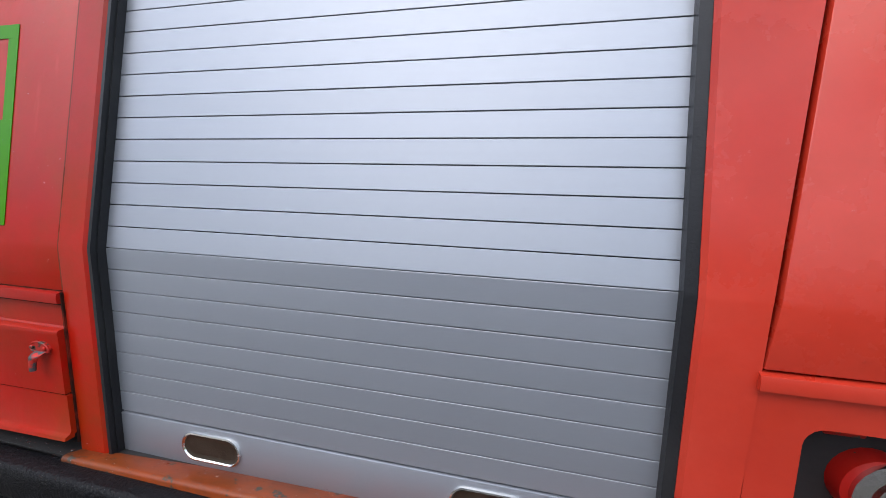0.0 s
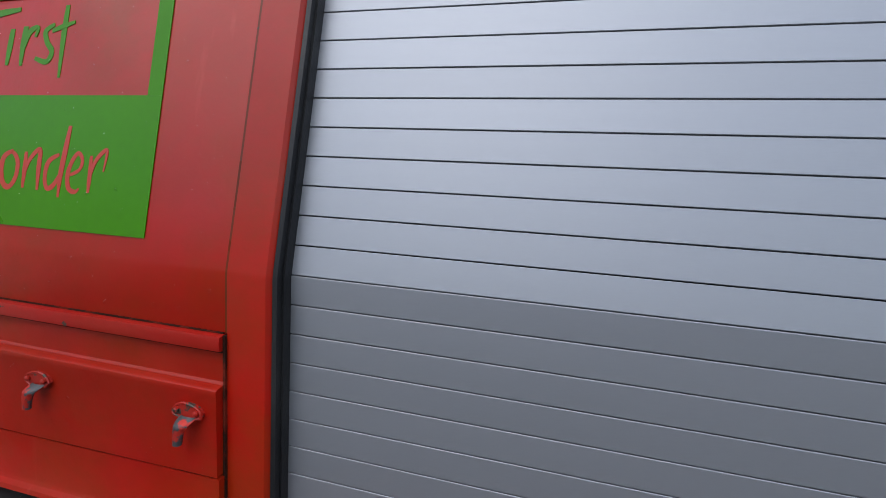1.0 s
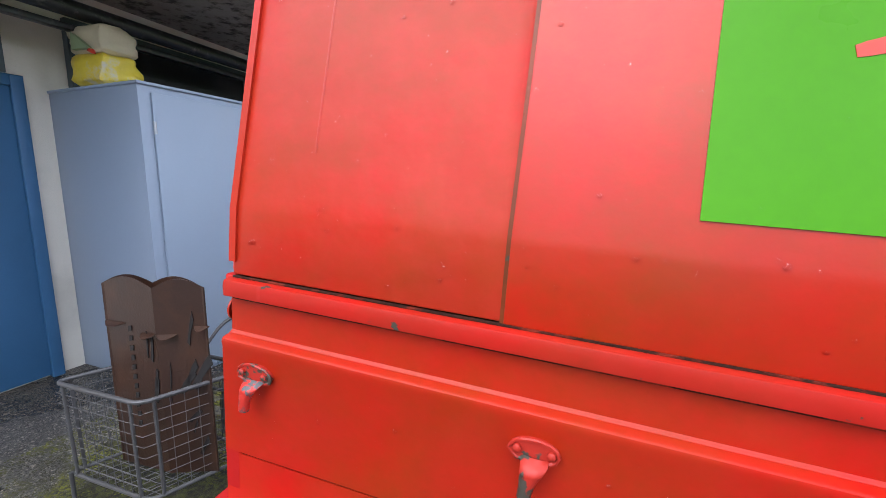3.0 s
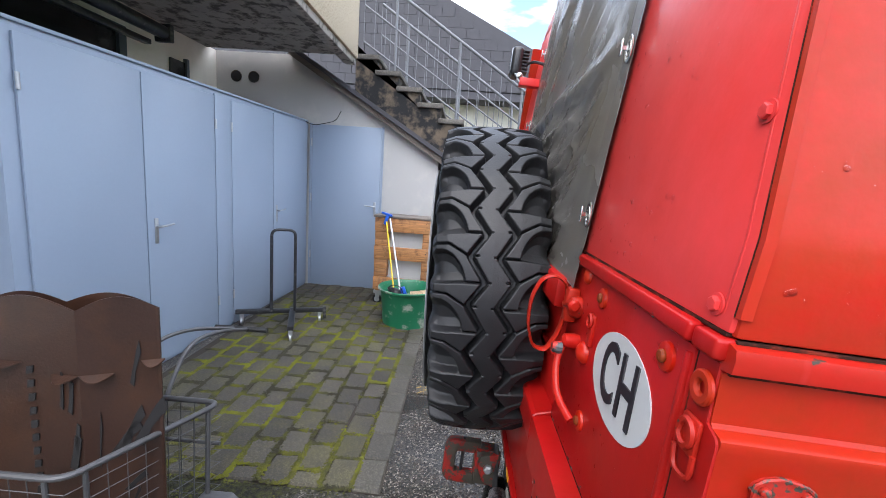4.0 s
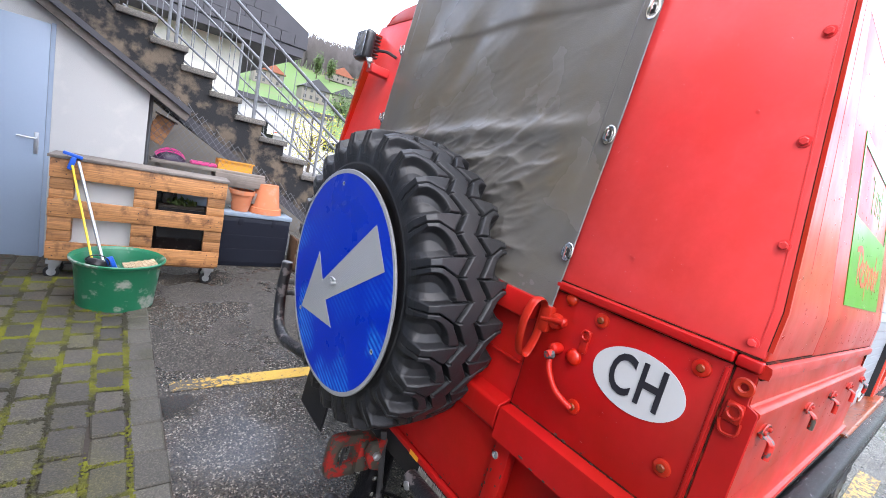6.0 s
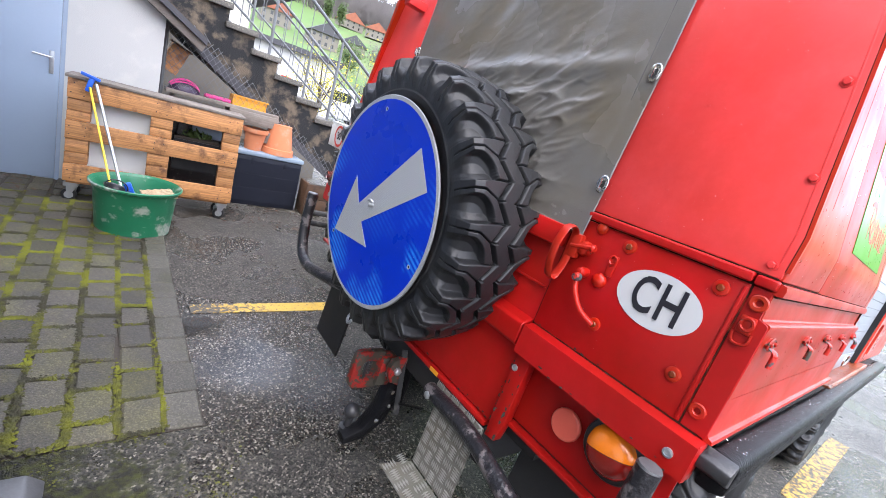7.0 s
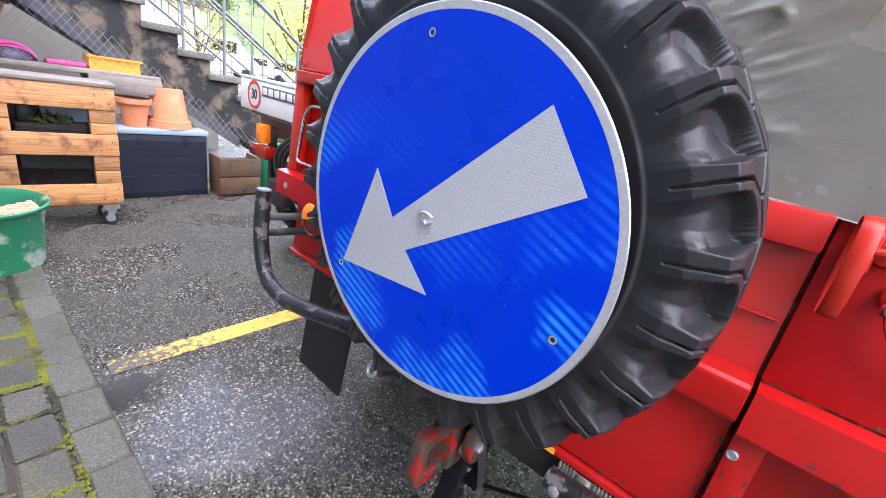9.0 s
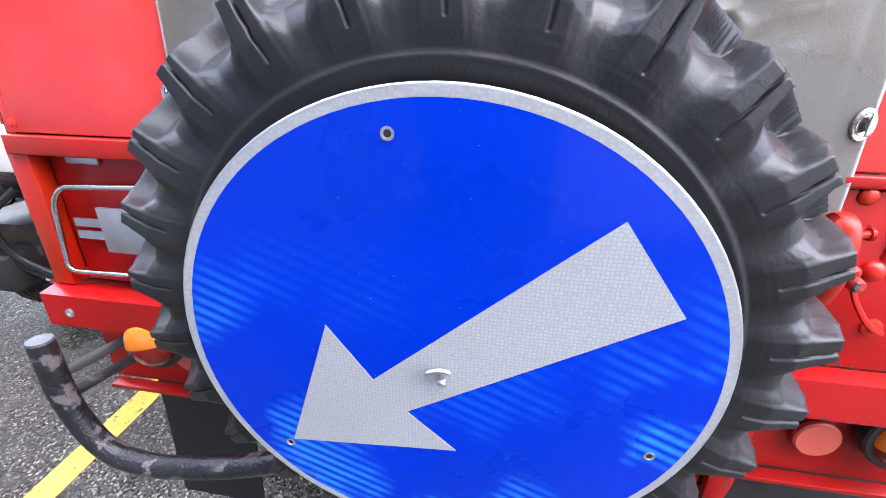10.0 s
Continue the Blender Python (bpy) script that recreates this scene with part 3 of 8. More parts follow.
def tube(bm, pts, r, seg=10, closed=False, flat=None):
    """A round (or, with flat=(a, b), oval) bar swept along pts."""
    pts = [Vector(p) for p in pts]
    n = len(pts)
    rings, up = [], None
    for i in range(n):
        if closed:
            d = (pts[(i + 1) % n] - pts[i - 1]).normalized()
        else:
            d = (pts[min(i + 1, n - 1)] - pts[max(i - 1, 0)]).normalized()
        if up is None:
            up = d.orthogonal().normalized()
            if abs(d.z) < 0.9:
                up = (Vector((0, 0, 1)) - d * d.z).normalized()
        up = (up - d * up.dot(d)).normalized()
        side = d.cross(up)
        ra, rb = flat or (r, r)
        rings.append([bm.verts.new(pts[i] + up * math.cos(a) * ra + side * math.sin(a) * rb)
                      for a in (2 * math.pi * k / seg for k in range(seg))])
    for i in range(n if closed else n - 1):
        p, q = rings[i], rings[(i + 1) % n]
        for k in range(seg):
            bm.faces.new((p[k], p[(k + 1) % seg], q[(k + 1) % seg], q[k]))
    if not closed:
        bm.faces.new(rings[0][::-1])
        bm.faces.new(rings[-1])
    return bm


def bmesh_from(me):
    bm = bmesh.new()
    bm.from_mesh(me)
    bpy.data.meshes.remove(me)
    return bm


def lathe(bm, prof, m=Matrix(), seg=32, cap=True):
    """A profile of (radius, height) turned round the z axis of m."""
    rings = []
    for r, h in prof:
        rings.append([bm.verts.new(m @ Vector((r * math.cos(a), r * math.sin(a), h))) for a in (2 * math.pi * k / seg for k in range(seg))])
    for p, q in zip(rings, rings[1:]):
        for k in range(seg):
            bm.faces.new((p[k], p[(k + 1) % seg], q[(k + 1) % seg], q[k]))
    if cap:
        bm.faces.new(rings[0][::-1])
        bm.faces.new(rings[-1])
    return bm


def mesh_of(name, bm, material, angle=32):
    bmesh.ops.recalc_face_normals(bm, faces=bm.faces)
    for f in bm.faces:
        f.smooth = True
    lim = radians(angle)
    for e in bm.edges:
        e.smooth = len(e.link_faces) == 2 and e.calc_face_angle(0) < lim
    me = bpy.data.meshes.new(name)
    bm.to_mesh(me)
    bm.free()
    for m in (material if isinstance(material, (list, tuple)) else [material]):
        me.materials.append(m)
    return me


def part(name, bm, material, parent, label="", angle=32, at=None):
    """Links a bmesh (or a mesh) as one part under a thing."""
    me = bm if isinstance(bm, bpy.types.Mesh) else mesh_of(name, bm, material, angle)
    ob = new(name, me)
    ob.parent = parent
    if at is not None:
        ob.matrix_basis = at
    return tagged(ob, label)


def thing(name, label, category, m=None, group="", kind=""):
    ob = new(name)
    ob.empty_display_size = 0.1
    if m is not None:
        ob.matrix_basis = m
    return tagged(ob, label, category, group, kind)


def solid(name, bm, material, label, category, group="", kind="", m=None, angle=32):
    ob = new(name, mesh_of(name, bm, material, angle))
    if m is not None:
        ob.matrix_basis = m
    return tagged(ob, label, category, group, kind)


AXIS_X = Matrix.Rotation(radians(-90), 4, "Y")   # local z to -x
AXIS_Y = Matrix.Rotation(radians(90), 4, "X")    # local z to -y


def lettering(name, text, size, m, material, parent, label="", shear=0.0, wide=1.0, weight=0.0, depth=0.0012, space=1.0):
    cu = bpy.data.curves.new(name, "FONT")
    cu.body, cu.size, cu.shear, cu.offset, cu.extrude, cu.space_character = text, size, shear, weight, depth, space
    cu.align_x, cu.align_y = "CENTER", "CENTER"
    cu.resolution_u = 4
    tmp = new(name, cu)
    bpy.context.view_layer.update()
    me = bpy.data.meshes.new_from_object(tmp)
    bpy.data.objects.remove(tmp)
    me.materials.clear()
    me.materials.append(material)
    me.transform(m @ Matrix.Diagonal((wide, 1, 1, 1)))
    return part(name, me, material, parent, label)


# ---- the red vehicle ----
# Its own axes: x ahead from the rear face, y inwards from the near side, z up from the belt line; it stands a little nose down.
V = pose(0, 0, 1.30, 0, 3.4, 0)
WIDE, LEAN, CREASE = 1.675, 0.185, 0.08
veh = thing("fire_vehicle", "red emergency vehicle with roller shutter and rear spare wheel", "vehicle", V)


def rear_lean(x, z):
    """The rear corner panel twists upright towards the rear face and rakes forward with it."""
    return 0.06 * max(0, z - CREASE) * max(0, 1 - x / 0.3175)


def side_y(z):
    return 0.0 if z < CREASE else (z - CREASE) * LEAN


def upper_section(z0, z1, out=0.0):
    zs = [z0] + ([CREASE - 0.004, CREASE + 0.004] if z0 < CREASE < z1 else []) + [z1]
    return [(side_y(z) - out, z) for z in zs]


def mirror_y(bm):
    for v in bm.verts:
        v.co.y = WIDE - v.co.y
    return bm


def bevelled(bm, w, seg=2):
    bmesh.ops.remove_doubles(bm, verts=bm.verts, dist=1e-5)
    bmesh.ops.recalc_face_normals(bm, faces=bm.faces)
    es = [e for e in bm.edges if len(e.link_faces) == 2 and e.calc_face_angle(0) > 0.6]
    bmesh.ops.bevel(bm, geom=es, offset=w, segments=seg, affect="EDGES", profile=0.5)
    return bm


# Inner core, seen only through the joints.
core = bmesh.new()
prism(core, [(0.06, 0.065, -0.27), (0.06, WIDE - 0.065, -0.27), (0.06, WIDE - 0.065, 0.08), (0.06, WIDE - 0.19, 0.70), (0.06, 0.19, 0.70), (0.06, 0.065, 0.08)],
      (3.55, 0, 0))
quad_box(core, 0.06, 3.2, 0.28, WIDE - 0.28, -0.62, -0.27)
part("inner_body", core, DARK, veh)

# Near side, rear panels above the belt.
def twisted(bm):
    for i in range(1, 7):
        bmesh.ops.bisect_plane(bm, geom=bm.verts[:] + bm.edges[:] + bm.faces[:], plane_co=(0, 0, 0.1 * i), plane_no=(0, 0, 1))
        bmesh.ops.bisect_plane(bm, geom=bm.verts[:] + bm.edges[:] + bm.faces[:], plane_co=(0.05 * i, 0, 0), plane_no=(1, 0, 0))
    for v in bm.verts:
        v.co.y -= rear_lean(v.co.x, v.co.z)
        v.co.x += 0.06 * max(0, v.co.z) * max(0, 1 - v.co.x / 0.3175)
    return bm


part("rear_corner_panel", twisted(bevelled(along_x(bmesh.new(), sheet(upper_section(0.004, 0.66), 0.02), 0.0025, 0.3150), 0.0035, 2)), RED_CORNER, veh, angle=40)
part("pressed_seam", twisted(bevelled(along_x(bmesh.new(), sheet(upper_section(0.145, 0.6, 0.0005), 0.01), 0.1, 0.103), 0.0006, 1)), RED, veh)
part("upper_side_panel", bevelled(along_x(bmesh.new(), sheet(upper_section(0.0028, 0.66), 0.02), 0.3175, 1.1705), 0.0015), RED, veh)
pill = [(1.1735, 0.0), (1.228, 0.0), (1.236, 0.008), (1.238, 0.04), (1.1735, 0.04)]


def pillar(xy, z0, z1):
    bm = bmesh.new()
    zs = [z0, CREASE - 0.004, CREASE + 0.004, z1]
    rings = [[bm.verts.new((x, y + side_y(z), z)) for x, y in xy] for z in zs]
    for a, b in zip(rings, rings[1:]):
        for i in range(len(xy)):
            j = (i + 1) % len(xy)
            bm.faces.new((a[i], a[j], b[j], b[i]))
    bm.faces.new(rings[0][::-1])
    bm.faces.new(rings[-1])
    return bm


part("shutter_pillar", pillar(pill, -0.300, 0.66), RED, veh)
front_pillar = pillar([(2.166, 0.04), (2.166, 0.004), (2.172, -0.002), (2.231, -0.002), (2.231, 0.04)], -0.290, 0.66)
for v in front_pillar.verts:
    if v.co.x > 2.2 and v.co.z > 0:
        v.co.x += 0.105 * v.co.z
part("shutter_pillar", front_pillar, RED_LIGHT, veh)

def risen(bm):
    """The lower edges of the near side rise a little towards the front."""
    for v in bm.verts:
        if v.co.z < -0.15 and v.co.y < 0.03:
            v.co.z += 0.0205 * v.co.x
    return bm


# Belt moulding, step and lower pressed panel of the near side.
belt = [(-0.001, 0.001), (-0.009, -0.001), (-0.011, -0.008), (-0.010, -0.019), (0.004, -0.021), (0.01, 0.001)]
part("belt_moulding", along_x(bmesh.new(), belt, -0.001, 1.170), RED_WORN, veh, "dented belt moulding with chipped red paint")
part("belt_moulding", along_x(bmesh.new(), belt, 2.234, 3.5), RED_LIGHT, veh)
low = [(0.001, -0.023), (0.000, -0.0625), (-0.003, -0.0655), (-0.0125, -0.0672), (-0.0150, -0.0690), (-0.0158, -0.0725), (-0.0145, -0.078), (-0.014, -0.2095)]
part("lower_side_panel", risen(along_x(bmesh.new(), sheet(low, 0.02), 0.0, 1.1695)), RED_LOWER, veh)
part("lower_side_strip", risen(along_x(bmesh.new(), sheet([(-0.013, -0.2125), (-0.013, -0.281), (-0.016, -0.286), (-0.023, -0.289), (-0.025, -0.295)], 0.016), 0.0, 1.172)), RED_LOWER, veh)
sill = along_x(bmesh.new(), [(0.040, -0.345), (0.036, -0.3345), (-0.028, -0.3165), (-0.036, -0.3205), (-0.036, -0.345)], 1.172, 2.25)
for v in sill.verts:
    v.co.z += 0.0205 * v.co.x
part("door_sill", bevelled(sill, 0.002, 1), SILL, veh,
     "chipped orange-red sill below the shutter")
SEAM_DARK = mat("dark_seam_strip", (0.030, 0.010, 0.006), 0.9, var=0.6, scale=30, fine=200, bump=0.5, dirt=(0.16, 0.02, 0.01), dirt_at=(0.5, 0.6), dirt_scale=25, spec=0.15)
part("seam_strip", box(0.004, 1.168, -0.0012, 0.004, 0.0012, 0.0032), SEAM_DARK, veh)
# Dark joint strip below the belt; also paints in its underside shade.
part("seam_strip", box(0.004, 1.168, -0.0020, 0.004, -0.0238, -0.0212), SEAM_DARK, veh)
part("seam_strip", risen(box(0.004, 1.166, -0.0115, 0.0, -0.2126, -0.2094)), SEAM_DARK, veh)
part("seam_strip", pillar([(0.3140, 0.0008), (0.3185, 0.0008), (0.3185, 0.02), (0.3140, 0.02)], 0.003, 0.655), RUSTY, veh, "cracked brown sealant")
part("seam_strip", box(0.314, 0.3178, 0.0035, 0.02, 0.004, 0.08), SEAM_DARK, veh)
part("seam_strip", pillar([(1.1700, 0.0004), (1.1740, 0.0004), (1.1740, 0.02), (1.1700, 0.02)], 0.003, 0.655), RUSTY, veh, "cracked brown sealant")
part("seam_strip", box(1.1700, 1.1732, -0.004, 0.02, -0.285, 0.0), SEAM_DARK, veh)


# Lashing hooks under the belt.
def hook(x, worn):
    bm = bmesh.new()
    c = Vector((x + 0.002, -0.015, -0.1075))
    plate = [(c.x + 0.0225 * math.cos(a), -0.014, c.z + 0.006 + (0.012 if math.sin(a) > 0 else 0.009) * math.sin(a)) for a in (2 * math.pi * i / 14 for i in range(14))]
    prism(bm, plate, (0, -0.006, 0))
    for dx in (-0.015, 0.015):
        lathe(bm, [(0.004, 0), (0.004, 0.003), (0.002, 0.0045)], Matrix.Translation((c.x + dx, -0.02, c.z + 0.008)) @ AXIS_Y, 8)
    wav = random.Random(int(x * 1000))
    tube(bm, [(p[0] + wav.uniform(-0.0015, 0.0015), -0.0195, p[2] + wav.uniform(-0.0012, 0.0012)) for p in plate], 0.0018, 6, closed=True)
    ob = part("lashing_hook", bm, HOOK_PAINT, veh, "painted lashing hook with flaked paint", 50)
    tg = bmesh.new()
    tip = [(c.x + 0.002, -0.017, c.z + 0.002), (c.x + 0.001, -0.030, c.z - 0.004), (c.x - 0.002, -0.031, c.z - 0.014), (c.x - 0.004, -0.031, c.z - 0.031)]
    pts = rounded(tip, 0.012, 3)
    rings = []
    for i, p in enumerate(pts):
        k = i / (len(pts) - 1)
        w, t = 0.0125 * (1 - k) + 0.006 * k, 0.005
        rings.append([tg.verts.new(p + Vector((w * math.cos(a), t * math.sin(a), 0))) for a in (2 * math.pi * q / 10 for q in range(10))])
    for a, b in zip(rings, rings[1:]):
        for q in range(10):
            tg.faces.new((a[q], a[(q + 1) % 10], b[(q + 1) % 10], b[q]))
    tg.faces.new(rings[-1])
    part("hook_tongue", tg, HOOK_BARE if worn else HOOK_PAINT, ob, "tongue of bare grey metal" if worn else "", 50)


HOOK_PAINT = paint("flaked_thick_paint", (0.42, 0.016, 0.010), (0.50, 0.05, 0.035), (0.20, 0.02, 0.01), 0.53, 0.35, 0.1)
HOOK_BARE = mat("flaked_red_on_zinc", (0.065, 0.068, 0.072), 0.5, metal=0.3, var=0.2, scale=40, fine=200, bump=0.3, dirt=(0.5, 0.025, 0.015), dirt_at=(0.5, 0.54), dirt_scale=45)
for hx, hw in ((0.048, 1), (0.357, 0), (0.613, 0), (0.872, 1), (1.128, 1)):
    hook(hx, hw)

# Black rubbing rail along the lower edge.
rail = [(-0.073, -0.316), (-0.066, -0.303), (-0.028, -0.300), (-0.022, -0.306), (-0.022, -0.378), (-0.05, -0.378), (-0.070, -0.368)]
part("rubbing_rail", bevelled(along_x(bmesh.new(), rail, 0.02, 3.1), 0.006), RAIL, veh, "wet black rubbing rail")
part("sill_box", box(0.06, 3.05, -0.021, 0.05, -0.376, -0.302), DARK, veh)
part("rail_end", bevelled(along_y(bmesh.new(), [(0.018, -0.3), (-0.01, -0.316), (-0.01, -0.335), (0.018, -0.350)], -0.07, 0.0), 0.004), BLACK, veh)

# Roller shutter with its slats.
SLAT = 0.0381
along = lambda x0, x1, d0, d1: pillar([(x0, d0), (x1, d0), (x1, d1), (x0, d1)], -0.325, 0.62)
shutter = part("roller_shutter", along(1.2385, 1.2455, 0.012, 0.06), RUBBER, veh, "grey aluminium roller shutter between black rubber strips")
part("rubber_strip", along(1.236, 1.2425, 0.002, 0.04), RUBBER, shutter)
part("rubber_strip", along(2.151, 2.166, 0.006, 0.06), RUBBER, shutter)
sl = bmesh.new()
along_x(sl, [(0.0024, 0.0007), (0.0004, 0.0008), (0.0, 0.0013), (0.0, SLAT - 0.0013), (0.0004, SLAT - 0.0008), (0.0024, SLAT - 0.0007), (0.008, SLAT - 0.0007), (0.008, 0.0007)], 1.2445, 2.1525)
slat_mesh = mesh_of("slat", sl, ALU, 5)
slat_turn = random.Random(4)
# Dark sheet that stands for the shade behind the slats.
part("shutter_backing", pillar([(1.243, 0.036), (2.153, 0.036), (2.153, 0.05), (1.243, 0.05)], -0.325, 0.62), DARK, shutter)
zz = CREASE - SLAT * 8
for i in range(22):
    z0 = zz + SLAT * i * (1 if i < 8 else 1)
    if i < 8:
        at = Matrix.Translation((0, 0.0265, z0))
    else:
        d = (i - 8) * SLAT
        tilt = math.atan(LEAN)
        at = Matrix.Translation((0, 0.027 + d * math.sin(tilt), CREASE + d * math.cos(tilt))) @ Matrix.Rotation(-tilt, 4, "X")
    part("slat", slat_mesh, ALU, shutter, at=at @ Matrix.Rotation(radians(slat_turn.uniform(-0.2, 0.2)), 4, "X"))
part("bottom_slat", bevelled(along_x(bmesh.new(), [(0.024, -0.325), (0.024, zz - 0.002), (0.036, zz - 0.002), (0.036, -0.325)], 1.2445, 2.1525), 0.002), ALU, shutter)


BRIGHT = mat("polished_stainless", (0.80, 0.79, 0.76), 0.16, metal=1.0, var=0.08, scale=25, fine=200, bump=0.03)


def recessed_handle(xc, zc):
    def ring(hx, hz, y):
        pts = []
        for k in range(28):
            a = 2 * math.pi * k / 28
            sx = 1 if math.cos(a) > 0 else -1
            pts.append((xc + sx * (hx - hz) + hz * math.cos(a), y, zc + hz * math.sin(a)))
        return pts

    def rings(levels, closed):
        bm = bmesh.new()
        rs = [[bm.verts.new(p) for p in lv] for lv in levels]
        for a, b in zip(rs, rs[1:]):
            for k in range(28):
                bm.faces.new((a[k], a[(k + 1) % 28], b[(k + 1) % 28], b[k]))
        if closed:
            bm.faces.new(rs[-1])
        return bm

    h = part("recessed_handle", rings([ring(0.0605, 0.0265, 0.0242), ring(0.0600, 0.0260, 0.0200), ring(0.0575, 0.0238, 0.0192), ring(0.0555, 0.0220, 0.0215)], 0), BRIGHT, shutter, "stainless recessed pull handle", 25)
    part("recess", rings([ring(0.0555, 0.0220, 0.0215), ring(0.052, 0.0185, 0.0234), ring(0.046, 0.013, 0.0236)], 1), CUP, h)
    for dx in (-0.058, 0.058):
        part("screw", lathe(bmesh.new(), [(0.003, 0), (0.003, 0.002), (0.001, 0.003)], Matrix.Translation((xc + dx, 0.0225, zc)) @ AXIS_Y, 8), STEEL, h)


CUP = mat("dark_steel_cup", (0.060, 0.052, 0.038), 0.35, metal=0.6, var=0.5, scale=40, fine=200, bump=0.2)
recessed_handle(1.444, -0.264)
recessed_handle(1.932, -0.264)

# Livery: a green panel with lettering, the upper word framed.
def on_side(x, z, out=0.0):
    return Vector((x, side_y(z) - 0.0 - out, z))


def livery(name, outline, out, thick, material, parent, label=""):
    bm = bmesh.new()
    prism(bm, [on_side(x, z, out) for x, z in outline], (0, thick, 0))
    return part(name, bm, material, parent, label)


film = livery("green_livery_panel", [(0.459, 0.1115), (1.041, 0.1115), (1.0375, 0.301), (0.4555, 0.301)], 0.0016, 0.001, GREEN, veh, "green film with red lettering")
livery("green_border", [(0.4555, 0.3011), (0.470, 0.3011), (0.467, 0.449), (0.4525, 0.449)], 0.0016, 0.001, GREEN, film)
livery("green_border", [(1.013, 0.3011), (1.0375, 0.3011), (1.0345, 0.449), (1.010, 0.449)], 0.0016, 0.001, GREEN, film)
livery("green_border", [(0.4525, 0.4491), (1.0345, 0.4491), (1.034, 0.474), (0.452, 0.474)], 0.0016, 0.001, GREEN, film)


def brush_letter(strokes, material, sign, proud=0.0019):
    """One brush-drawn letter: tapered strokes of (x, z, width) lying on the leaning side."""
    bm = bmesh.new()
    for k, s in enumerate(strokes):
        pts = [Vector((x, z, w)) for x, z, w in s]
        fine = []
        for i in range(len(pts) - 1):
            p0, p1, p2, p3 = pts[max(i - 1, 0)], pts[i], pts[i + 1], pts[min(i + 2, len(pts) - 1)]
            for q in range(5):
                u = q / 5
                fine.append(0.5 * (2 * p1 + (p2 - p0) * u + (2 * p0 - 5 * p1 + 4 * p2 - p3) * u * u + (3 * p1 - p0 - 3 * p2 + p3) * u ** 3))
        fine.append(pts[-1])
        rows = []
        for i, p in enumerate(fine):
            d = (fine[min(i + 1, len(fine) - 1)] - fine[max(i - 1, 0)]).xy.normalized()
            w = p.z * 0.5 * (1 + 0.12 * noise.noise(Vector((p.x * 160, p.y * 160, k))))
            n2 = Vector((-d.y, d.x)) * w
            rows.append([bm.verts.new(on_side(p.x + sg * n2.x, p.y + sg * n2.y, out)) for sg, out in ((1, proud + 0.0002 * k), (-1, proud + 0.0002 * k), (-1, proud - 0.0012), (1, proud - 0.0012))])
        for a, b in zip(rows, rows[1:]):
            for q in range(4):
                bm.faces.new((a[q], a[(q + 1) % 4], b[(q + 1) % 4], b[q]))
        bm.faces.new(rows[0])
        bm.faces.new(rows[-1][::-1])
    part("letter", bm, material, film, "brush-drawn letter " + sign)


brush_letter([[(0.585, 0.249, 0.0072), (0.582, 0.222, 0.0126), (0.581, 0.193, 0.0126), (0.584, 0.16, 0.0072)], [(0.54, 0.236, 0.009), (0.562, 0.241, 0.0126), (0.594, 0.245, 0.012), (0.621, 0.239, 0.0135), (0.637, 0.227, 0.012), (0.63, 0.213, 0.0104), (0.603, 0.198, 0.0072)], [(0.598, 0.197, 0.0081), (0.623, 0.18, 0.0112), (0.651, 0.167, 0.0072)]], TEXT_RED, "R")
brush_letter([[(0.652, 0.188, 0.0064), (0.668, 0.195, 0.0077), (0.672, 0.207, 0.0096), (0.661, 0.217, 0.0096), (0.65, 0.207, 0.0112), (0.648, 0.186, 0.0105), (0.657, 0.169, 0.0098), (0.67, 0.165, 0.0096), (0.683, 0.172, 0.0042)]], TEXT_RED, "e")
brush_letter([[(0.707, 0.228, 0.0063), (0.693, 0.218, 0.0091), (0.691, 0.207, 0.0098), (0.703, 0.195, 0.0098), (0.707, 0.181, 0.0098), (0.7, 0.167, 0.0098), (0.681, 0.163, 0.0056)]], TEXT_RED, "s")
brush_letter([[(0.723, 0.222, 0.0063), (0.726, 0.189, 0.0098), (0.726, 0.158, 0.0091), (0.727, 0.132, 0.0049)], [(0.724, 0.205, 0.0056), (0.738, 0.218, 0.0084), (0.75, 0.209, 0.0098), (0.749, 0.19, 0.0091), (0.74, 0.175, 0.0072), (0.729, 0.171, 0.0056)]], TEXT_RED, "p")
brush_letter([[(0.783, 0.219, 0.0054), (0.767, 0.21, 0.0091), (0.764, 0.191, 0.0098), (0.772, 0.171, 0.0084), (0.785, 0.166, 0.0078), (0.795, 0.179, 0.0078), (0.796, 0.2, 0.0078), (0.788, 0.213, 0.0066), (0.778, 0.218, 0.0048)]], TEXT_RED, "o")
brush_letter([[(0.809, 0.218, 0.0054), (0.811, 0.193, 0.0084), (0.812, 0.166, 0.0048)], [(0.812, 0.187, 0.0042), (0.819, 0.208, 0.0066), (0.835, 0.222, 0.0072), (0.838, 0.194, 0.0084), (0.841, 0.164, 0.0042)]], TEXT_RED, "n")
brush_letter([[(0.873, 0.216, 0.0045), (0.855, 0.205, 0.0078), (0.852, 0.183, 0.007), (0.859, 0.168, 0.007), (0.871, 0.173, 0.0078), (0.881, 0.193, 0.004)], [(0.886, 0.257, 0.006), (0.883, 0.22, 0.009), (0.881, 0.188, 0.0084), (0.882, 0.156, 0.0035)]], TEXT_RED, "d")
brush_letter([[(0.898, 0.188, 0.004), (0.914, 0.196, 0.0055), (0.917, 0.21, 0.006), (0.908, 0.219, 0.006), (0.899, 0.208, 0.007), (0.894, 0.189, 0.0075), (0.899, 0.17, 0.007), (0.911, 0.165, 0.006), (0.918, 0.17, 0.003)]], TEXT_RED, "e")
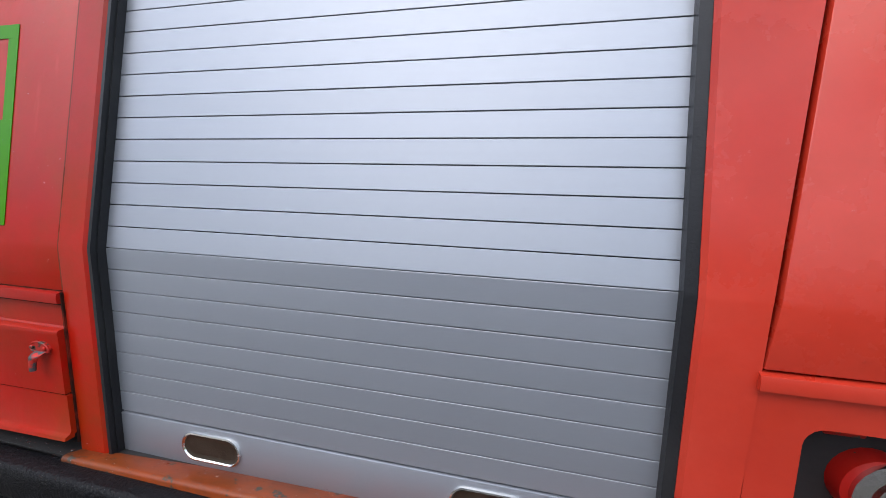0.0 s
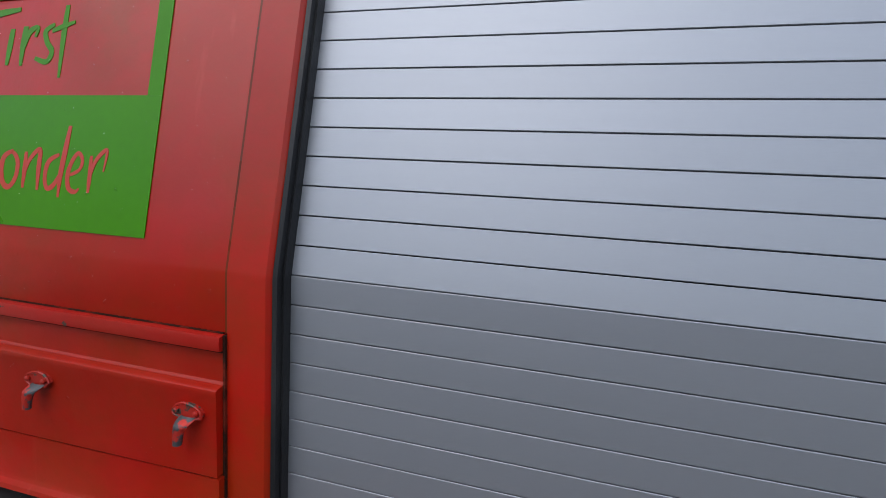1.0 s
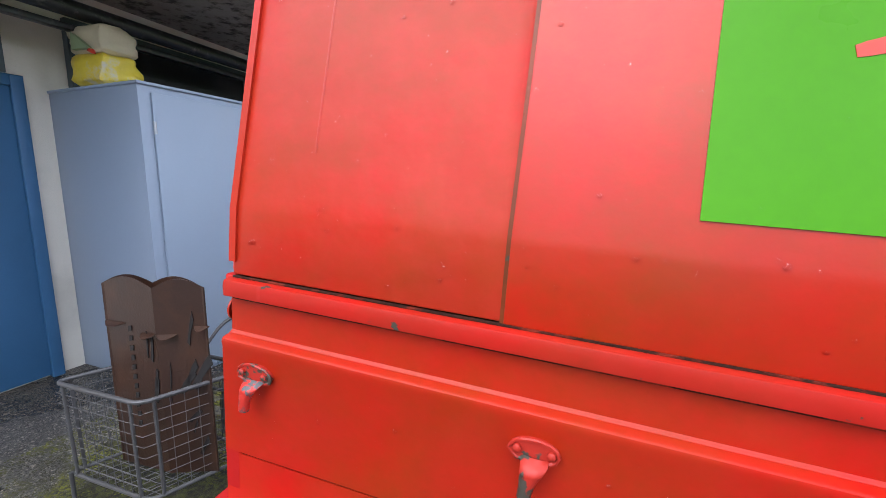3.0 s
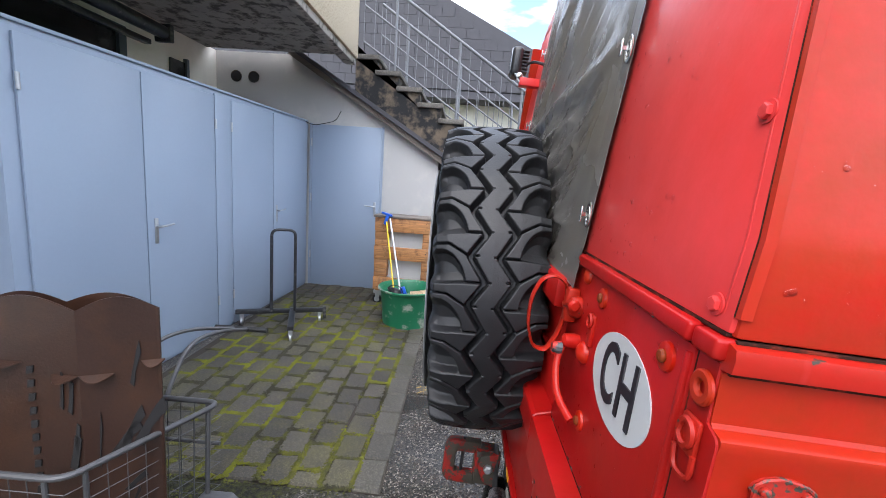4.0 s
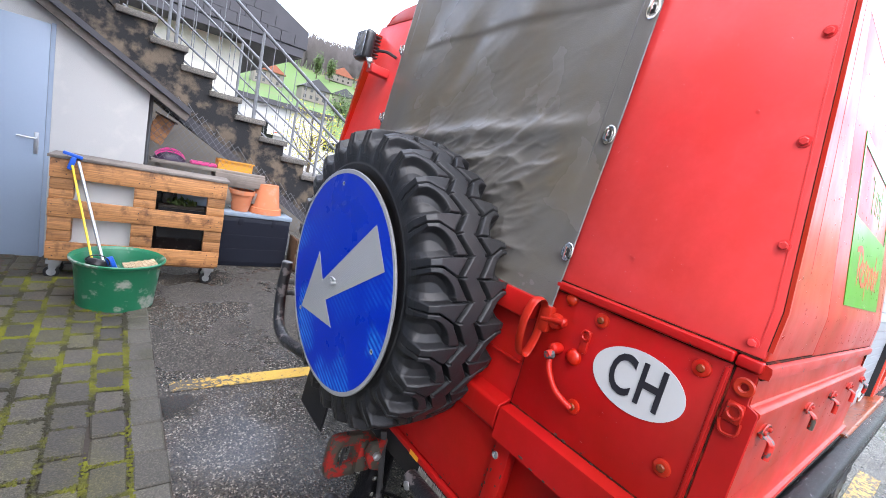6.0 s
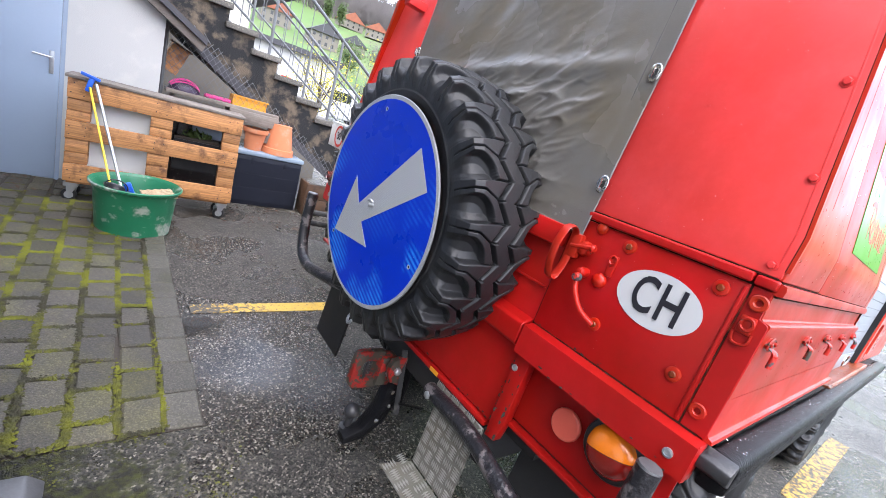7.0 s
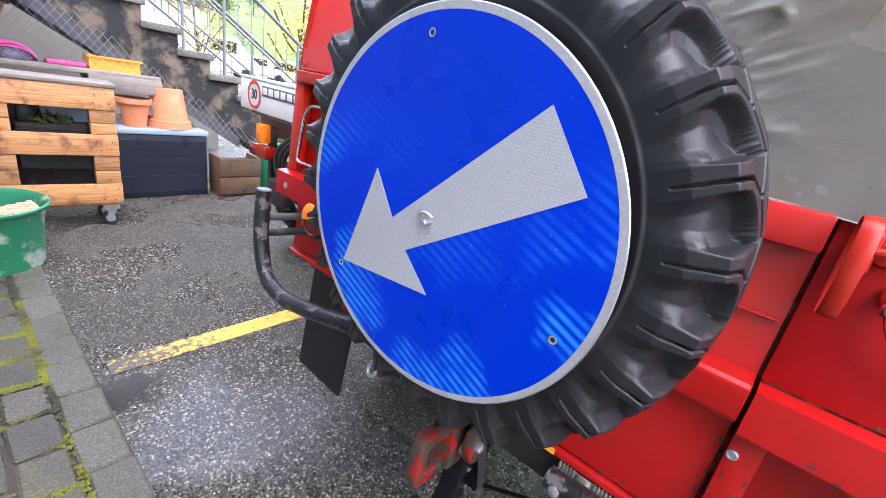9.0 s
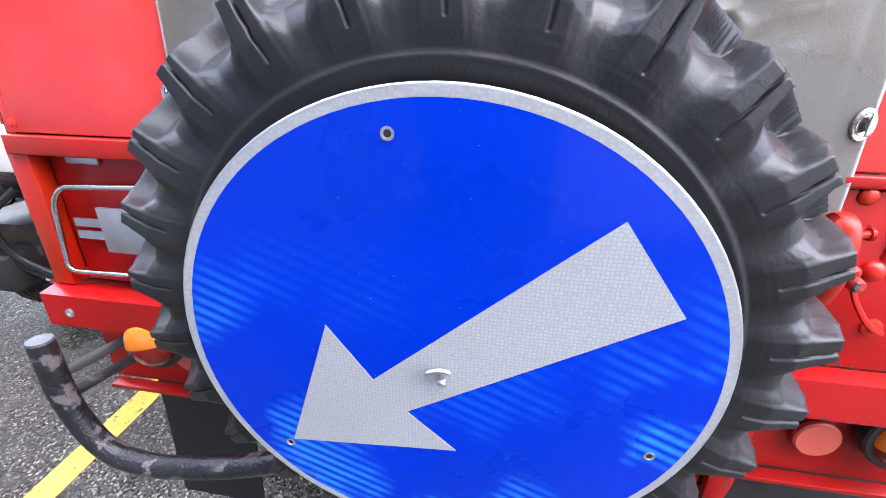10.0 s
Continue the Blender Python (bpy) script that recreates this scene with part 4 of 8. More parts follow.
brush_letter([[(0.932, 0.216, 0.005), (0.934, 0.19, 0.0075), (0.935, 0.165, 0.0045)], [(0.935, 0.187, 0.004), (0.94, 0.207, 0.006), (0.951, 0.221, 0.0065), (0.959, 0.223, 0.005), (0.957, 0.195, 0.0025)]], TEXT_RED, "r")
brush_letter([[(0.681, 0.425, 0.0108), (0.682, 0.389, 0.0132), (0.681, 0.338, 0.0078)], [(0.651, 0.419, 0.0091), (0.704, 0.428, 0.0117), (0.749, 0.433, 0.006)], [(0.681, 0.384, 0.0072), (0.711, 0.388, 0.006)]], GREEN, "F", 0.0006)
brush_letter([[(0.739, 0.403, 0.0096), (0.738, 0.374, 0.0108), (0.737, 0.347, 0.006)]], GREEN, "i", 0.0006)
brush_letter([[(0.766, 0.406, 0.0096), (0.765, 0.378, 0.0108), (0.766, 0.346, 0.0055)], [(0.768, 0.374, 0.0055), (0.775, 0.397, 0.0096), (0.79, 0.403, 0.0077), (0.788, 0.389, 0.0048)]], GREEN, "r", 0.0006)
brush_letter([[(0.823, 0.407, 0.0055), (0.807, 0.397, 0.0088), (0.813, 0.38, 0.0088), (0.825, 0.366, 0.0088), (0.817, 0.351, 0.0088), (0.793, 0.357, 0.006)]], GREEN, "s", 0.0006)
brush_letter([[(0.843, 0.435, 0.0077), (0.843, 0.393, 0.0099), (0.846, 0.327, 0.0044)], [(0.82, 0.397, 0.006), (0.839, 0.403, 0.0077), (0.862, 0.409, 0.0044)]], GREEN, "t", 0.0006)

# Cab panels ahead of the shutter, with the filler recess.
def slanted(bm, x0):
    for v in bm.verts:
        if abs(v.co.x - x0) < 0.012 and v.co.z > 0:
            v.co.x += 0.105 * v.co.z
    return bm


part("cab_panel", slanted(bevelled(along_x(bmesh.new(), sheet(upper_section(0.004, 0.66, 0.004), 0.02), 2.2375, 3.5), 0.003), 2.2375), RED_LIGHT, veh, "lighter red cab panel")
hole = bmesh.new()
quad_box(hole, 2.2355, 2.288, 0.0, 0.02, -0.285, -0.022)
quad_box(hole, 2.288, 2.47, 0.0, 0.02, -0.06, -0.022)
quad_box(hole, 2.47, 3.5, 0.0, 0.02, -0.285, -0.022)
quad_box(hole, 2.288, 2.47, 0.0, 0.02, -0.285, -0.24)
for cx, cz, sx, sz in ((2.288, -0.06, 1, -1), (2.47, -0.06, -1, -1), (2.288, -0.24, 1, 1), (2.47, -0.24, -1, 1)):
    arc = [(cx, 0.0, cz)] + [(cx + sx * 0.022 * (1 - math.sin(a)), 0.0, cz + sz * 0.022 * (1 - math.cos(a))) for a in (math.pi / 2 * i / 5 for i in range(6))]
    prism(hole, arc, (0, 0.02, 0))
cab_low = part("lower_cab_panel", hole, RED_LIGHT, veh)
rec = bmesh.new()
for a in ((2.285, 2.29, 0.018, 0.12, -0.245, -0.055), (2.468, 2.473, 0.018, 0.12, -0.245, -0.055), (2.285, 2.473, 0.12, 0.125, -0.245, -0.055),
          (2.285, 2.473, 0.018, 0.12, -0.245, -0.24), (2.285, 2.473, 0.018, 0.12, -0.06, -0.055)):
    quad_box(rec, *a)
part("filler_recess", rec, RED_WORN, cab_low)
part("filler_neck", lathe(bmesh.new(), [(0.048, 0), (0.05, 0.03), (0.044, 0.036), (0.04, 0.07)], Matrix.Translation((2.395, 0.11, -0.15)) @ AXIS_Y, 24), RED_WORN, cab_low)
part("filler_tab", bevelled(box(2.335, 2.38, 0.05, 0.055, -0.09, -0.066), 0.003), RED_WORN, cab_low)
cap = [(0.046, 0), (0.046, 0.012), (0.03, 0.016), (0.028, 0.022), (0.005, 0.024)]
part("filler_cap", lathe(bmesh.new(), cap, Matrix.Translation((2.41, 0.045, -0.155)) @ AXIS_Y, 20), CHROME, cab_low, "scuffed silver filler cap")

# Far side, roof and nose close the body.
part("far_side", mirror_y(along_x(bmesh.new(), sheet([(-0.036, -0.294), (-0.014, -0.28), (-0.014, -0.08), (0.0, -0.02)] + upper_section(0.0, 0.66)[0:], 0.02), 0.002, 3.5)), RED, veh)
roof = [(side_y(0.661), 0.661), (0.125, 0.70), (0.16, 0.735), (0.24, 0.752), (0.6, 0.772), (WIDE - 0.6, 0.772), (WIDE - 0.24, 0.752), (WIDE - 0.16, 0.735),
        (WIDE - 0.125, 0.70), (WIDE - side_y(0.661), 0.661)]
part("roof", along_x(bmesh.new(), roof, 0.045, 3.2), RED, veh)
part("nose", box(3.5, 3.62, 0.1, WIDE - 0.1, -0.5, 0.5, 0.05), RED, veh)

# Rear: upper panels beside the tarpaulin, joined by the dark window opening behind it.
YT0, YT1 = 0.356, 1.318


def raked(bm):
    for v in bm.verts:
        v.co.x += 0.06 * max(0, v.co.z)
    return bm


def rear_plate(name, poly, x0, x1, material=RED, label="", bev=0.003, parent=None):
    bm = raked(prism(bmesh.new(), [(x0, y, z) for y, z in poly], (x1 - x0, 0, 0)))
    return part(name, bevelled(bm, bev) if bev else bm, material, parent or veh, label)


edge = lambda z: side_y(z) - rear_lean(0, z) + 0.0035
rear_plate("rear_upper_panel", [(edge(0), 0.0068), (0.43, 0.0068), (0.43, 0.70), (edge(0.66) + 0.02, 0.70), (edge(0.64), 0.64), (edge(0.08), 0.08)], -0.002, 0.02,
           RED_REAR, "paler red sheet-metal panel with hexagon bolts")
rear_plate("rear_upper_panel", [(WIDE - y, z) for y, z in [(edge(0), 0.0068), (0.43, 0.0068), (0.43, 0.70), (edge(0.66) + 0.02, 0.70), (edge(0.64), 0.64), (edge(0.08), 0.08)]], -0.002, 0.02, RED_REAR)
for flip in (0, 1):
    strip = lambda a, b: [(WIDE - y if flip else y, z) for y, z in [(edge(z) + a, z) for z in (0.02, 0.08, 0.64)] + [(edge(z) + b, z) for z in (0.64, 0.08, 0.02)]]
    rear_plate("folded_edge", strip(-0.0002, -0.0062), -0.0008, 0.008, RED_CORNER, bev=0)
    rear_plate("edge_seam", strip(0.0004, -0.0006), -0.0014, 0.0, SEAM_DARK, bev=0)
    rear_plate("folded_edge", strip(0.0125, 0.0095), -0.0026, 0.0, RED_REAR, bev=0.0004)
rear_plate("rear_header", [(0.13, 0.70), (WIDE - 0.13, 0.70), (WIDE - 0.24, 0.75), (0.24, 0.75)], -0.004, 0.02)
rear_plate("window_opening", [(0.43, 0.0), (WIDE - 0.43, 0.0), (WIDE - 0.43, 0.70), (0.43, 0.70)], 0.012, 0.02, DARK, bev=0)


def bolt(y, z, kind, x=-0.003):
    """Fixings of the rear face: hexagon heads, washers and domed rivets."""
    m = Matrix.Translation((x, y, z)) @ AXIS_X
    bm = bmesh.new()
    if kind == "hex":
        lathe(bm, [(0.0092, 0), (0.0092, 0.0014)], m, 20)
        lathe(bm, [(0.0064, 0.0014), (0.0064, 0.0046), (0.0052, 0.0054)], m, 6)
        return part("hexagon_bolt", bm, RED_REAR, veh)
    if kind == "screw":
        lathe(bm, [(0.0145, 0), (0.0138, 0.0032), (0.0105, 0.0046), (0.0078, 0.0044)], m, 24)
        ob = part("washer", bm, RED, veh)
        return part("screw_head", lathe(bmesh.new(), [(0.0066, 0.003), (0.0066, 0.0062), (0.0050, 0.0082), (0.0015, 0.0086)], m, 12), RUSTY, ob)
    if kind == "ring":
        prof = [(0.0145, 0), (0.0145, 0.0025), (0.0125, 0.004), (0.0075, 0.0038), (0.0055, 0.002), (0.005, 0.0)]
        return part("ring_washer", lathe(bm, prof, m, 24, cap=False), RED, veh)
    r = 0.013 if kind == "dome" else 0.0165
    prof = [(r * math.cos(a), (0.008 if kind == "dome" else 0.013) * math.sin(a)) for a in (math.pi / 2 * i / 6 for i in range(6))] + [(0.001, 0.008 if kind == "dome" else 0.013)]
    return part("domed_rivet", lathe(bm, prof, m, 24), RED, veh)


for by, bz in ((0.024, 0.024), (0.032, 0.172), (0.056, 0.326), (0.077, 0.49)):
    bolt(by, bz, "hex", -0.0025 + 0.06 * bz)
    bolt(WIDE - by, bz, "hex", -0.0025 + 0.06 * bz)
for by, bz in ((0.252, -0.037), (0.072, -0.041), (0.076, -0.220), (0.253, -0.217)):
    bolt(by, bz, "screw")
for by, bz, bk in ((0.326, -0.023, "flat"), (0.284, -0.128, "dome2"), (0.013, -0.041, "ring"), (0.016, -0.254, "ring")):
    bolt(by, bz, {"flat": "dome", "dome2": "dome2", "ring": "ring"}[bk])

# Lower right field with the country oval.
part("rear_lower_panel", bevelled(box(-0.003, 0.02, 0.0345, 0.3955, -0.292, -0.016), 0.003), RED_TAIL, veh)
post = [(0.0025, -0.016), (0.0015, -0.0640), (-0.0110, -0.0688), (-0.0142, -0.0735), (-0.0128, -0.292), (0.0315, -0.292), (0.0315, -0.016)]
part("corner_post", bevelled(along_x(bmesh.new(), post, -0.0015, 0.02), 0.0012, 1), RED_TAIL, veh)
part("panel_bead", bevelled(box(-0.0065, 0.0, 0.0365, 0.0435, -0.287, -0.022), 0.002), RED_TAIL, veh)
part("rear_belt", bevelled(box(-0.012, 0.01, 0.036, 0.368, -0.0135, 0.0045), 0.004, 3), RED_TAIL, veh)
part("rear_belt", bevelled(box(-0.010, 0.01, 0.0, 0.0335, -0.0145, 0.0035), 0.004, 3), RED_TAIL, veh)
part("joint_gap", box(0.0045, 0.010, 0.3940, 0.4010, -0.590, 0.003), SEAM_DARK, veh)
part("joint_gap", box(-0.0002, 0.006, 0.0310, 0.0350, -0.292, -0.004), SEAM_DARK, veh)
part("joint_gap", box(-0.0012, 0.006, 0.006, 0.43, 0.0044, 0.0072), SEAM_DARK, veh)
part("joint_gap", box(-0.0016, 0.006, 0.036, 0.394, -0.0165, -0.0130), SEAM_DARK, veh)
part("joint_gap", box(-0.0016, 0.006, 0.0, 0.394, -0.2955, -0.2915), SEAM_DARK, veh)
oval = bmesh.new()
prism(oval, [(-0.0046, 0.158 + 0.0838 * math.cos(a), -0.1135 + 0.0560 * math.sin(a)) for a in (2 * math.pi * i / 64 for i in range(64))], (0.0013, 0, 0))
oval_ob = part("country_sticker", oval, WHITE, veh, "white oval country sticker with black letters")
on_rear = lambda y, z, x=-0.0052: Matrix(((0, 0, -1, x), (-1, 0, 0, y), (0, 1, 0, z), (0, 0, 0, 1)))

lettering("letters", "CH", 0.104, on_rear(0.158, -0.1135), INK, oval_ob, "black letters CH", wide=0.66, weight=0.0015, space=1.12)

# Bottom flange, post and lamp recess, right and left.
def flange(y0, y1):
    bm = bmesh.new()
    along_y(bm, [(-0.034, -0.300), (-0.003, -0.295), (0.012, -0.295), (0.012, -0.30), (-0.027, -0.304), (-0.030, -0.366), (-0.012, -0.371), (-0.012, -0.375), (-0.034, -0.371)], y0, y1)
    return bm


part("post_ring", lathe(bmesh.new(), [(0.0085, 0), (0.0085, 0.003), (0.006, 0.004), (0.0055, 0.001)], Matrix.Translation((-0.012, 0.385, -0.415)) @ AXIS_X, 14), STEEL, veh)
part("rear_flange", flange(-0.018, 0.394), RED_TAIL, veh, "folded red bottom flange")
part("rear_flange", flange(WIDE - 0.394, WIDE + 0.018), RED_TAIL, veh)
part("flange_gusset", bevelled(box(-0.03, 0.01, -0.0185, -0.0155, -0.372, -0.297), 0.001), RED_TAIL, veh)
for fy in (0.018, WIDE - 0.04):
    part("flange_bolt", lathe(bmesh.new(), [(0.0095, 0), (0.0095, 0.003), (0.006, 0.004), (0.006, 0.001)], Matrix.Translation((-0.034, fy, -0.338)) @ AXIS_X, 12), STEEL, veh)
for flip in (0, 1):
    f_ = mirror_y if flip else (lambda b: b)
    part("lamp_panel", f_(box(0.04, 0.044, 0.0, 0.37, -0.555, -0.30)), RED_TAIL, veh)
    part("lamp_panel_lip", f_(bevelled(box(0.006, 0.034, 0.02, 0.36, -0.563, -0.553), 0.002)), RED_TAIL, veh)
    part("door_post", f_(bevelled(prism(bmesh.new(), [(-0.012, 0.352, -0.375), (-0.012, 0.394, -0.297), (-0.012, 0.394, -0.62), (-0.012, 0.36, -0.615), (-0.012, 0.352, -0.56)], (0.03, 0, 0)), 0.003)), RED_TAIL, veh)
    part("reflector", f_(lathe(bmesh.new(), [(0.037, 0), (0.037, 0.008), (0.034, 0.011), (0.0, 0.0115)][:3] + [(0.001, 0.0115)], Matrix.Translation((0.03, 0.228, -0.462)) @ AXIS_X, 32)), REFLEX, veh, "faded round red reflector")
    # Round two-colour tail lamp in a black housing.
    lx, cy, cz = (0.0, WIDE - 1.487, -0.401) if flip else (0.022, 0.111, -0.429)
    house = part("tail_lamp", f_(lathe(bmesh.new(), [(0.058, -0.02), (0.065, 0.0), (0.065, 0.014), (0.062, 0.018), (0.0535, 0.019)], Matrix.Translation((lx, cy, cz)) @ AXIS_X, 40)), BLACK, veh, "round tail lamp with orange and red lens")
    dome = [(0.0535, 0.016), (0.0525, 0.024), (0.047, 0.034), (0.036, 0.042), (0.018, 0.046), (0.002, 0.047)]
    lean_ = radians(-14 if flip else 14)
    for up_half, mm, nm in ((1, ORANGE, "indicator_lens"), (0, RED_LENS, "stop_lens")):
        bm = lathe(bmesh.new(), dome, Matrix.Translation((lx, cy, cz)) @ AXIS_X, 40, cap=True)
        bmesh.ops.bisect_plane(bm, geom=bm.verts[:] + bm.edges[:] + bm.faces[:], plane_co=(0, cy, cz + (0.0007 if up_half else -0.0007)), plane_no=(0, math.sin(lean_), math.cos(lean_)), clear_inner=bool(up_half), clear_outer=not up_half)
        part(nm, f_(bm), mm, house)

# Rear door: skin, rails and hinges' side.
part("rear_door", bevelled(box(0.004, 0.02, 0.399, WIDE - 0.399, -0.592, 0.006), 0.003), RED_TAIL, veh, "red tailgate below the tarpaulin")
part("door_upper_rail", bevelled(box(-0.030, 0.006, 0.4005, WIDE - 0.40, -0.098, -0.046), 0.005, 2), RED_TAIL, veh)
part("door_middle_bead", bevelled(box(-0.004, 0.006, 0.405, WIDE - 0.40, -0.205, -0.2), 0.002), RED_TAIL, veh)
rail2 = bmesh.new()
along_y(rail2, [(0.006, -0.288), (-0.026, -0.297), (-0.033, -0.303), (-0.033, -0.352), (-0.027, -0.360), (0.006, -0.372)], 0.4005, WIDE - 0.40)
part("door_lower_rail", bevelled(rail2, 0.002, 1), RED_TAIL, veh, angle=20)
part("door_bottom_edge", bevelled(box(-0.006, 0.02, 0.41, WIDE - 0.41, -0.612, -0.596), 0.003), RED_TAIL, veh)

# Stirrup handle, lever and small latches.
loop = [(-0.020, 0.372, -0.050), (-0.040, 0.372, -0.036), (-0.062, 0.372, -0.044), (-0.075, 0.372, -0.078), (-0.074, 0.372, -0.125), (-0.060, 0.372, -0.162), (-0.038, 0.372, -0.166), (-0.021, 0.372, -0.130), (-0.016, 0.372, -0.085)]
hd = part("door_handle", tube(bmesh.new(), rounded(loop + loop[:2], 0.03, 4)[1:-1], 0.008, 8, closed=True, flat=(0.0026, 0.0100)), RED_WORN, veh, "red stirrup-shaped door handle", 60)
part("handle_boss", lathe(bmesh.new(), [(0.017, 0), (0.018, 0.006), (0.014, 0.016), (0.007, 0.02), (0.001, 0.021)], Matrix.Translation((-0.002, 0.343, -0.078)) @ AXIS_X, 14), RED_WORN, hd)
part("pivot_pin", tube(bmesh.new(), [(-0.018, 0.372, -0.082), (-0.020, 0.318, -0.070)], 0.006, 10), RED_WORN, hd)
part("pin_head", lathe(bmesh.new(), [(0.009, 0), (0.0095, 0.004), (0.006, 0.008)], Matrix.Translation((-0.020, 0.320, -0.070)) @ AXIS_Y, 12), RED_WORN, hd)
part("handle_bracket", bevelled(box(-0.022, -0.002, 0.352, 0.376, -0.108, -0.052), 0.005), RED_WORN, hd)
lv = part("lever", tube(bmesh.new(), rounded([(-0.024, 0.321, -0.128), (-0.034, 0.315, -0.158), (-0.034, 0.285, -0.198), (-0.018, 0.25, -0.217)], 0.03, 5), 0.0065, 8, flat=(0.004, 0.0058)), RED_WORN, veh,
          "curved lever with paint worn to bare metal", 60)
part("lever_boss", lathe(bmesh.new(), [(0.011, 0), (0.012, 0.006), (0.0105, 0.022), (0.005, 0.026)], Matrix.Translation((-0.003, 0.321, -0.126)) @ AXIS_X, 16), RED_WORN, lv)
part("bare_metal", lathe(bmesh.new(), [(0.0105, 0), (0.0085, 0.012), (0.007, 0.014)], Matrix.Translation((-0.028, 0.319, -0.138)) @ AXIS_X, 10), HOOK_BARE, lv)
la = part("latch_plate", bevelled(box(-0.008, -0.002, 0.262, 0.279, -0.112, -0.066), 0.002), RED_WORN, veh)
part("latch_eye", tube(bmesh.new(), [(-0.0095, 0.2705 + 0.008 * math.cos(a), -0.076 + 0.009 * math.sin(a)) for a in (2 * math.pi * i / 14 for i in range(14))], 0.0028, 6, closed=True), RED_WORN, la)
cl = part("catch_plate", bevelled(box(-0.007, -0.0015, 0.002, 0.026, -0.098, -0.066), 0.003), RED_WORN, veh)
part("catch_ring", tube(bmesh.new(), [(-0.0085, 0.013 + 0.0095 * math.cos(a), -0.08 + 0.0105 * math.sin(a)) for a in (2 * math.pi * i / 16 for i in range(16))], 0.003, 6, closed=True), RED_WORN, cl)
part("catch_wire", tube(bmesh.new(), rounded([(-0.006, 0.001, -0.094), (-0.006, 0.0, -0.115), (-0.006, 0.024, -0.118), (-0.006, 0.028, -0.098)], 0.01, 3), 0.0024, 6), RED_WORN, cl)

# Tarpaulin over the rear window, with hem and turn buttons.
tb = bmesh.new()
NY, NZ = 190, 230
grid = []
for j in range(NZ + 1):
    row = []
    for i in range(NY + 1):
        u, v = i / NY, j / NZ
        y = YT0 - 0.004 + u * (YT1 - YT0 + 0.01)
        z = -0.030 - (0.012 * math.sin(u * 3.1) + 0.022 * max(0, 1 - u * 4)) * (1 - v) + v * 0.80
        if v < 0.5:
            y += 0.006 * (1 - v * 2) * (0.5 - u) * 2
        u = min(1, max(0, (u - 0.045) / 0.91))
        sag = math.sin(math.pi * min(1, u * 1.0)) ** 0.5 * math.sin(math.pi * min(1, 0.15 + v * 0.85)) ** 0.5 if 0 < u < 1 else 0
        low_side = 1 / (1 + math.exp((z - 0.30 + 0.10 * (y - 0.5)) / 0.03))
        s = z + 0.5 * y + 0.03 * noise.noise(Vector((y * 4, z * 4, 4)))
        drape = 0.026 * noise.noise(Vector((y * 4.2 + z * 2.4, z * 1.5, 3.1))) + 0.004 * noise.noise(Vector((y * 11 + z * 3, z * 4, 7.7)))
        ridge = 0.011 * math.exp(-((z - 0.322 + 0.10 * (y - 0.5) + 0.012 * noise.noise(Vector((y * 6, 0, 9)))) / 0.022) ** 2)
        ridge += 0.005 / (1 + math.exp(-(z - 0.590 + 0.05 * (y - 0.7)) / 0.004))
        rough_ = 0.55 + 0.9 * max(0, noise.noise(Vector((y * 4 + 2, z * 5, 6))) + 0.3)
        crinkle = 0.0
        for k, (fy, fs, amp) in enumerate(((5.0, 11, 0.016), (10.0, 24, 0.010), (22, 50, 0.0050))):
            crinkle += amp * max(0, 1 - abs(noise.noise(Vector((y * fy + k * 7, s * fs, 1.7 + k)))) * 2.8) ** 2
        x = -0.0105 - 0.05 * max(0, 0.03 - z) + 0.06 * max(0, z) - sag * (0.010 + drape + ridge + crinkle * rough_ * (0.05 + 0.95 * low_side * min(1, max(0, (y - YT0 - 0.07) / 0.12)))) + noise.noise(Vector((y * 9, z * 9, 2))) * 0.001
        row.append(tb.verts.new((x, y, z)))
    grid.append(row)
for j in range(NZ):
    for i in range(NY):
        tb.faces.new((grid[j][i], grid[j][i + 1], grid[j + 1][i + 1], grid[j + 1][i]))
bmesh.ops.solidify(tb, geom=tb.faces[:], thickness=0.003)
tarp = part("tarpaulin", tb, TARP, veh, "creased grey-brown tarpaulin over the rear window", 70)
for ya, yb in ((YT0 + 0.036, YT0 + 0.040), (YT1 - 0.038, YT1 - 0.034)):
    part("hem_seam", raked(box(-0.0118, -0.008, ya, yb, -0.040, 0.74, 0.0010)), HEM, tarp)


def turn_button(y, z):
    """A flat oval eyelet plate with a turning bar through it."""
    x = -0.0125 + 0.06 * z
    m = Matrix.Translation((x, y, z)) @ AXIS_X @ Matrix.Diagonal((1.35, 0.92, 1, 1))
    ring = part("turn_button", lathe(bmesh.new(), [(0.0150, 0), (0.0150, 0.0012), (0.0138, 0.0022), (0.0112, 0.0018), (0.0108, 0.0006)], m, 28), CHROME, tarp, "oval steel turn button")
    part("eyelet", lathe(bmesh.new(), [(0.0098, 0.0008), (0.0094, 0.0022), (0.0072, 0.0024), (0.0062, 0.0008)], m, 24), CHROME, ring)
    # Flat dark disc: the shade inside the eyelet, put into the colour.
    part("eyelet_shade", lathe(bmesh.new(), [(0.0062, 0.0010), (0.001, 0.0012)], m, 20), DARK, ring)
    bm = bmesh.new()
    quad_box(bm, x - 0.0135, x - 0.0105, y - 0.0032, y + 0.0032, z - 0.0125, z + 0.0125, 0.0014)
    quad_box(bm, x - 0.0115, x, y - 0.0022, y + 0.0022, z - 0.0028, z + 0.0028)
    part("toggle", bm, CHROME, ring)


for tz in (0.066, 0.314, 0.567):
    turn_button(0.367, tz)
    turn_button(WIDE - 0.352, tz + 0.01)

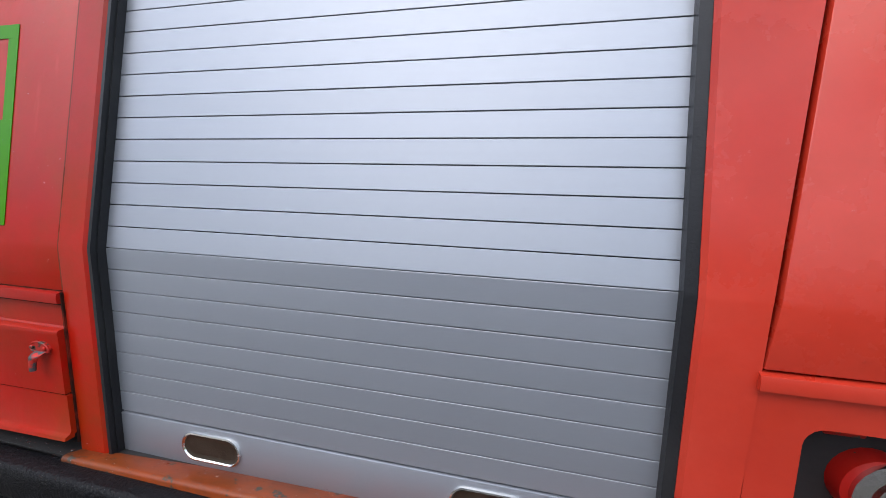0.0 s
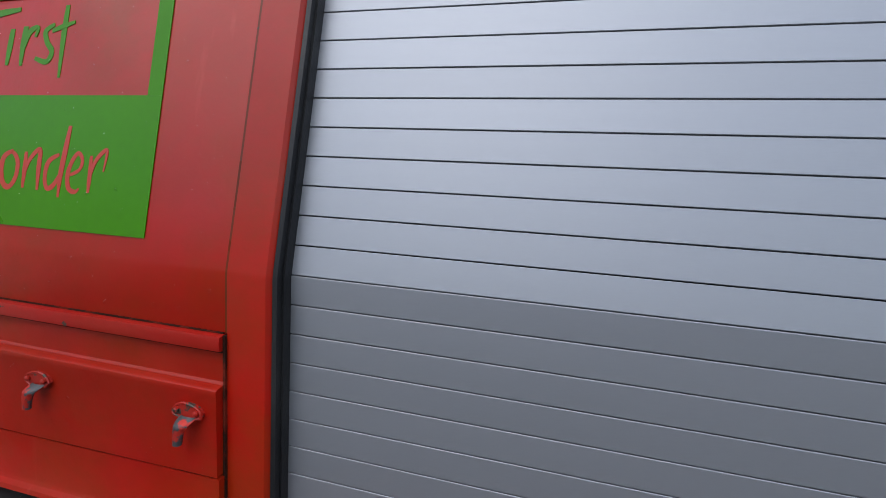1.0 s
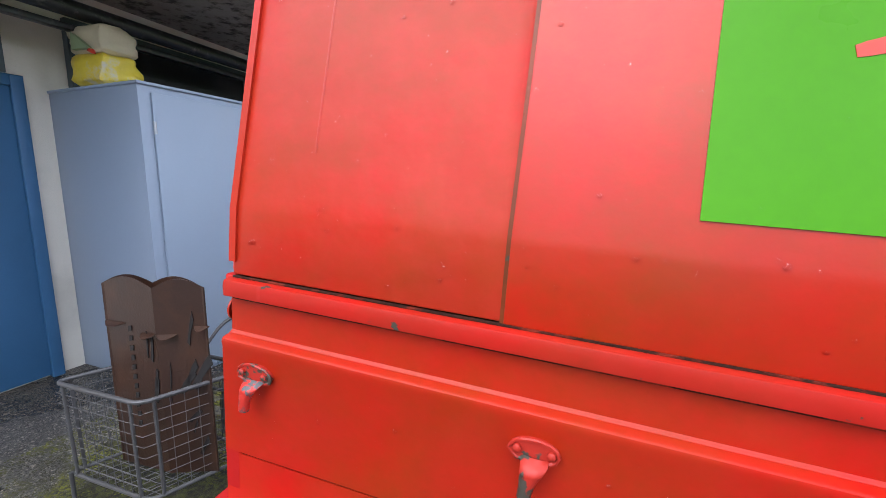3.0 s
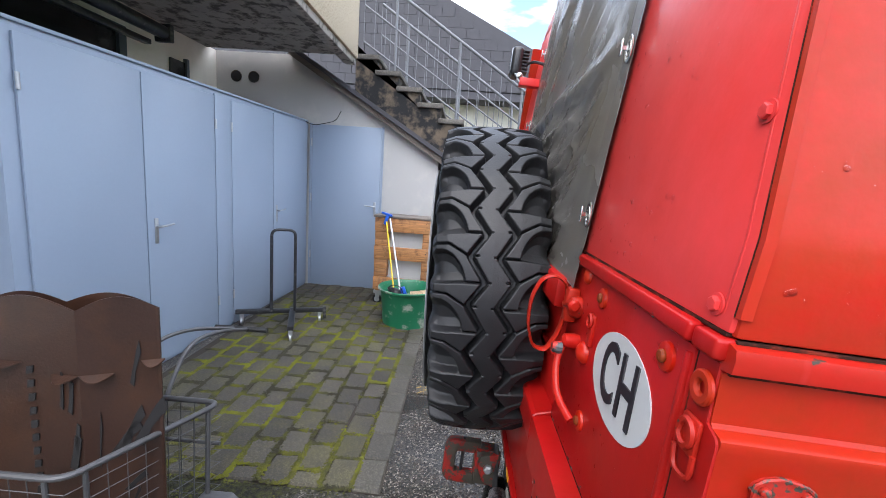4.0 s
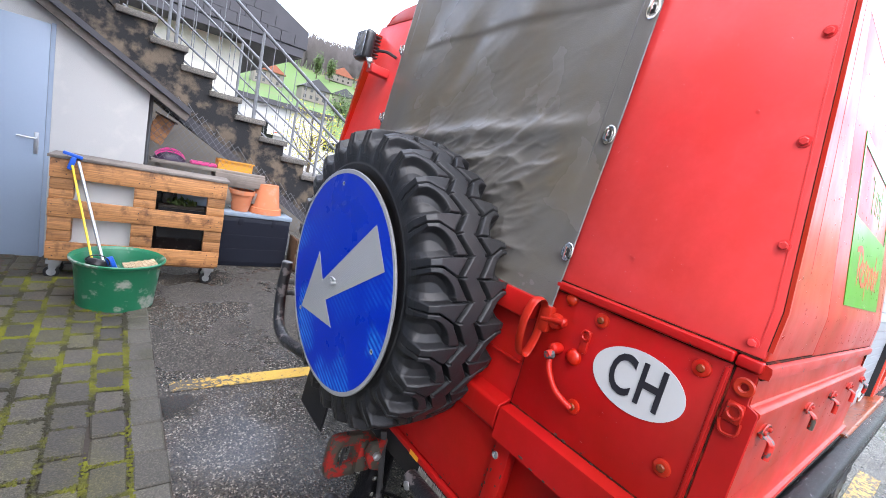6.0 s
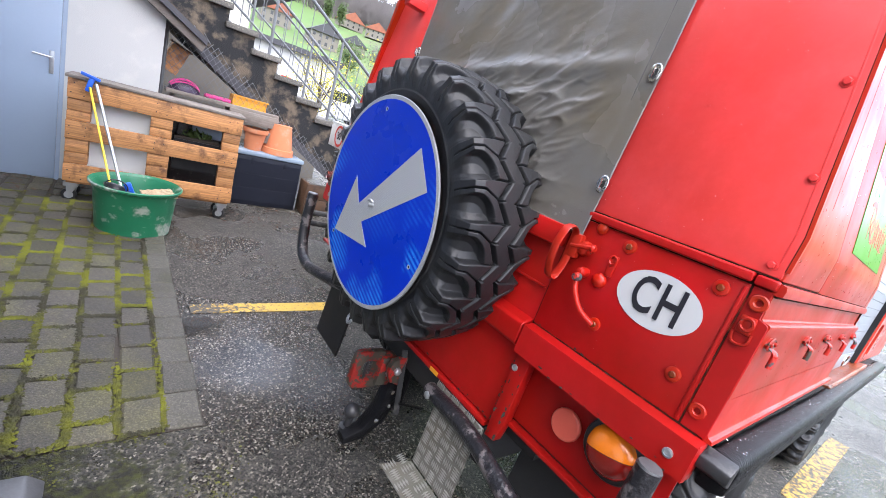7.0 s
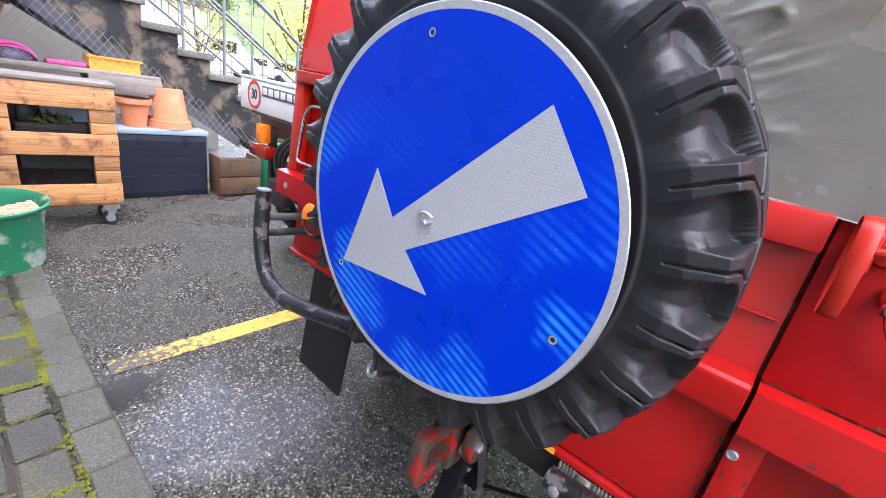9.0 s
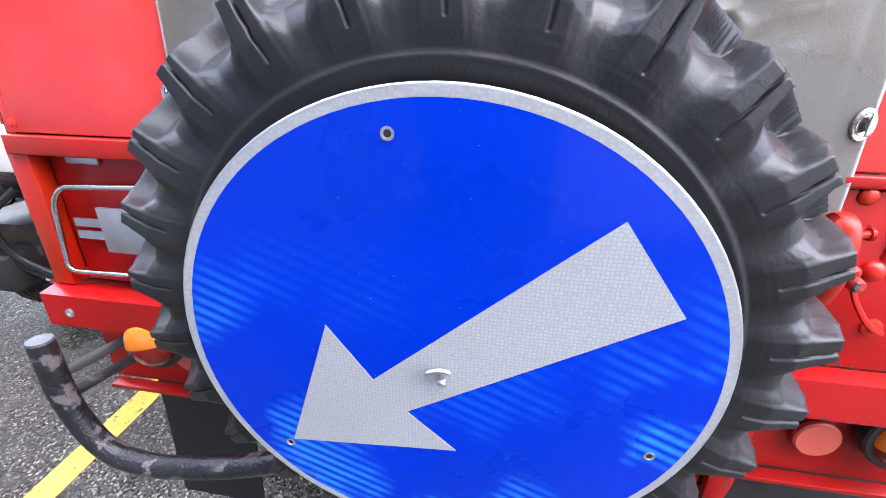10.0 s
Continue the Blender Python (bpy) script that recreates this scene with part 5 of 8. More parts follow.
# Work lamp on the far upper panel.
wl_ob = part("work_lamp", bevelled(box(-0.088, -0.046, 1.408, 1.500, 0.515, 0.625), 0.016, 3), BLACK, veh, "black square work lamp on a bracket")
part("lamp_face", bevelled(box(-0.0905, -0.087, 1.417, 1.491, 0.524, 0.616), 0.0015), LAMP_GLASS, wl_ob)
fin = mesh_of("cooling_fin", bevelled(box(-0.048, -0.022, 1.420, 1.488, -0.0022, 0.0022), 0.0008, 1), BLACK)
for i in range(7):
    part("cooling_fin", fin, BLACK, wl_ob, at=Matrix.Translation((0, 0, 0.536 + i * 0.0125)))
part("lamp_bracket", bevelled(prism(bmesh.new(), [(-0.078, 1.410, 0.530), (-0.046, 1.410, 0.530), (-0.022, 1.410, 0.500), (-0.022, 1.410, 0.490), (-0.050, 1.410, 0.490)], (0, 0.006, 0)), 0.002, 1), STEEL, wl_ob)
part("bracket_bolt", lathe(bmesh.new(), [(0.011, 0), (0.011, 0.004), (0.006, 0.007)], Matrix.Translation((-0.050, 1.410, 0.515)) @ AXIS_Y, 12), CHROME, wl_ob)
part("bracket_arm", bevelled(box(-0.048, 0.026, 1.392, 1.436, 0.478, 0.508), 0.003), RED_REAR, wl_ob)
part("lamp_cable", tube(bmesh.new(), rounded([(-0.03, 1.43, 0.565), (-0.004, 1.385, 0.565), (0.03, 1.37, 0.555)], 0.01, 4), 0.0055, 6), RUBBER, wl_ob)

# Tyres: a carcass with staggered shoulder lugs, scooped voids and a zigzag centre rib.
LUGS = 26


def tyre_mesh(name, per=64, cross=320):
    """A lug tyre as one height field: eye-shaped scoops open to the sidewall, a slit in each lug, and a wavy centre rib between two zigzag grooves."""
    inner = [(-0.070, 0.205), (-0.098, 0.245), (-0.111, 0.280), (-0.1135, 0.2925), (-0.1150, 0.2975), (-0.1128, 0.3020), (-0.1128, 0.316), (-0.1120, 0.338), (-0.0980, 0.3570),
             (-0.080, 0.3625), (-0.05, 0.3690), (0.0, 0.3720)]
    outer = [(-0.070, 0.205), (-0.098, 0.245), (-0.111, 0.280), (-0.1135, 0.2925), (-0.1150, 0.2975), (-0.1130, 0.3025), (-0.1165, 0.317), (-0.1185, 0.346), (-0.1105, 0.3850),
             (-0.088, 0.3935), (-0.05, 0.3970), (0.0, 0.3985)]
    inner += [(-w, r) for w, r in reversed(inner[:-1])]
    outer += [(-w, r) for w, r in reversed(outer[:-1])]
    (pw, pr), (qw, qr) = np.array(inner).T, np.array(outer).T
    seg = np.r_[0, np.cumsum(np.hypot(np.diff(qw), np.diff(qr)))]
    s = np.linspace(0, seg[-1], cross)
    s[np.abs(s[:, None] - seg).argmin(0)] = seg
    w, r = np.interp(s, seg, pw), np.interp(s, seg, pr)
    ker = np.hanning(31) / np.hanning(31).sum()
    far = (s > seg[6]) & (s < seg[-7])
    blur = lambda v: np.where(far, np.convolve(np.pad(v, 15, "edge"), ker, "valid"), v)
    w, r = blur(w), blur(r)
    ow, o_r = np.interp(s, seg, qw), np.interp(s, seg, qr)
    phi = np.arange(LUGS * per) * 2 * np.pi / (LUGS * per)
    P, W = np.meshgrid(phi * LUGS / (2 * np.pi), w, indexing="ij")
    _, RR = np.meshgrid(phi, r, indexing="ij")
    OW, OR = np.meshgrid(phi, ow, indexing="ij")[1], np.meshgrid(phi, o_r, indexing="ij")[1]
    W, RR, base_w, base_r = OW, OR, W, RR
    aw = np.abs(W)
    f = (P - np.where(W < 0, 0.27, 0.77)) % 1.0          # 0 at the sipe that ends each scoop
    soft = lambda d, k: np.clip(d / k + 0.5, 0, 1)
    wrap = lambda x: (x + 0.5) % 1.0 - 0.5
    # scoop: its upper edge an arc, its lower edge nearly straight; on the sidewall it is a shallow dish that narrows and fades
    d = np.clip((aw - 0.052) / 0.052, 0, 1)
    down = np.clip((0.384 - RR) / 0.075, 0, 1) * (aw > 0.105)
    top = 0.62 * (1 - (1 - d) ** 2) ** 0.6 - 0.12 * down
    low = 0.045 * d - 0.05 * down
    up = (1.0 - f) % 1.0                                  # pitch fractions above the next sipe
    up = np.where(up > 0.8, up - 1.0, up)
    inside = np.minimum(top - up, up + low)
    scoop = soft(inside, 0.05) * (aw > 0.052)
    dish = np.clip(inside / 0.22, 0, 1)
    dish = dish * dish * (3 - 2 * dish)
    face = np.clip(down / 0.35, 0, 1)
    floor = scoop * (0.72 + 0.28 * np.clip(inside / 0.2, 0, 1)) * (1 - face) + face * (0.25 * scoop + 0.75 * dish)
    # slit along each lug, bending down to the outer corner of the zigzag
    bend = np.clip((0.086 - aw) / 0.040, 0, 1)
    slit_at = 0.24 + 0.24 * bend + 0.05 * down
    slit = soft(0.017 - np.abs(wrap(f - slit_at)), 0.018) * (aw > 0.044) * (RR > 0.326)
    slit *= np.where(aw > 0.09, 0.9, 1.0)
    # zigzag grooves
    tri = np.where(f < 0.47, f / 0.47, (1 - f) / 0.53)
    tri = np.clip((tri - 0.08) / 0.84, 0, 1)
    gw = 0.015 + 0.027 * tri
    groove = soft(0.0052 - np.abs(aw - gw) * 0.82, 0.0024)
    sipe = soft(0.020 - np.abs(wrap(f - 0.0)), 0.016) * (aw > 0.013) * (aw < 0.056)
    nick = soft(0.016 - np.abs(wrap(f - 0.47)), 0.014) * (aw > 0.026) * (aw < 0.046) + soft(0.013 - np.abs(wrap(f - 0.985)), 0.012) * (aw > 0.001) * (aw < 0.014)
    low_ = np.maximum.reduce([floor, groove, slit * 0.6, sipe * 0.5, np.clip(nick, 0, 1) * 0.55])
    # a low plinth below each slit, and small chips in the worn lugs
    plinth = 0.16 * np.clip((0.323 - RR) / 0.003, 0, 1) * (aw > 0.1)
    chunk = np.abs(np.sin(P * 2.399 + 1.3) * np.sin(P * 0.731))
    up_ = (1 - np.clip(low_, 0, 1)) * (1 - plinth) - 0.05 * chunk
    X = base_w + (W - base_w) * up_
    R = base_r + (RR - base_r) * up_
    ca, sa = np.cos(phi)[:, None], np.sin(phi)[:, None]
    co = np.stack([X, R * ca, R * sa], -1).reshape(-1, 3)
    n, k = len(phi), cross
    i, j = np.meshgrid(np.arange(n), np.arange(k - 1), indexing="ij")
    a, b = i * k + j, ((i + 1) % n) * k + j
    faces = np.stack([a, a + 1, b + 1, b], -1).reshape(-1, 4)
    me = bpy.data.meshes.new(name)
    me.from_pydata(co.tolist(), [], faces.tolist())
    me.materials.append(RUBBER)
    me.polygons.foreach_set("use_smooth", [True] * len(me.polygons))
    return me


TYRE = tyre_mesh("tyre")
PLAIN_TYRE = tyre_mesh("tyre", 24, 90)
sp = Matrix.Translation((-0.1265, 0.8525, -0.157)) @ Matrix.Rotation(radians(-4.1), 4, "Y")
spare = part("spare_wheel", TYRE, RUBBER, veh, "spare wheel with chunky black lug tyre, wet", at=sp)
part("rim_disc", lathe(bmesh.new(), [(0.225, 0), (0.221, 0.02), (0.19, 0.03), (0.12, 0.0), (0.05, -0.02), (0.01, -0.02)], Matrix.Translation((-0.06, 0, 0)) @ AXIS_X, 40), BLACK, spare)
part("wheel_carrier", bevelled(box(0.06, 0.125, -0.09, 0.09, -0.11, 0.09), 0.006), RED_WORN, spare)

# Blue direction sign bolted onto the spare wheel.
sg = Matrix.Translation((-0.2585, 0.8515, -0.181)) @ Matrix.Rotation(radians(0.8), 4, "Z") @ Matrix.Rotation(radians(-4.0), 4, "Y")
R0 = 0.2935
disc = part("road_sign", lathe(bmesh.new(), [(R0, -0.0025), (R0 + 0.001, 0), (R0 - 0.0005, 0.0012), (0.001, 0.0012)], AXIS_X, 96), STEEL, veh, "round blue reflective direction sign with white arrow", at=sg)
part("white_rim", lathe(bmesh.new(), [(R0 - 0.0015, 0.0012), (R0 - 0.0015, 0.0018), (R0 - 0.0105, 0.0018), (R0 - 0.0105, 0.0012)], AXIS_X, 96, cap=False), ARROW, disc)
part("blue_face", lathe(bmesh.new(), [(R0 - 0.0107, 0.0012), (R0 - 0.0107, 0.0017), (0.001, 0.0017)], AXIS_X, 96), BLUE, disc)
arrow = [(1.041, -0.325), (0.974, -0.134), (0.926, -0.205), (0.691, 0.007), (0.622, -0.084), (0.888, -0.249), (0.829, -0.305)]
ar = prism(bmesh.new(), [(-0.0017, y - 0.8515, z + 0.181) for y, z in arrow], (-0.0007, 0, 0))
part("white_arrow", ar, ARROW, disc)
for y, z in ((0.894, 0.072), (0.614, -0.270), (1.047, -0.333)):
    ring = part("fixing_hole", lathe(bmesh.new(), [(0.006, 0.0017), (0.0062, 0.0026), (0.0045, 0.0028), (0.0042, 0.0018)], Matrix.Translation((0, y - 0.8515, z + 0.181)) @ AXIS_X, 16), STEEL, disc)
    part("hole_shadow", lathe(bmesh.new(), [(0.0046, 0.0017), (0.001, 0.002)], Matrix.Translation((0, y - 0.8515, z + 0.181)) @ AXIS_X, 14), DARK, ring)
sb = part("wing_bolt", lathe(bmesh.new(), [(0.005, 0.001), (0.005, 0.016), (0.003, 0.018)], Matrix.Translation((0, -0.0065, -0.005)) @ AXIS_X, 12), STEEL, disc)
part("wing", tube(bmesh.new(), rounded([(-0.008, 0.0065, -0.005), (-0.012, 0.0125, 0.004), (-0.011, -0.0035, 0.010), (-0.008, -0.0135, 0.004)], 0.006, 4), 0.0028, 6), STEEL, sb)

# Road wheels under the body.
for wx, wy, flip in ((0.80, 0.125, 0), (2.92, 0.125, 0), (0.80, WIDE - 0.125, 1), (2.92, WIDE - 0.125, 1)):
    wz = (0.398 - 1.30 + wx * math.sin(radians(3.4))) / math.cos(radians(3.4))
    w = part("road_wheel", PLAIN_TYRE, RUBBER, veh, "wet black lug tyre on a steel wheel", at=Matrix.Translation((wx, wy, wz)) @ Matrix.Rotation(radians(90 if not flip else -90), 4, "Z"))
    part("wheel_disc", lathe(bmesh.new(), [(0.222, 0.02), (0.213, 0.055), (0.19, 0.06), (0.14, 0.03), (0.07, 0.05), (0.01, 0.055)], Matrix.Translation((-0.03, 0, 0)) @ AXIS_X, 32), BOARD, w)
for wx in (0.80, 2.92):
    part("axle", tube(bmesh.new(), [(wx, 0.2, -0.85), (wx, WIDE - 0.2, -0.85)], 0.05, 12), DARK, veh)
part("chassis_beam", box(0.1, 3.3, 0.45, 0.53, -0.80, -0.66), DARK, veh)
part("chassis_beam", box(0.1, 3.3, WIDE - 0.53, WIDE - 0.45, -0.80, -0.66), DARK, veh)
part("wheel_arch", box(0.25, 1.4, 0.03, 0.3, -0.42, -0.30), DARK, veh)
part("under_rail", bevelled(box(1.28, 2.45, 0.06, 0.09, -0.60, -0.40), 0.004), RED_WORN, veh)

SCRAPED = mat("scraped_black_tube", (0.014, 0.0135, 0.016), 0.34, var=0.5, scale=30, fine=120, bump=0.8, dirt=(0.12, 0.105, 0.105), dirt_at=(0.56, 0.60), dirt_scale=26)
# Tubular guards, mud flaps, hitch and step plate at the rear.
tubeL = [(-0.115, 1.612, -0.347), (-0.115, 1.612, -0.50), (-0.115, 1.56, -0.612), (-0.115, 1.46, -0.632), (-0.115, 1.30, -0.60), (-0.09, 1.15, -0.575), (0.05, 1.12, -0.575)]
tubeR = [(-0.028, 0.615, -0.642), (-0.036, 0.467, -0.630), (-0.045, 0.385, -0.632), (-0.062, 0.316, -0.632), (-0.080, 0.224, -0.640), (-0.083, 0.10, -0.640), (-0.083, 0.03, -0.57), (-0.08, 0.02, -0.46), (-0.08, 0.02, -0.36)]
for pts, out_ in ((tubeL, -0.05), (tubeR[::-1], 0.05)):
    g = part("tube_guard", tube(bmesh.new(), rounded(pts, 0.06, 6), 0.0225, 16), SCRAPED, veh, "scraped black tubular bumper guard", 60)
    part("end_cap", lathe(bmesh.new(), [(0.0215, 0), (0.020, 0.004), (0.004, 0.006)], Matrix.Translation(pts[0]), 20), WIRE, g)
    x0, y0 = pts[0][:2]
    for dz in (-0.43, -0.48):
        part("guard_stay", tube(bmesh.new(), [(x0 + 0.015, y0, dz), (0.05, y0 + out_, dz + 0.01)], 0.01, 6, flat=(0.012, 0.004)), WIRE if dz > -0.45 else BLACK, g)
part("guard_bolt", lathe(bmesh.new(), [(0.012, 0), (0.012, 0.007), (0.006, 0.01)], Matrix.Translation((-0.048, 0.592, -0.645)) @ AXIS_X, 6), STEEL, veh)
for y0, y1, x0 in ((1.43, 1.70, 0.16), (-0.025, 0.345, 0.11)):
    bm = prism(bmesh.new(), [(x0, y0, -0.56), (x0, y1, -0.56), (x0 - 0.025, y1, -1.075), (x0 - 0.025, y0 + 0.01, -1.078)], (0.012, 0, 0))
    part("mud_flap", bevelled(bm, 0.002, 1), RUBBER, veh, "black rubber mud flap")
    part("flap_strip", bevelled(box(x0 - 0.015, x0 + 0.015, y0 - 0.01, y1 + 0.01, -0.575, -0.555), 0.003), RED_TAIL, veh)

CHIPPED = paint("chipped_red_on_black", (0.40, 0.016, 0.012), (0.10, 0.02, 0.014), (0.02, 0.015, 0.012), 0.455, 0.45, 0.05)
jaw = bmesh.new()
outer = rounded([(-0.055, 0.828, -0.652), (-0.160, 0.828, -0.652), (-0.160, 0.828, -0.790), (-0.055, 0.828, -0.790)], 0.034, 5)
inner_ = rounded([(-0.055, 0.828, -0.688), (-0.125, 0.828, -0.688), (-0.125, 0.828, -0.754), (-0.055, 0.828, -0.754)], 0.012, 4)
along = [Vector(p) for p in outer] + [Vector(p) for p in reversed(inner_)]
prism(jaw, along, (0, 0.030, 0))
bevelled(jaw, 0.006, 2)
tow = part("tow_jaw", jaw, CHIPPED, veh, "red and black tow jaw with chipped paint", 40)
part("jaw_block", bevelled(box(-0.070, -0.004, 0.812, 0.872, -0.775, -0.668), 0.01), CHIPPED, tow)
part("jaw_pin", tube(bmesh.new(), [(-0.105, 0.842, -0.645), (-0.105, 0.842, -0.795)], 0.005, 10), BLACK, tow)
part("jaw_nut", lathe(bmesh.new(), [(0.014, 0), (0.014, 0.012), (0.009, 0.014)], Matrix.Translation((-0.035, 0.808, -0.72)) @ AXIS_Y, 6), STEEL, tow)
hb = bmesh.new()
prism(hb, [(0.03, 0.797, -0.76), (-0.02, 0.797, -0.76), (-0.03, 0.797, -0.86), (-0.07, 0.797, -0.935), (-0.13, 0.797, -0.96), (-0.13, 0.797, -0.985), (-0.055, 0.797, -0.975), (0.01, 0.797, -0.91), (0.03, 0.797, -0.84)], (0, 0.05, 0))
hitch = part("ball_hitch", bevelled(hb, 0.005), RAIL, veh, "black bolted ball hitch")
part("tow_ball", lathe(bmesh.new(), [(0.026, -0.03), (0.026, -0.02), (0.014, -0.016), (0.013, 0.016)] + [(0.027 * math.sin(a), 0.041 - 0.027 * math.cos(a)) for a in (math.pi * (0.18 + 0.8 * i / 8) for i in range(9))] + [(0.001, 0.068)], Matrix.Translation((-0.098, 0.85, -0.935)), 20), BLACK, hitch)
for bx_, bz in ((-0.002, -0.79), (0.003, -0.845), (-0.03, -0.90)):
    part("hitch_bolt", lathe(bmesh.new(), [(0.009, 0), (0.009, 0.007), (0.004, 0.009)], Matrix.Translation((bx_, 0.797, bz)) @ AXIS_Y, 6), CHROME, hitch)
part("hitch_plate", bevelled(box(0.03, 0.04, 0.775, 0.885, -0.87, -0.60), 0.004), RAIL, hitch)
part("clevis", bevelled(prism(bmesh.new(), [(-0.004, 0.772, -0.640), (-0.058, 0.772, -0.655), (-0.066, 0.772, -0.690), (-0.046, 0.772, -0.735), (-0.004, 0.772, -0.750)], (0, 0.024, 0)), 0.005), CHIPPED, tow, "red clevis with chipped paint")
part("clevis_bolt", lathe(bmesh.new(), [(0.013, 0), (0.013, 0.010), (0.008, 0.013)], Matrix.Translation((-0.036, 0.772, -0.688)) @ AXIS_Y, 6), STEEL, tow)
part("warning_label", box(-0.0075, -0.0062, 0.625, 0.665, -0.611, -0.598), CRATE, veh, "small yellow label with unreadable print")
part("cross_member", bevelled(box(0.02, 0.06, 0.42, 1.25, -0.70, -0.62), 0.006), DARK, veh)
part("brace", tube(bmesh.new(), [(-0.02, 0.785, -0.62), (0.0, 0.745, -0.84)], 0.008, 6, flat=(0.003, 0.010)), BLACK, hitch)
part("tie_rod", tube(bmesh.new(), [(0.0, 0.745, -0.80), (-0.02, 0.62, -0.72)], 0.005, 6), RAIL, hitch)
eye = part("shackle", tube(bmesh.new(), [(-0.06 + 0.006 * math.sin(a), 1.10 + 0.014 * math.cos(a), -0.678 + 0.019 * math.sin(a)) for a in (2 * math.pi * i / 16 for i in range(16))], 0.0055, 8, closed=True), STEEL, veh, "steel shackle ring")


CHEQUER = mat("dull_aluminium_sheet", (0.155, 0.148, 0.128), 0.42, metal=0.25, var=0.3, scale=14, fine=150, bump=0.1, dirt=(0.15, 0.135, 0.105), dirt_at=(0.5, 0.7), dirt_scale=9)
BARS = mat("worn_aluminium_bars", (0.31, 0.30, 0.275), 0.34, metal=0.45, var=0.25, scale=30, fine=150, bump=0.1)


def tread_plate(name, corners, parent, label):
    """A sheet of chequer plate with raised bars in alternating groups of five."""
    a, b, c, d = [Vector(p) for p in corners]
    nrm = (b - a).cross(d - a).normalized()
    base = part(name, prism(bmesh.new(), corners, nrm * -0.003), CHEQUER, parent, label)
    bars = bmesh.new()
    u, v = (b - a), (d - a)
    nu, nv = max(2, int(u.length / 0.034)), max(2, int(v.length / 0.034))
    for i in range(nu):
        for j in range(nv):
            flip = (i + j) % 2
            for k in range(5):
                f = (k + 0.5) / 5
                cu_, cv_ = ((i + f) / nu, (j + 0.5) / nv) if flip else ((i + 0.5) / nu, (j + f) / nv)
                cen = a + u * cu_ + v * cv_ if len(corners) == 4 else a
                e1 = (v.normalized() if flip else u.normalized()) * 0.0145
                e2 = (u.normalized() if flip else v.normalized()) * 0.0033
                vs = [bars.verts.new(cen + p) for p in (e1, e2, -e1, -e2)]
                top = [bars.verts.new(cen + p * 0.6 + nrm * 0.0026) for p in (e1, e2, -e1, -e2)]
                bars.faces.new(top)
                for q in range(4):
                    bars.faces.new((vs[q], vs[(q + 1) % 4], top[(q + 1) % 4], top[q]))
    tagged(part("raised_pattern", bars, BARS, base), kind="stuff")
    return base


tread_plate("step_plate", [(-0.034, 0.572, -0.86), (-0.034, 0.395, -0.86), (-0.034, 0.395, -0.665), (-0.034, 0.568, -0.665)], veh, "bright aluminium chequer plate step")
tread_plate("step_tread", [(-0.125, 0.600, -0.878), (-0.037, 0.572, -0.863), (-0.037, 0.395, -0.863), (-0.125, 0.385, -0.878)][::-1], veh, "bright aluminium chequer plate tread")
tread_plate("sill_plate", [(-0.010, 0.61, -0.640), (-0.010, 0.40, -0.640), (-0.010, 0.40, -0.613), (-0.010, 0.61, -0.613)], veh, "chequer plate sill strip")

# Left field: recess with a wire holder.
part("rear_lower_panel", bevelled(box(0.03, 0.05, WIDE - 0.394, WIDE - 0.034, -0.292, -0.02), 0.002), RED_TAIL, veh)
part("corner_post", bevelled(box(-0.003, 0.03, WIDE - 0.034, WIDE + 0.012, -0.292, -0.016), 0.003), RED, veh)
part("rear_belt", bevelled(box(-0.012, 0.01, WIDE - 0.397, WIDE - 0.001, -0.030, 0.0045), 0.004, 3), RED_WORN, veh)
holder = part("wire_holder", tube(bmesh.new(), rounded([(0.0, 1.40, -0.078), (0.0, 1.60, -0.088), (0.0, 1.628, -0.12), (0.0, 1.645, -0.262), (0.0, 1.40, -0.256)], 0.02, 4), 0.0055, 8), CHROME, veh, "bright wire bracket in the rear recess", 60)
for hz in (-0.16, -0.185):
    part("strap_plate", box(0.012, 0.016, 1.40, 1.61, hz - 0.008, hz + 0.008), STEEL, holder)
part("clamp_plate", bevelled(box(0.004, 0.012, 1.42, 1.545, -0.215, -0.125), 0.002), STEEL, holder)
part("name_plate", bevelled(box(0.024, 0.03, 1.53, 1.60, -0.05, -0.036), 0.002), STEEL, holder)


# Flaked spots of dark primer along the lower edges at the rear.
PRIMER = mat("bare_primer_and_rust", (0.030, 0.032, 0.026), 0.75, var=0.5, scale=60, fine=200, bump=0.4, dirt=(0.07, 0.025, 0.012), dirt_at=(0.55, 0.65), dirt_scale=80)
cr = random.Random(5)


def flakes(lines, seed_=0):
    """Irregular flat flakes, some round, some along the edge: (start, end, count, size, face normal)."""
    bm = bmesh.new()
    for p, q, count, size_, nrm in lines:
        p, q, nrm = Vector(p), Vector(q), Vector(nrm)
        e1 = (q - p).normalized()
        e2 = nrm.cross(e1)
        for _ in range(count):
            c = p.lerp(q, cr.random()) + e2 * cr.gauss(0, 0.004)
            r, long_ = size_ * (0.35 + 0.9 * cr.random() ** 2), cr.uniform(1.0, 2.4)
            pts = []
            for k in range(11):
                a = 2 * math.pi * k / 11
                rr = r * cr.uniform(0.55, 1.15)
                pts.append(c + e1 * math.cos(a) * rr * long_ + e2 * math.sin(a) * rr * 0.8 + nrm * 0.0004)
            top = [bm.verts.new(v) for v in pts]
            low = [bm.verts.new(v - nrm * 0.0006) for v in pts]
            bm.faces.new(top)
            for k in range(11):
                bm.faces.new((top[k], low[k], low[(k + 1) % 11], top[(k + 1) % 11]))
    return bm


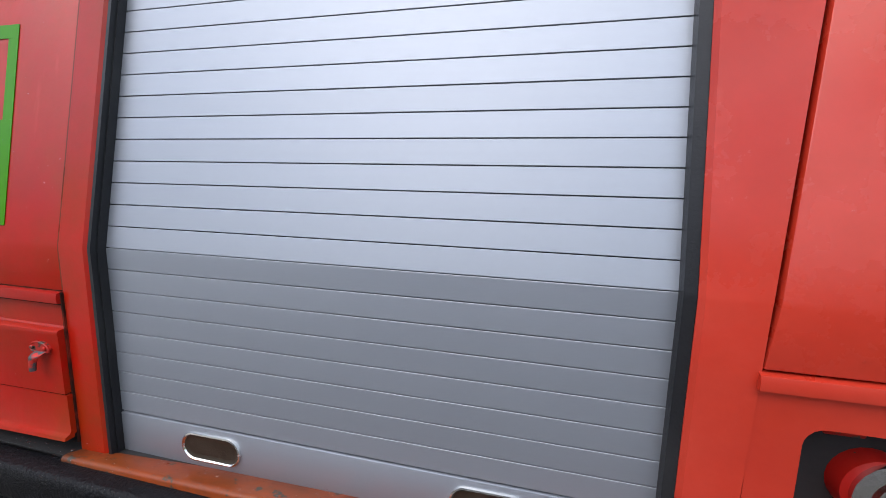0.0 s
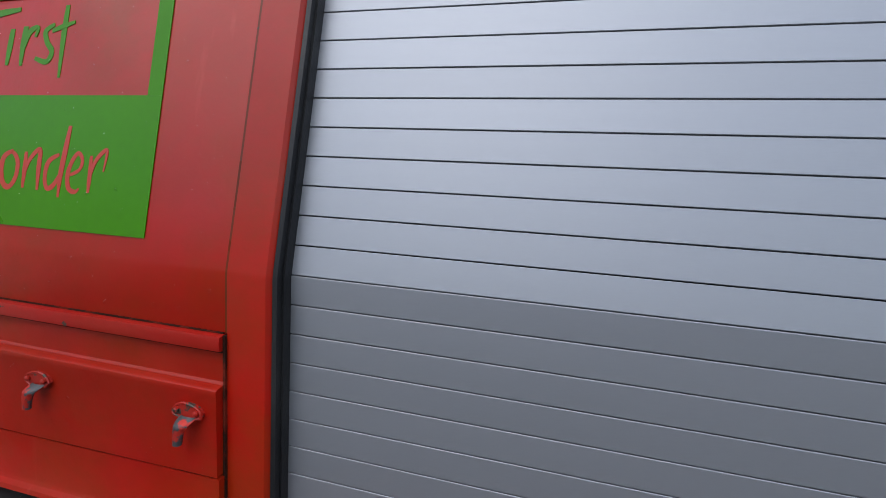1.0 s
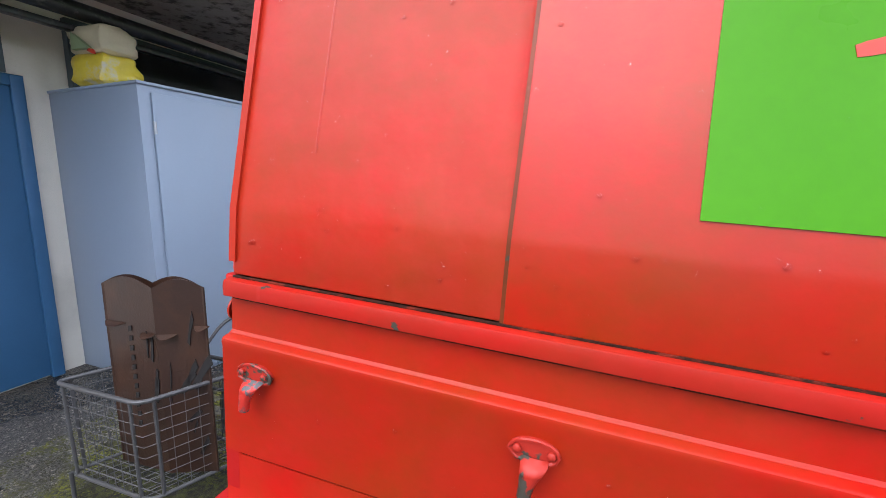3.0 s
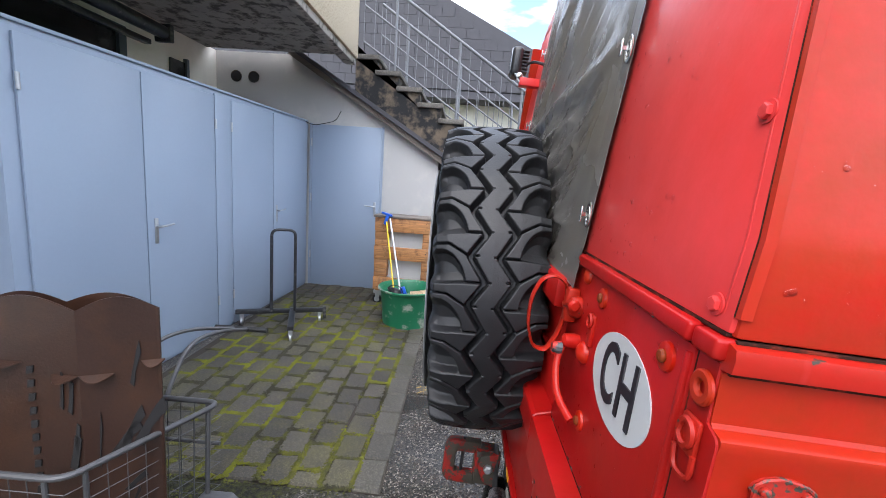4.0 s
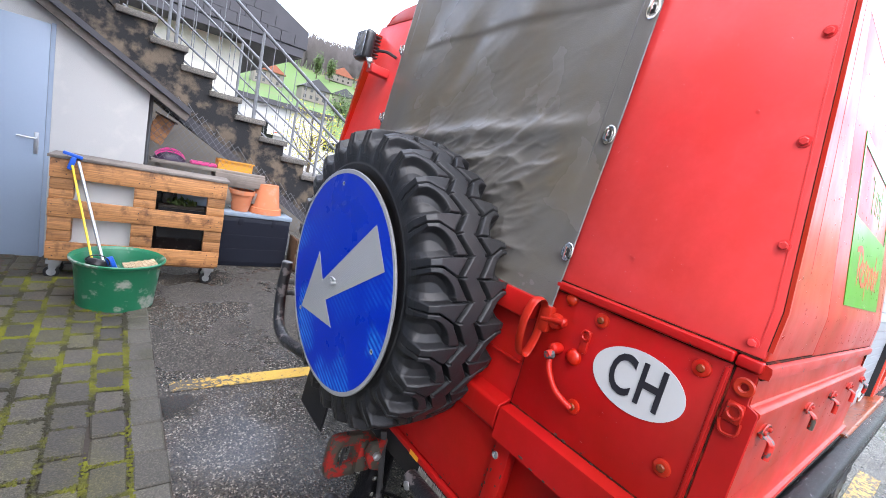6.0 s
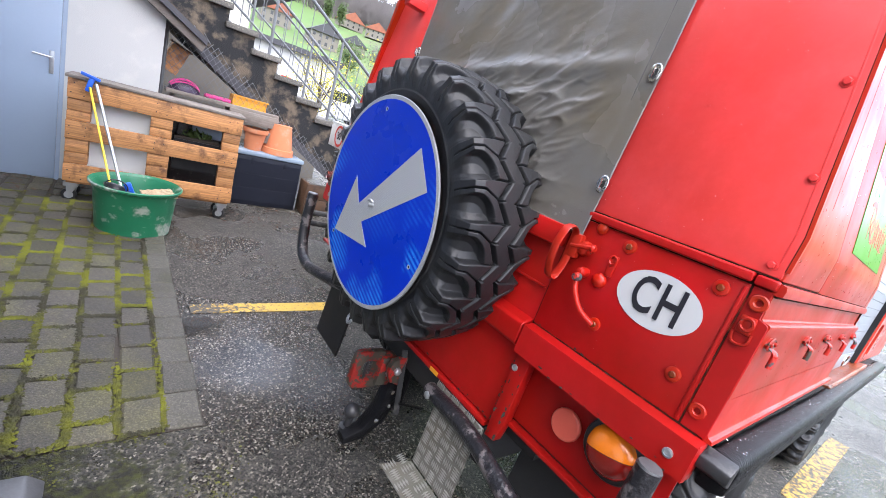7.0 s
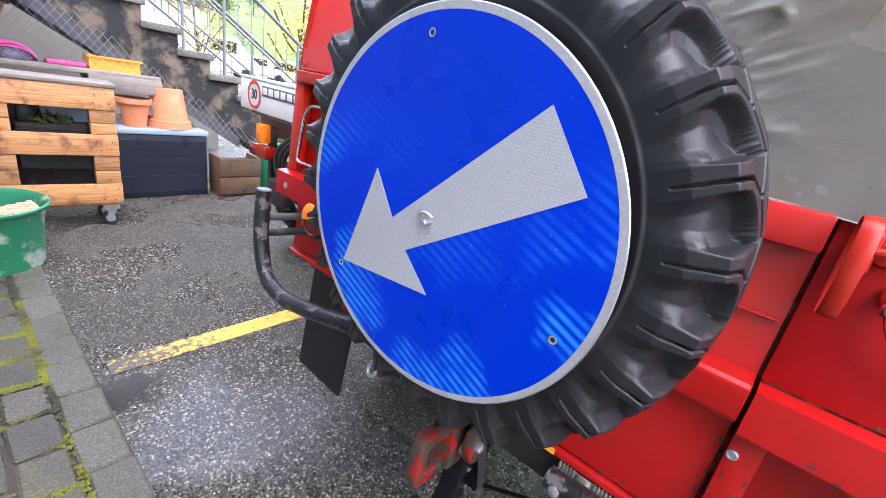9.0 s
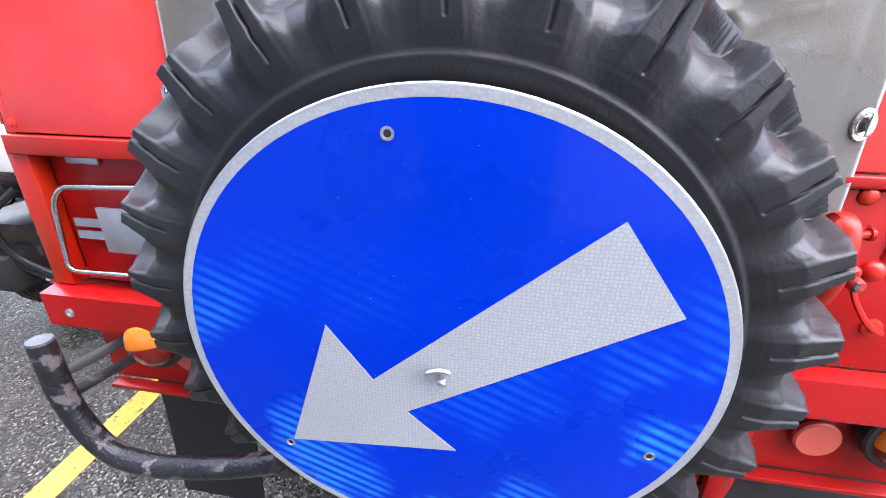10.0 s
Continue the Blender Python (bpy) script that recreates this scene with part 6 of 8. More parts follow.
back = (-1, 0, 0)
tagged(part("paint_flakes", flakes([
    ((-0.0120, 0.357, -0.42), (-0.0120, 0.366, -0.608), 9, 0.0048, back),
    ((-0.0120, 0.390, -0.42), (-0.0120, 0.390, -0.612), 8, 0.0042, back),
    ((0.0040, 0.405, -0.400), (0.0040, 0.405, -0.585), 9, 0.0050, back),
    ((0.0040, 0.41, -0.586), (0.0040, 0.80, -0.586), 16, 0.0036, back),
    ((-0.0340, 0.0, -0.366), (-0.0340, 0.38, -0.366), 12, 0.0030, back),
    ((-0.0030, 0.04, -0.288), (-0.0030, 0.39, -0.288), 10, 0.0022, back),
    ((-0.0330, 0.41, -0.350), (-0.0330, 0.85, -0.350), 9, 0.0028, back),
    ((-0.0120, 0.05, -0.010), (-0.0120, 0.39, -0.010), 7, 0.0018, back),
    ((-0.0030, 0.10, -0.25), (-0.0030, 0.36, -0.05), 7, 0.0012, back),
]), PRIMER, veh, "dark flaked spots in the red paint", 10), kind="stuff")


# Rain drops standing on paint, sign and tyre.
def raindrops(name, places, parent, label, flat_=0.45):
    bm = bmesh.new()
    for p, nrm, r in places:
        p, nrm = Vector(p), Vector(nrm).normalized()
        e1 = nrm.orthogonal().normalized()
        e2 = nrm.cross(e1)
        rings = []
        for k, (q, hgt) in enumerate(((1.0, 0.0), (0.85, 0.55), (0.45, 0.92))):
            rings.append([bm.verts.new(p + (e1 * math.cos(a) + e2 * math.sin(a)) * r * q + nrm * r * flat_ * hgt) for a in (2 * math.pi * i / 8 for i in range(8))])
        for a, b in zip(rings, rings[1:]):
            for i in range(8):
                bm.faces.new((a[i], a[(i + 1) % 8], b[(i + 1) % 8], b[i]))
        bm.faces.new(rings[-1])
    tagged(part(name, bm, DROP, parent, label, 80), kind="stuff")


dr = random.Random(77)
size = lambda: 0.0012 + 0.0021 * dr.random() ** 3
pl = []
for _ in range(420):
    x, z = dr.uniform(0.02, 1.16), 0.02 + 0.55 * dr.random() ** 1.3
    pl.append(((x, side_y(z) - rear_lean(x, z) - (0.0016 if 0.459 < x < 1.035 and 0.112 < z < 0.3 else 0.0), z), (0, -1, LEAN if z > CREASE else 0), size()))
for _ in range(60):
    x, z = dr.uniform(0.02, 1.16), dr.uniform(-0.185, -0.085)
    pl.append(((x, -0.0143, z), (0, -1, 0), size()))
for _ in range(110):
    x, z = dr.uniform(2.3, 3.2), dr.uniform(0.02, 0.5)
    pl.append(((x, side_y(z) - 0.004, z), (0, -1, LEAN if z > CREASE else 0), size()))
raindrops("rain_film", pl, veh, "rain drops on red paint")
pl = []
for _ in range(900):
    x, k = dr.uniform(0.03, 2.4), dr.random()
    if k < 0.6:
        pl.append(((x, dr.uniform(-0.062, -0.012), -0.2980 + 0.0205 * x - 0.0012 * (k > 0.5)), (0, -0.1, 1), size() * 1.2))
    else:
        pl.append(((x, -0.0742, dr.uniform(-0.338, -0.318) + 0.0205 * x), (0, -1, 0), size() * 1.1))
raindrops("rain_film", pl, veh, "rain drops on the black rail")
pl = []
for _ in range(130):
    z = dr.uniform(0.02, 0.62)
    pl.append(((-0.002 + 0.06 * z, dr.uniform(0.12, 0.36), z), (-1, 0, 0.06), size() * 1.1))
for _ in range(110):
    pl.append(((-0.003, dr.uniform(0.05, 0.39), dr.uniform(-0.285, -0.02)), (-1, 0, 0), size()))
raindrops("rain_film", pl, veh, "rain drops on the rear panels")
pl = []
for _ in range(620):
    a, q = dr.uniform(0, 6.28), 0.278 * math.sqrt(dr.random())
    pl.append(((-0.0024, q * math.cos(a), q * math.sin(a)), (-1, 0, 0), 0.0008 + 0.0014 * dr.random() ** 3))
raindrops("rain_film", pl, disc, "fine rain drops on the sign")


# ---- ground ----
def flat_sheet(x0, x1, y0, y1, z, nx=1, ny=1):
    bm = bmesh.new()
    g = [[bm.verts.new((x0 + (x1 - x0) * i / nx, y0 + (y1 - y0) * j / ny, z)) for i in range(nx + 1)] for j in range(ny + 1)]
    for j in range(ny):
        for i in range(nx):
            bm.faces.new((g[j][i], g[j][i + 1], g[j + 1][i + 1], g[j + 1][i]))
    return bm


def hill_z(x, y):
    """The valley floor and the slope beyond the stairs."""
    d = math.hypot(x, y)
    az = math.degrees(math.atan2(x, y))
    k = max(0, (d - 70) / 300)
    amp = 0.5 + 0.5 * math.exp(-((az - 22) / 60) ** 2)
    h = 62 * amp * k ** 1.25 if d < 460 else 62 * amp * (390 / 300) ** 1.25
    return h + (noise.noise(Vector((x * 0.01, y * 0.01, 0))) * 5 * min(1, k * 3) if k else 0) - 0.03


gm = bmesh.new()
rings_ = [0.001, 20, 45, 70, 95, 120, 150, 185, 220, 260, 300, 345, 400, 460, 700, 2500]
prev = None
for rr_ in rings_:
    ring_ = [gm.verts.new((rr_ * math.sin(a), rr_ * math.cos(a), hill_z(rr_ * math.sin(a), rr_ * math.cos(a)))) for a in (2 * math.pi * i / 120 for i in range(120))]
    if prev:
        for i in range(120):
            gm.faces.new((prev[i], prev[(i + 1) % 120], ring_[(i + 1) % 120], ring_[i]))
    prev = ring_
solid("ground", gm, GRASS, "green meadow valley floor rising to a hillside", "ground", kind="structure")
solid("road", flat_sheet(-14, 40, -22, 34, 0.0), ASPHALT, "wet dark asphalt yard with fine stones", "asphalt", kind="structure")


patch = flat_sheet(-3.2, -0.25, -0.6, 1.355, 0.004)
solid("damp_ground", patch, DAMP, "dark damp ground with moss beside the paving", "ground", kind="structure")


def marking(x0, x1, y0, y1, label):
    solid("road_marking", box(x0, x1, y0, y1, 0.001, 0.004), YELLOW_LINE, label, "road marking", group="yellow bay markings", kind="structure")


marking(-0.42, 3.6, 2.285, 2.395, "worn yellow bay line on the asphalt")
marking(2.3, 3.8, -0.125, -0.005, "worn yellow bay line beside the vehicle")

# ---- lockers, walls and the balcony above ----
# The lockers stand on a line that turns a little from the vehicle's.
LK = pose(-2.085, 4.76, 0, 0, 0, -3.0)
lock = thing("metal_lockers", "row of grey-blue sheet-metal lockers with lever handles", "cabinet", LK)
part("carcass", bevelled(box(-1.0, -0.012, -3.24, 0.0, 0.0, 1.985), 0.004), LOCKER, lock)
part("top_cap", bevelled(box(-1.0, 0.004, -3.25, 0.0, 1.972, 1.990), 0.003), LOCKER, lock)


def locker_door(y0, y1, handle_y, hinge_y):
    d = part("door", bevelled(box(-0.010, 0.006, y0 + 0.004, y1 - 0.004, 0.03, 1.93), 0.003), LOCKER, lock)
    if handle_y is not None:
        p = part("handle_plate", bevelled(box(0.006, 0.011, handle_y - 0.016, handle_y + 0.016, 0.86, 1.03), 0.003), STEEL, d)
        part("lever_handle", tube(bmesh.new(), rounded([(0.008, handle_y, 0.975), (0.045, handle_y, 0.975), (0.048, handle_y + 0.11, 0.985)], 0.012, 4), 0.0075, 8), STEEL, p)
    for hz in (0.25, 1.68):
        part("hinge", tube(bmesh.new(), [(0.011, hinge_y, hz), (0.011, hinge_y, hz + 0.075)], 0.009, 8), STEEL, d)


locker_door(-3.17, -2.46, None, -3.165)
locker_door(-2.46, -1.75, -2.385, -1.745)
locker_door(-1.53, -0.82, -0.755, -1.535)
part("post", bevelled(box(-0.010, 0.006, -1.745, -1.535, 0.03, 1.945), 0.003), LOCKER, lock)
part("post", bevelled(box(-0.010, 0.006, -0.815, -0.01, 0.03, 1.945), 0.003), LOCKER, lock)

wall_end = bmesh.new()
# End wall under the stairs: its top follows the flight.
prism(wall_end, [(-3.2, 4.80, 0), (-0.52, 4.80, 0), (-0.52, 4.80, 1.66), (-2.30, 4.80, 2.72), (-3.2, 4.80, 2.72)], (0, 0.2, 0))
solid("wall_end", wall_end, WHITEWALL, "cream-white plastered wall below the outdoor stairs", "wall", kind="structure")
vents = thing("wall_vent", "pair of round dark vent openings in the wall", "vent", pose(-2.855, 4.80, 2.447))
for dx in (-0.105, 0.105):
    part("vent_sleeve", lathe(bmesh.new(), [(0.062, -0.02), (0.066, 0.004), (0.06, 0.006), (0.056, 0.0)], Matrix.Translation((dx, 0, 0)) @ AXIS_Y, 24, cap=False), CONCRETE, vents)
    # Dark disc on the wall paints the shade inside the sleeve.
    part("vent_shade", lathe(bmesh.new(), [(0.06, 0.001), (0.05, 0.003), (0.01, 0.002)], Matrix.Translation((dx, 0, 0)) @ AXIS_Y, 24), DARK, vents)
solid("wall_side", box(-3.35, -3.20, 1.0, 4.80, 0, 2.72), WALL, "cream plastered wall behind the lockers", "wall", kind="structure")
# Mostly unseen stretch, added to darken reflections in the near side.
solid("wall_side", box(-3.35, -3.20, -9.0, 1.0, 0, 2.72), WALL, "cream plastered house wall, mostly unseen, added to darken reflections", "wall", kind="structure")

ddoor = thing("door_1", "plain grey-blue steel door with lever handle", "door", pose(-2.06, 4.795, 0), kind="structure")
part("leaf", bevelled(box(0.03, 0.855, -0.018, 0.0, 0.01, 1.955), 0.003), LOCKER, ddoor)
part("frame", box(0.0, 0.028, -0.024, 0.0, 0.0, 1.965), LOCKER, ddoor)
part("frame", box(0.857, 0.885, -0.014, 0.0, 0.0, 1.965), LOCKER, ddoor)
hp = part("handle_plate", bevelled(box(0.79, 0.82, -0.025, -0.018, 0.90, 1.08), 0.003), STEEL, ddoor)
part("lever_handle", tube(bmesh.new(), rounded([(0.805, -0.02, 1.03), (0.805, -0.06, 1.03), (0.69, -0.062, 1.035)], 0.012, 4), 0.0075, 8), STEEL, hp)
for hz in (0.35, 1.05, 1.70):
    part("hinge", tube(bmesh.new(), [(0.024, -0.028, hz), (0.024, -0.028, hz + 0.09)], 0.01, 8), STEEL, ddoor)
solid("cable", tube(bmesh.new(), rounded([(-2.12, 4.74, 1.98), (-2.0, 4.72, 1.93), (-1.75, 4.77, 2.0), (-1.7, 4.79, 2.12)], 0.08, 6), 0.004, 6), RUBBER, "thin black cable hanging over the lockers", "cable")

# Window behind the lockers, post and blue door further on.
win = thing("window_1", "dark window band above the lockers", "window", pose(-3.20, 1.75, 2.05), kind="structure")
part("pane", box(0.0, 0.02, 0.0, 1.56, 0.0, 0.40), GLASS_DARK, win)
for a in ((0.0, 0.05, -0.05, 0.0, -0.05, 0.45), (0.0, 0.05, 1.56, 1.64, -0.05, 0.45), (0.0, 0.05, 0.0, 1.56, 0.40, 0.45), (0.0, 0.05, 0.0, 1.56, -0.05, 0.0)):
    part("window_frame", box(*a), FRAME_GREY, win)
win2 = thing("window_2", "small dark window beside the vent", "window", pose(-3.20, 3.98, 2.1), kind="structure")
part("pane", box(0.0, 0.02, 0.0, 0.22, 0.0, 0.32), GLASS_DARK, win2)
part("window_frame", box(0.0, 0.04, 0.22, 0.26, -0.04, 0.36), FRAME_GREY, win2)
awn = thing("awning", "rolled black awning under the balcony", "awning")
part("roller", tube(bmesh.new(), [(-2.72, -0.4, 2.43), (-2.72, 3.26, 2.43)], 0.052, 16), BLACK, awn)
part("end_plate", bevelled(box(-2.80, -2.66, 3.24, 3.29, 2.36, 2.50), 0.01), BLACK, awn)
part("front_bar", bevelled(box(-2.85, -2.79, -0.4, 3.2, 2.32, 2.36), 0.006), BLACK, awn)
d2 = thing("door_2", "blue painted door in the house wall", "door", pose(-3.20, 0.40, 0), kind="structure")
part("leaf", bevelled(box(0.0, 0.03, 0.05, 0.95, 0.02, 1.98), 0.004), BLUE_DOOR, d2)
for a in ((0.0, 0.05, 0.95, 1.02, 0.0, 2.05), (0.0, 0.05, -0.02, 0.05, 0.0, 2.05), (0.0, 0.05, 0.05, 0.95, 1.98, 2.05)):
    part("frame", bevelled(box(*a), 0.004), BLUE_DOOR, d2)
part("transom", box(0.0, 0.02, 0.05, 0.95, 2.06, 2.60), FRAME_GREY, d2)
def sack_mesh(z0, z1, wide):
    bm = quad_box(bmesh.new(), -wide, wide, -0.13, 0.13, z0, z1, 0.05, 3)
    bmesh.ops.subdivide_edges(bm, edges=bm.edges[:], cuts=3, use_grid_fill=True)
    for v in bm.verts:
        k = noise.noise(v.co * 11) * 0.025 + noise.noise(v.co * 27) * 0.012
        v.co += Vector((k, k * 0.9, k * 0.6 if v.co.z > z0 + 0.03 else 0))
    return bm


PAPER = mat("beige_printed_paper", (0.55, 0.48, 0.33), 0.6, var=0.12, scale=10, fine=80, bump=0.3)
PRINT_GREEN = mat("pale_green_print", (0.28, 0.36, 0.20), 0.6, var=0.1, scale=12)
sack = solid("garden_sack", sack_mesh(0.0, 0.20, 0.165), SACK, "paper sack with yellow print below and beige top", "sack", m=pose(-2.73, 1.66, 1.992, 0, 0, 3), angle=60)
part("sack_top", sack_mesh(0.19, 0.37, 0.160), PAPER, sack, "crumpled beige paper top", 60)
part("printed_field", prism(bmesh.new(), [(-0.06, -0.158, 0.21), (0.09, -0.158, 0.21), (-0.05, -0.158, 0.31)], (0, 0.03, 0)), PRINT_GREEN, sack, "pale green triangle of print")
part("printed_flash", prism(bmesh.new(), [(0.075, -0.160, 0.195), (0.115, -0.160, 0.175), (0.10, -0.160, 0.205)], (0, 0.03, 0)), TEXT_RED, sack, "small red flash of print")

bal = thing("balcony", "concrete balcony with exposed-aggregate parapet", "balcony", kind="structure")
part("slab", box(-3.6, -1.58, -0.5, 4.62, 2.70, 2.88), SOFFIT, bal, "stained concrete soffit")
part("drip_edge", bevelled(box(-1.62, -1.50, -0.5, 4.62, 2.60, 2.72), 0.01), SOFFIT, bal)
part("parapet", bevelled(box(-1.58, -1.47, -0.5, 4.60, 2.66, 3.30), 0.012), PEBBLE, bal)
part("parapet_cap", bevelled(box(-1.62, -1.44, -0.5, 4.62, 3.30, 3.35), 0.008), SLATE, bal)
part("house_wall_upper", box(-3.8, -3.6, -0.5, 4.8, 2.7, 5.6), WALL, bal)

# ---- outdoor stairs ----
GO, RISE = 0.2615, 0.169
SX, SZ, SY = -1.08, 2.462, 4.90
stairs = thing("outdoor_stairs", "weathered concrete outdoor stairs with dark algae stains", "stairs", kind="structure")
steps = 13
poly = []
for i in range(-2, steps):
    x, z = SX + GO * i, SZ - RISE * i
    poly += [(x + 0.02, z + RISE - 0.055), (x + 0.02, z - 0.055)]
xe = SX + GO * steps
bot = [(xe + 0.02, SZ - RISE * (steps - 1) - 0.055), (xe + 0.02, 0.0), (xe - 0.1, 0.0)]
slope = RISE / GO
bot += [(1.34, 0.50), (-0.30, 1.475), (SX - 0.5, 1.475 + slope * (SX - 0.5 + 0.30) * -1.0)]
stringer = along_y(bmesh.new(), poly + bot, SY + 0.04, SY + 0.30)
part("stringer", stringer, CONCRETE, stairs)
part("stringer", along_y(bmesh.new(), poly + bot, SY + 0.85, SY + 1.0), CONCRETE, stairs)
tread_bm = bevelled(box(0.0, GO + 0.045, 0.0, 1.15, -0.055, 0.0), 0.006)
tread_me = mesh_of("tread", tread_bm, TREAD)
for i in range(-2, steps):
    part("tread", tread_me, TREAD, stairs, at=Matrix.Translation((SX + GO * i, SY, SZ - RISE * i)))
# Fascia board and gutter along the wall's sloping head.
fx0, fz0, fx1, fz1 = -2.30, 2.745, -0.20, 1.475
fas = thing("sloping_fascia", "dark weathered fascia board with pale trim below the stairs", "trim", kind="structure")
part("board", prism(bmesh.new(), [(fx0, 4.66, fz0 + 0.02), (fx1, 4.66, fz1 + 0.02), (fx1, 4.66, fz1 + 0.075), (fx0, 4.66, fz0 + 0.075)], (0, 0.24, 0)), SLATE, fas)
part("trim_board", prism(bmesh.new(), [(fx0, 4.70, fz0 - 0.045), (fx1 - 0.03, 4.70, fz1 - 0.045), (fx1, 4.70, fz1 + 0.018), (fx0, 4.70, fz0 + 0.018)], (0, 0.10, 0)), GREYWOOD, fas)
drop = lambda x: 1.475 - slope * (x + 0.30)
part("lower_edge", prism(bmesh.new(), [(-0.52, 4.925, drop(-0.52) - 0.02), (1.30, 4.925, drop(1.30) - 0.02), (1.30, 4.925, drop(1.30) + 0.09), (-0.52, 4.925, drop(-0.52) + 0.09)], (0, 0.013, 0)), SLATE, fas)

# Steel railing on both sides.
nose = lambda x: SZ - (x - SX) * slope
for side_no, ry in enumerate((SY + 0.06, SY + 1.08)):
    rl = thing("stair_railing", "galvanised steel stair railing with slim balusters", "railing", group="stair railings", kind="structure")
    xa, xb = SX - 0.42, SX + GO * steps
    for hgt, rad in ((0.22, 0.011), (0.62, 0.011), (1.02, 0.019)):
        part("rail", tube(bmesh.new(), [(xa, ry, nose(xa) + hgt), (xb, ry, nose(xb) + hgt)], rad, 8), ZINC_WHITE, rl)
    bal_me = mesh_of("baluster", tube(bmesh.new(), [(0, 0, 0.22), (0, 0, 1.02)], 0.0042, 6), ZINC_WHITE)
    post_me = mesh_of("post", tube(bmesh.new(), [(0, 0, -0.08), (0, 0, 1.02)], 0.016, 8), ZINC_WHITE)
    n = 30
    for i in range(n + 1):
        x = xa + (xb - xa) * i / n
        part("post" if i % 6 == 3 else "baluster", post_me if i % 6 == 3 else bal_me, ZINC_WHITE, rl, at=Matrix.Translation((x, ry, nose(x))))
brail = thing("balcony_railing", "galvanised steel balcony railing", "railing", kind="structure")
part("rail", tube(bmesh.new(), [(-1.5, 4.55, 4.1), (-1.5, 0.5, 4.1)], 0.019, 8), ZINC_WHITE, brail)
for i in range(12):
    part("baluster", bal_me, ZINC_WHITE, brail, at=Matrix.Translation((-1.5, 4.5 - i * 0.13, 3.08)))

# ---- planter on castors, bench and clutter in front of the stairs ----
pal = thing("pallet_planter", "planter built from an orange-brown pallet on castors", "planter", pose(-1.115, 4.165, 0, 0, 0, -4.0))
for z0, z1 in ((0.82, 0.965), (0.515, 0.655), (0.175, 0.315)):
    part("plank", bevelled(box(0.0, 1.2, 0.0, 0.022, z0, z1), 0.003), TIMBER, pal)
for z0, z1 in ((0.655, 0.82), (0.315, 0.515)):
    for x0, x1 in ((0.0, 0.145), (0.52, 0.68), (1.055, 1.2)):
        zm = z0 + (z1 - z0) * 0.46
        for za, zb in ((z0 + 0.003, zm - 0.002), (zm + 0.002, z1 - 0.003)):
            part("block", bevelled(box(x0 + 0.003, x1 - 0.003, 0.010, 0.10, za, zb), 0.003), TIMBER, pal)
nail = mesh_of("nail", lathe(bmesh.new(), [(0.0045, 0), (0.0045, 0.0012), (0.001, 0.0016)], Matrix.Translation((0, 0, 0)) @ AXIS_Y, 8), BLACK)
nr = random.Random(14)
for z0, z1 in ((0.82, 0.965), (0.515, 0.655), (0.175, 0.315)):
    for x0 in (0.035, 0.105, 0.56, 0.64, 1.09, 1.165):
        for zq in (0.25, 0.72):
            part("nail", nail, BLACK, pal, at=Matrix.Translation((x0 + nr.uniform(-0.015, 0.015), 0.0, z0 + (z1 - z0) * zq + nr.uniform(-0.012, 0.012))))
part("top_board", bevelled(box(-0.015, 1.215, -0.01, 0.30, 0.967, 0.99), 0.004), GREYWOOD, pal)
for x0 in (0.0, 1.178):
    for z0, z1 in ((0.82, 0.965), (0.58, 0.72), (0.175, 0.40)):
        part("side_plank", bevelled(box(x0, x0 + 0.022, 0.025, 0.285, z0, z1), 0.003), TIMBER, pal)
part("back_panel", box(0.025, 0.60, 0.102, 0.112, 0.18, 0.95), BOARD, pal)
part("back_panel", box(0.60, 1.175, 0.275, 0.285, 0.18, 0.95), BLACK, pal, "black back board")
part("floor_board", box(0.02, 1.18, 0.025, 0.29, 0.155, 0.174), TIMBER, pal)
part("divider", box(0.605, 0.615, 0.115, 0.272, 0.2, 0.9), BLACK, pal)
part("inner_tray", box(0.70, 1.05, 0.115, 0.262, 0.40, 0.665), RUBBER, pal)
part("soil", box(0.70, 1.05, 0.12, 0.262, 0.666, 0.69), SOIL, pal)
part("splash_board", bevelled(box(0.83, 1.15, 0.25, 0.27, 0.695, 0.81), 0.003), LOCKER, pal, "grey-blue board behind the plants")
part("plant_pot", bevelled(box(0.715, 0.80, 0.17, 0.24, 0.692, 0.80), 0.01), BLACK, pal)


def castor(x, y, parent=None):
    c = part("castor", lathe(bmesh.new(), [(0.045, -0.016), (0.05, -0.012), (0.05, 0.012), (0.045, 0.016)], Matrix.Translation((x, y, 0.05)) @ AXIS_Y, 20), RUBBER, parent)
    part("hub", lathe(bmesh.new(), [(0.03, -0.018), (0.03, 0.018)], Matrix.Translation((x, y, 0.05)) @ AXIS_Y, 14), STEEL, c)
    fk = bmesh.new()
    for dy in (-0.021, 0.021):
        prism(fk, [(x - 0.012, y + dy, 0.045), (x + 0.012, y + dy, 0.045), (x + 0.045, y + dy, 0.125), (x - 0.02, y + dy, 0.125)], (0, 0.002, 0))
    quad_box(fk, x - 0.035, x + 0.055, y - 0.04, y + 0.04, 0.125, 0.155)
    part("fork", fk, STEEL, c)


for cx, cy in ((0.04, 0.06), (1.12, 0.06), (0.04, 0.25), (1.12, 0.25)):
    castor(cx, cy, pal)

leafr = random.Random(3)


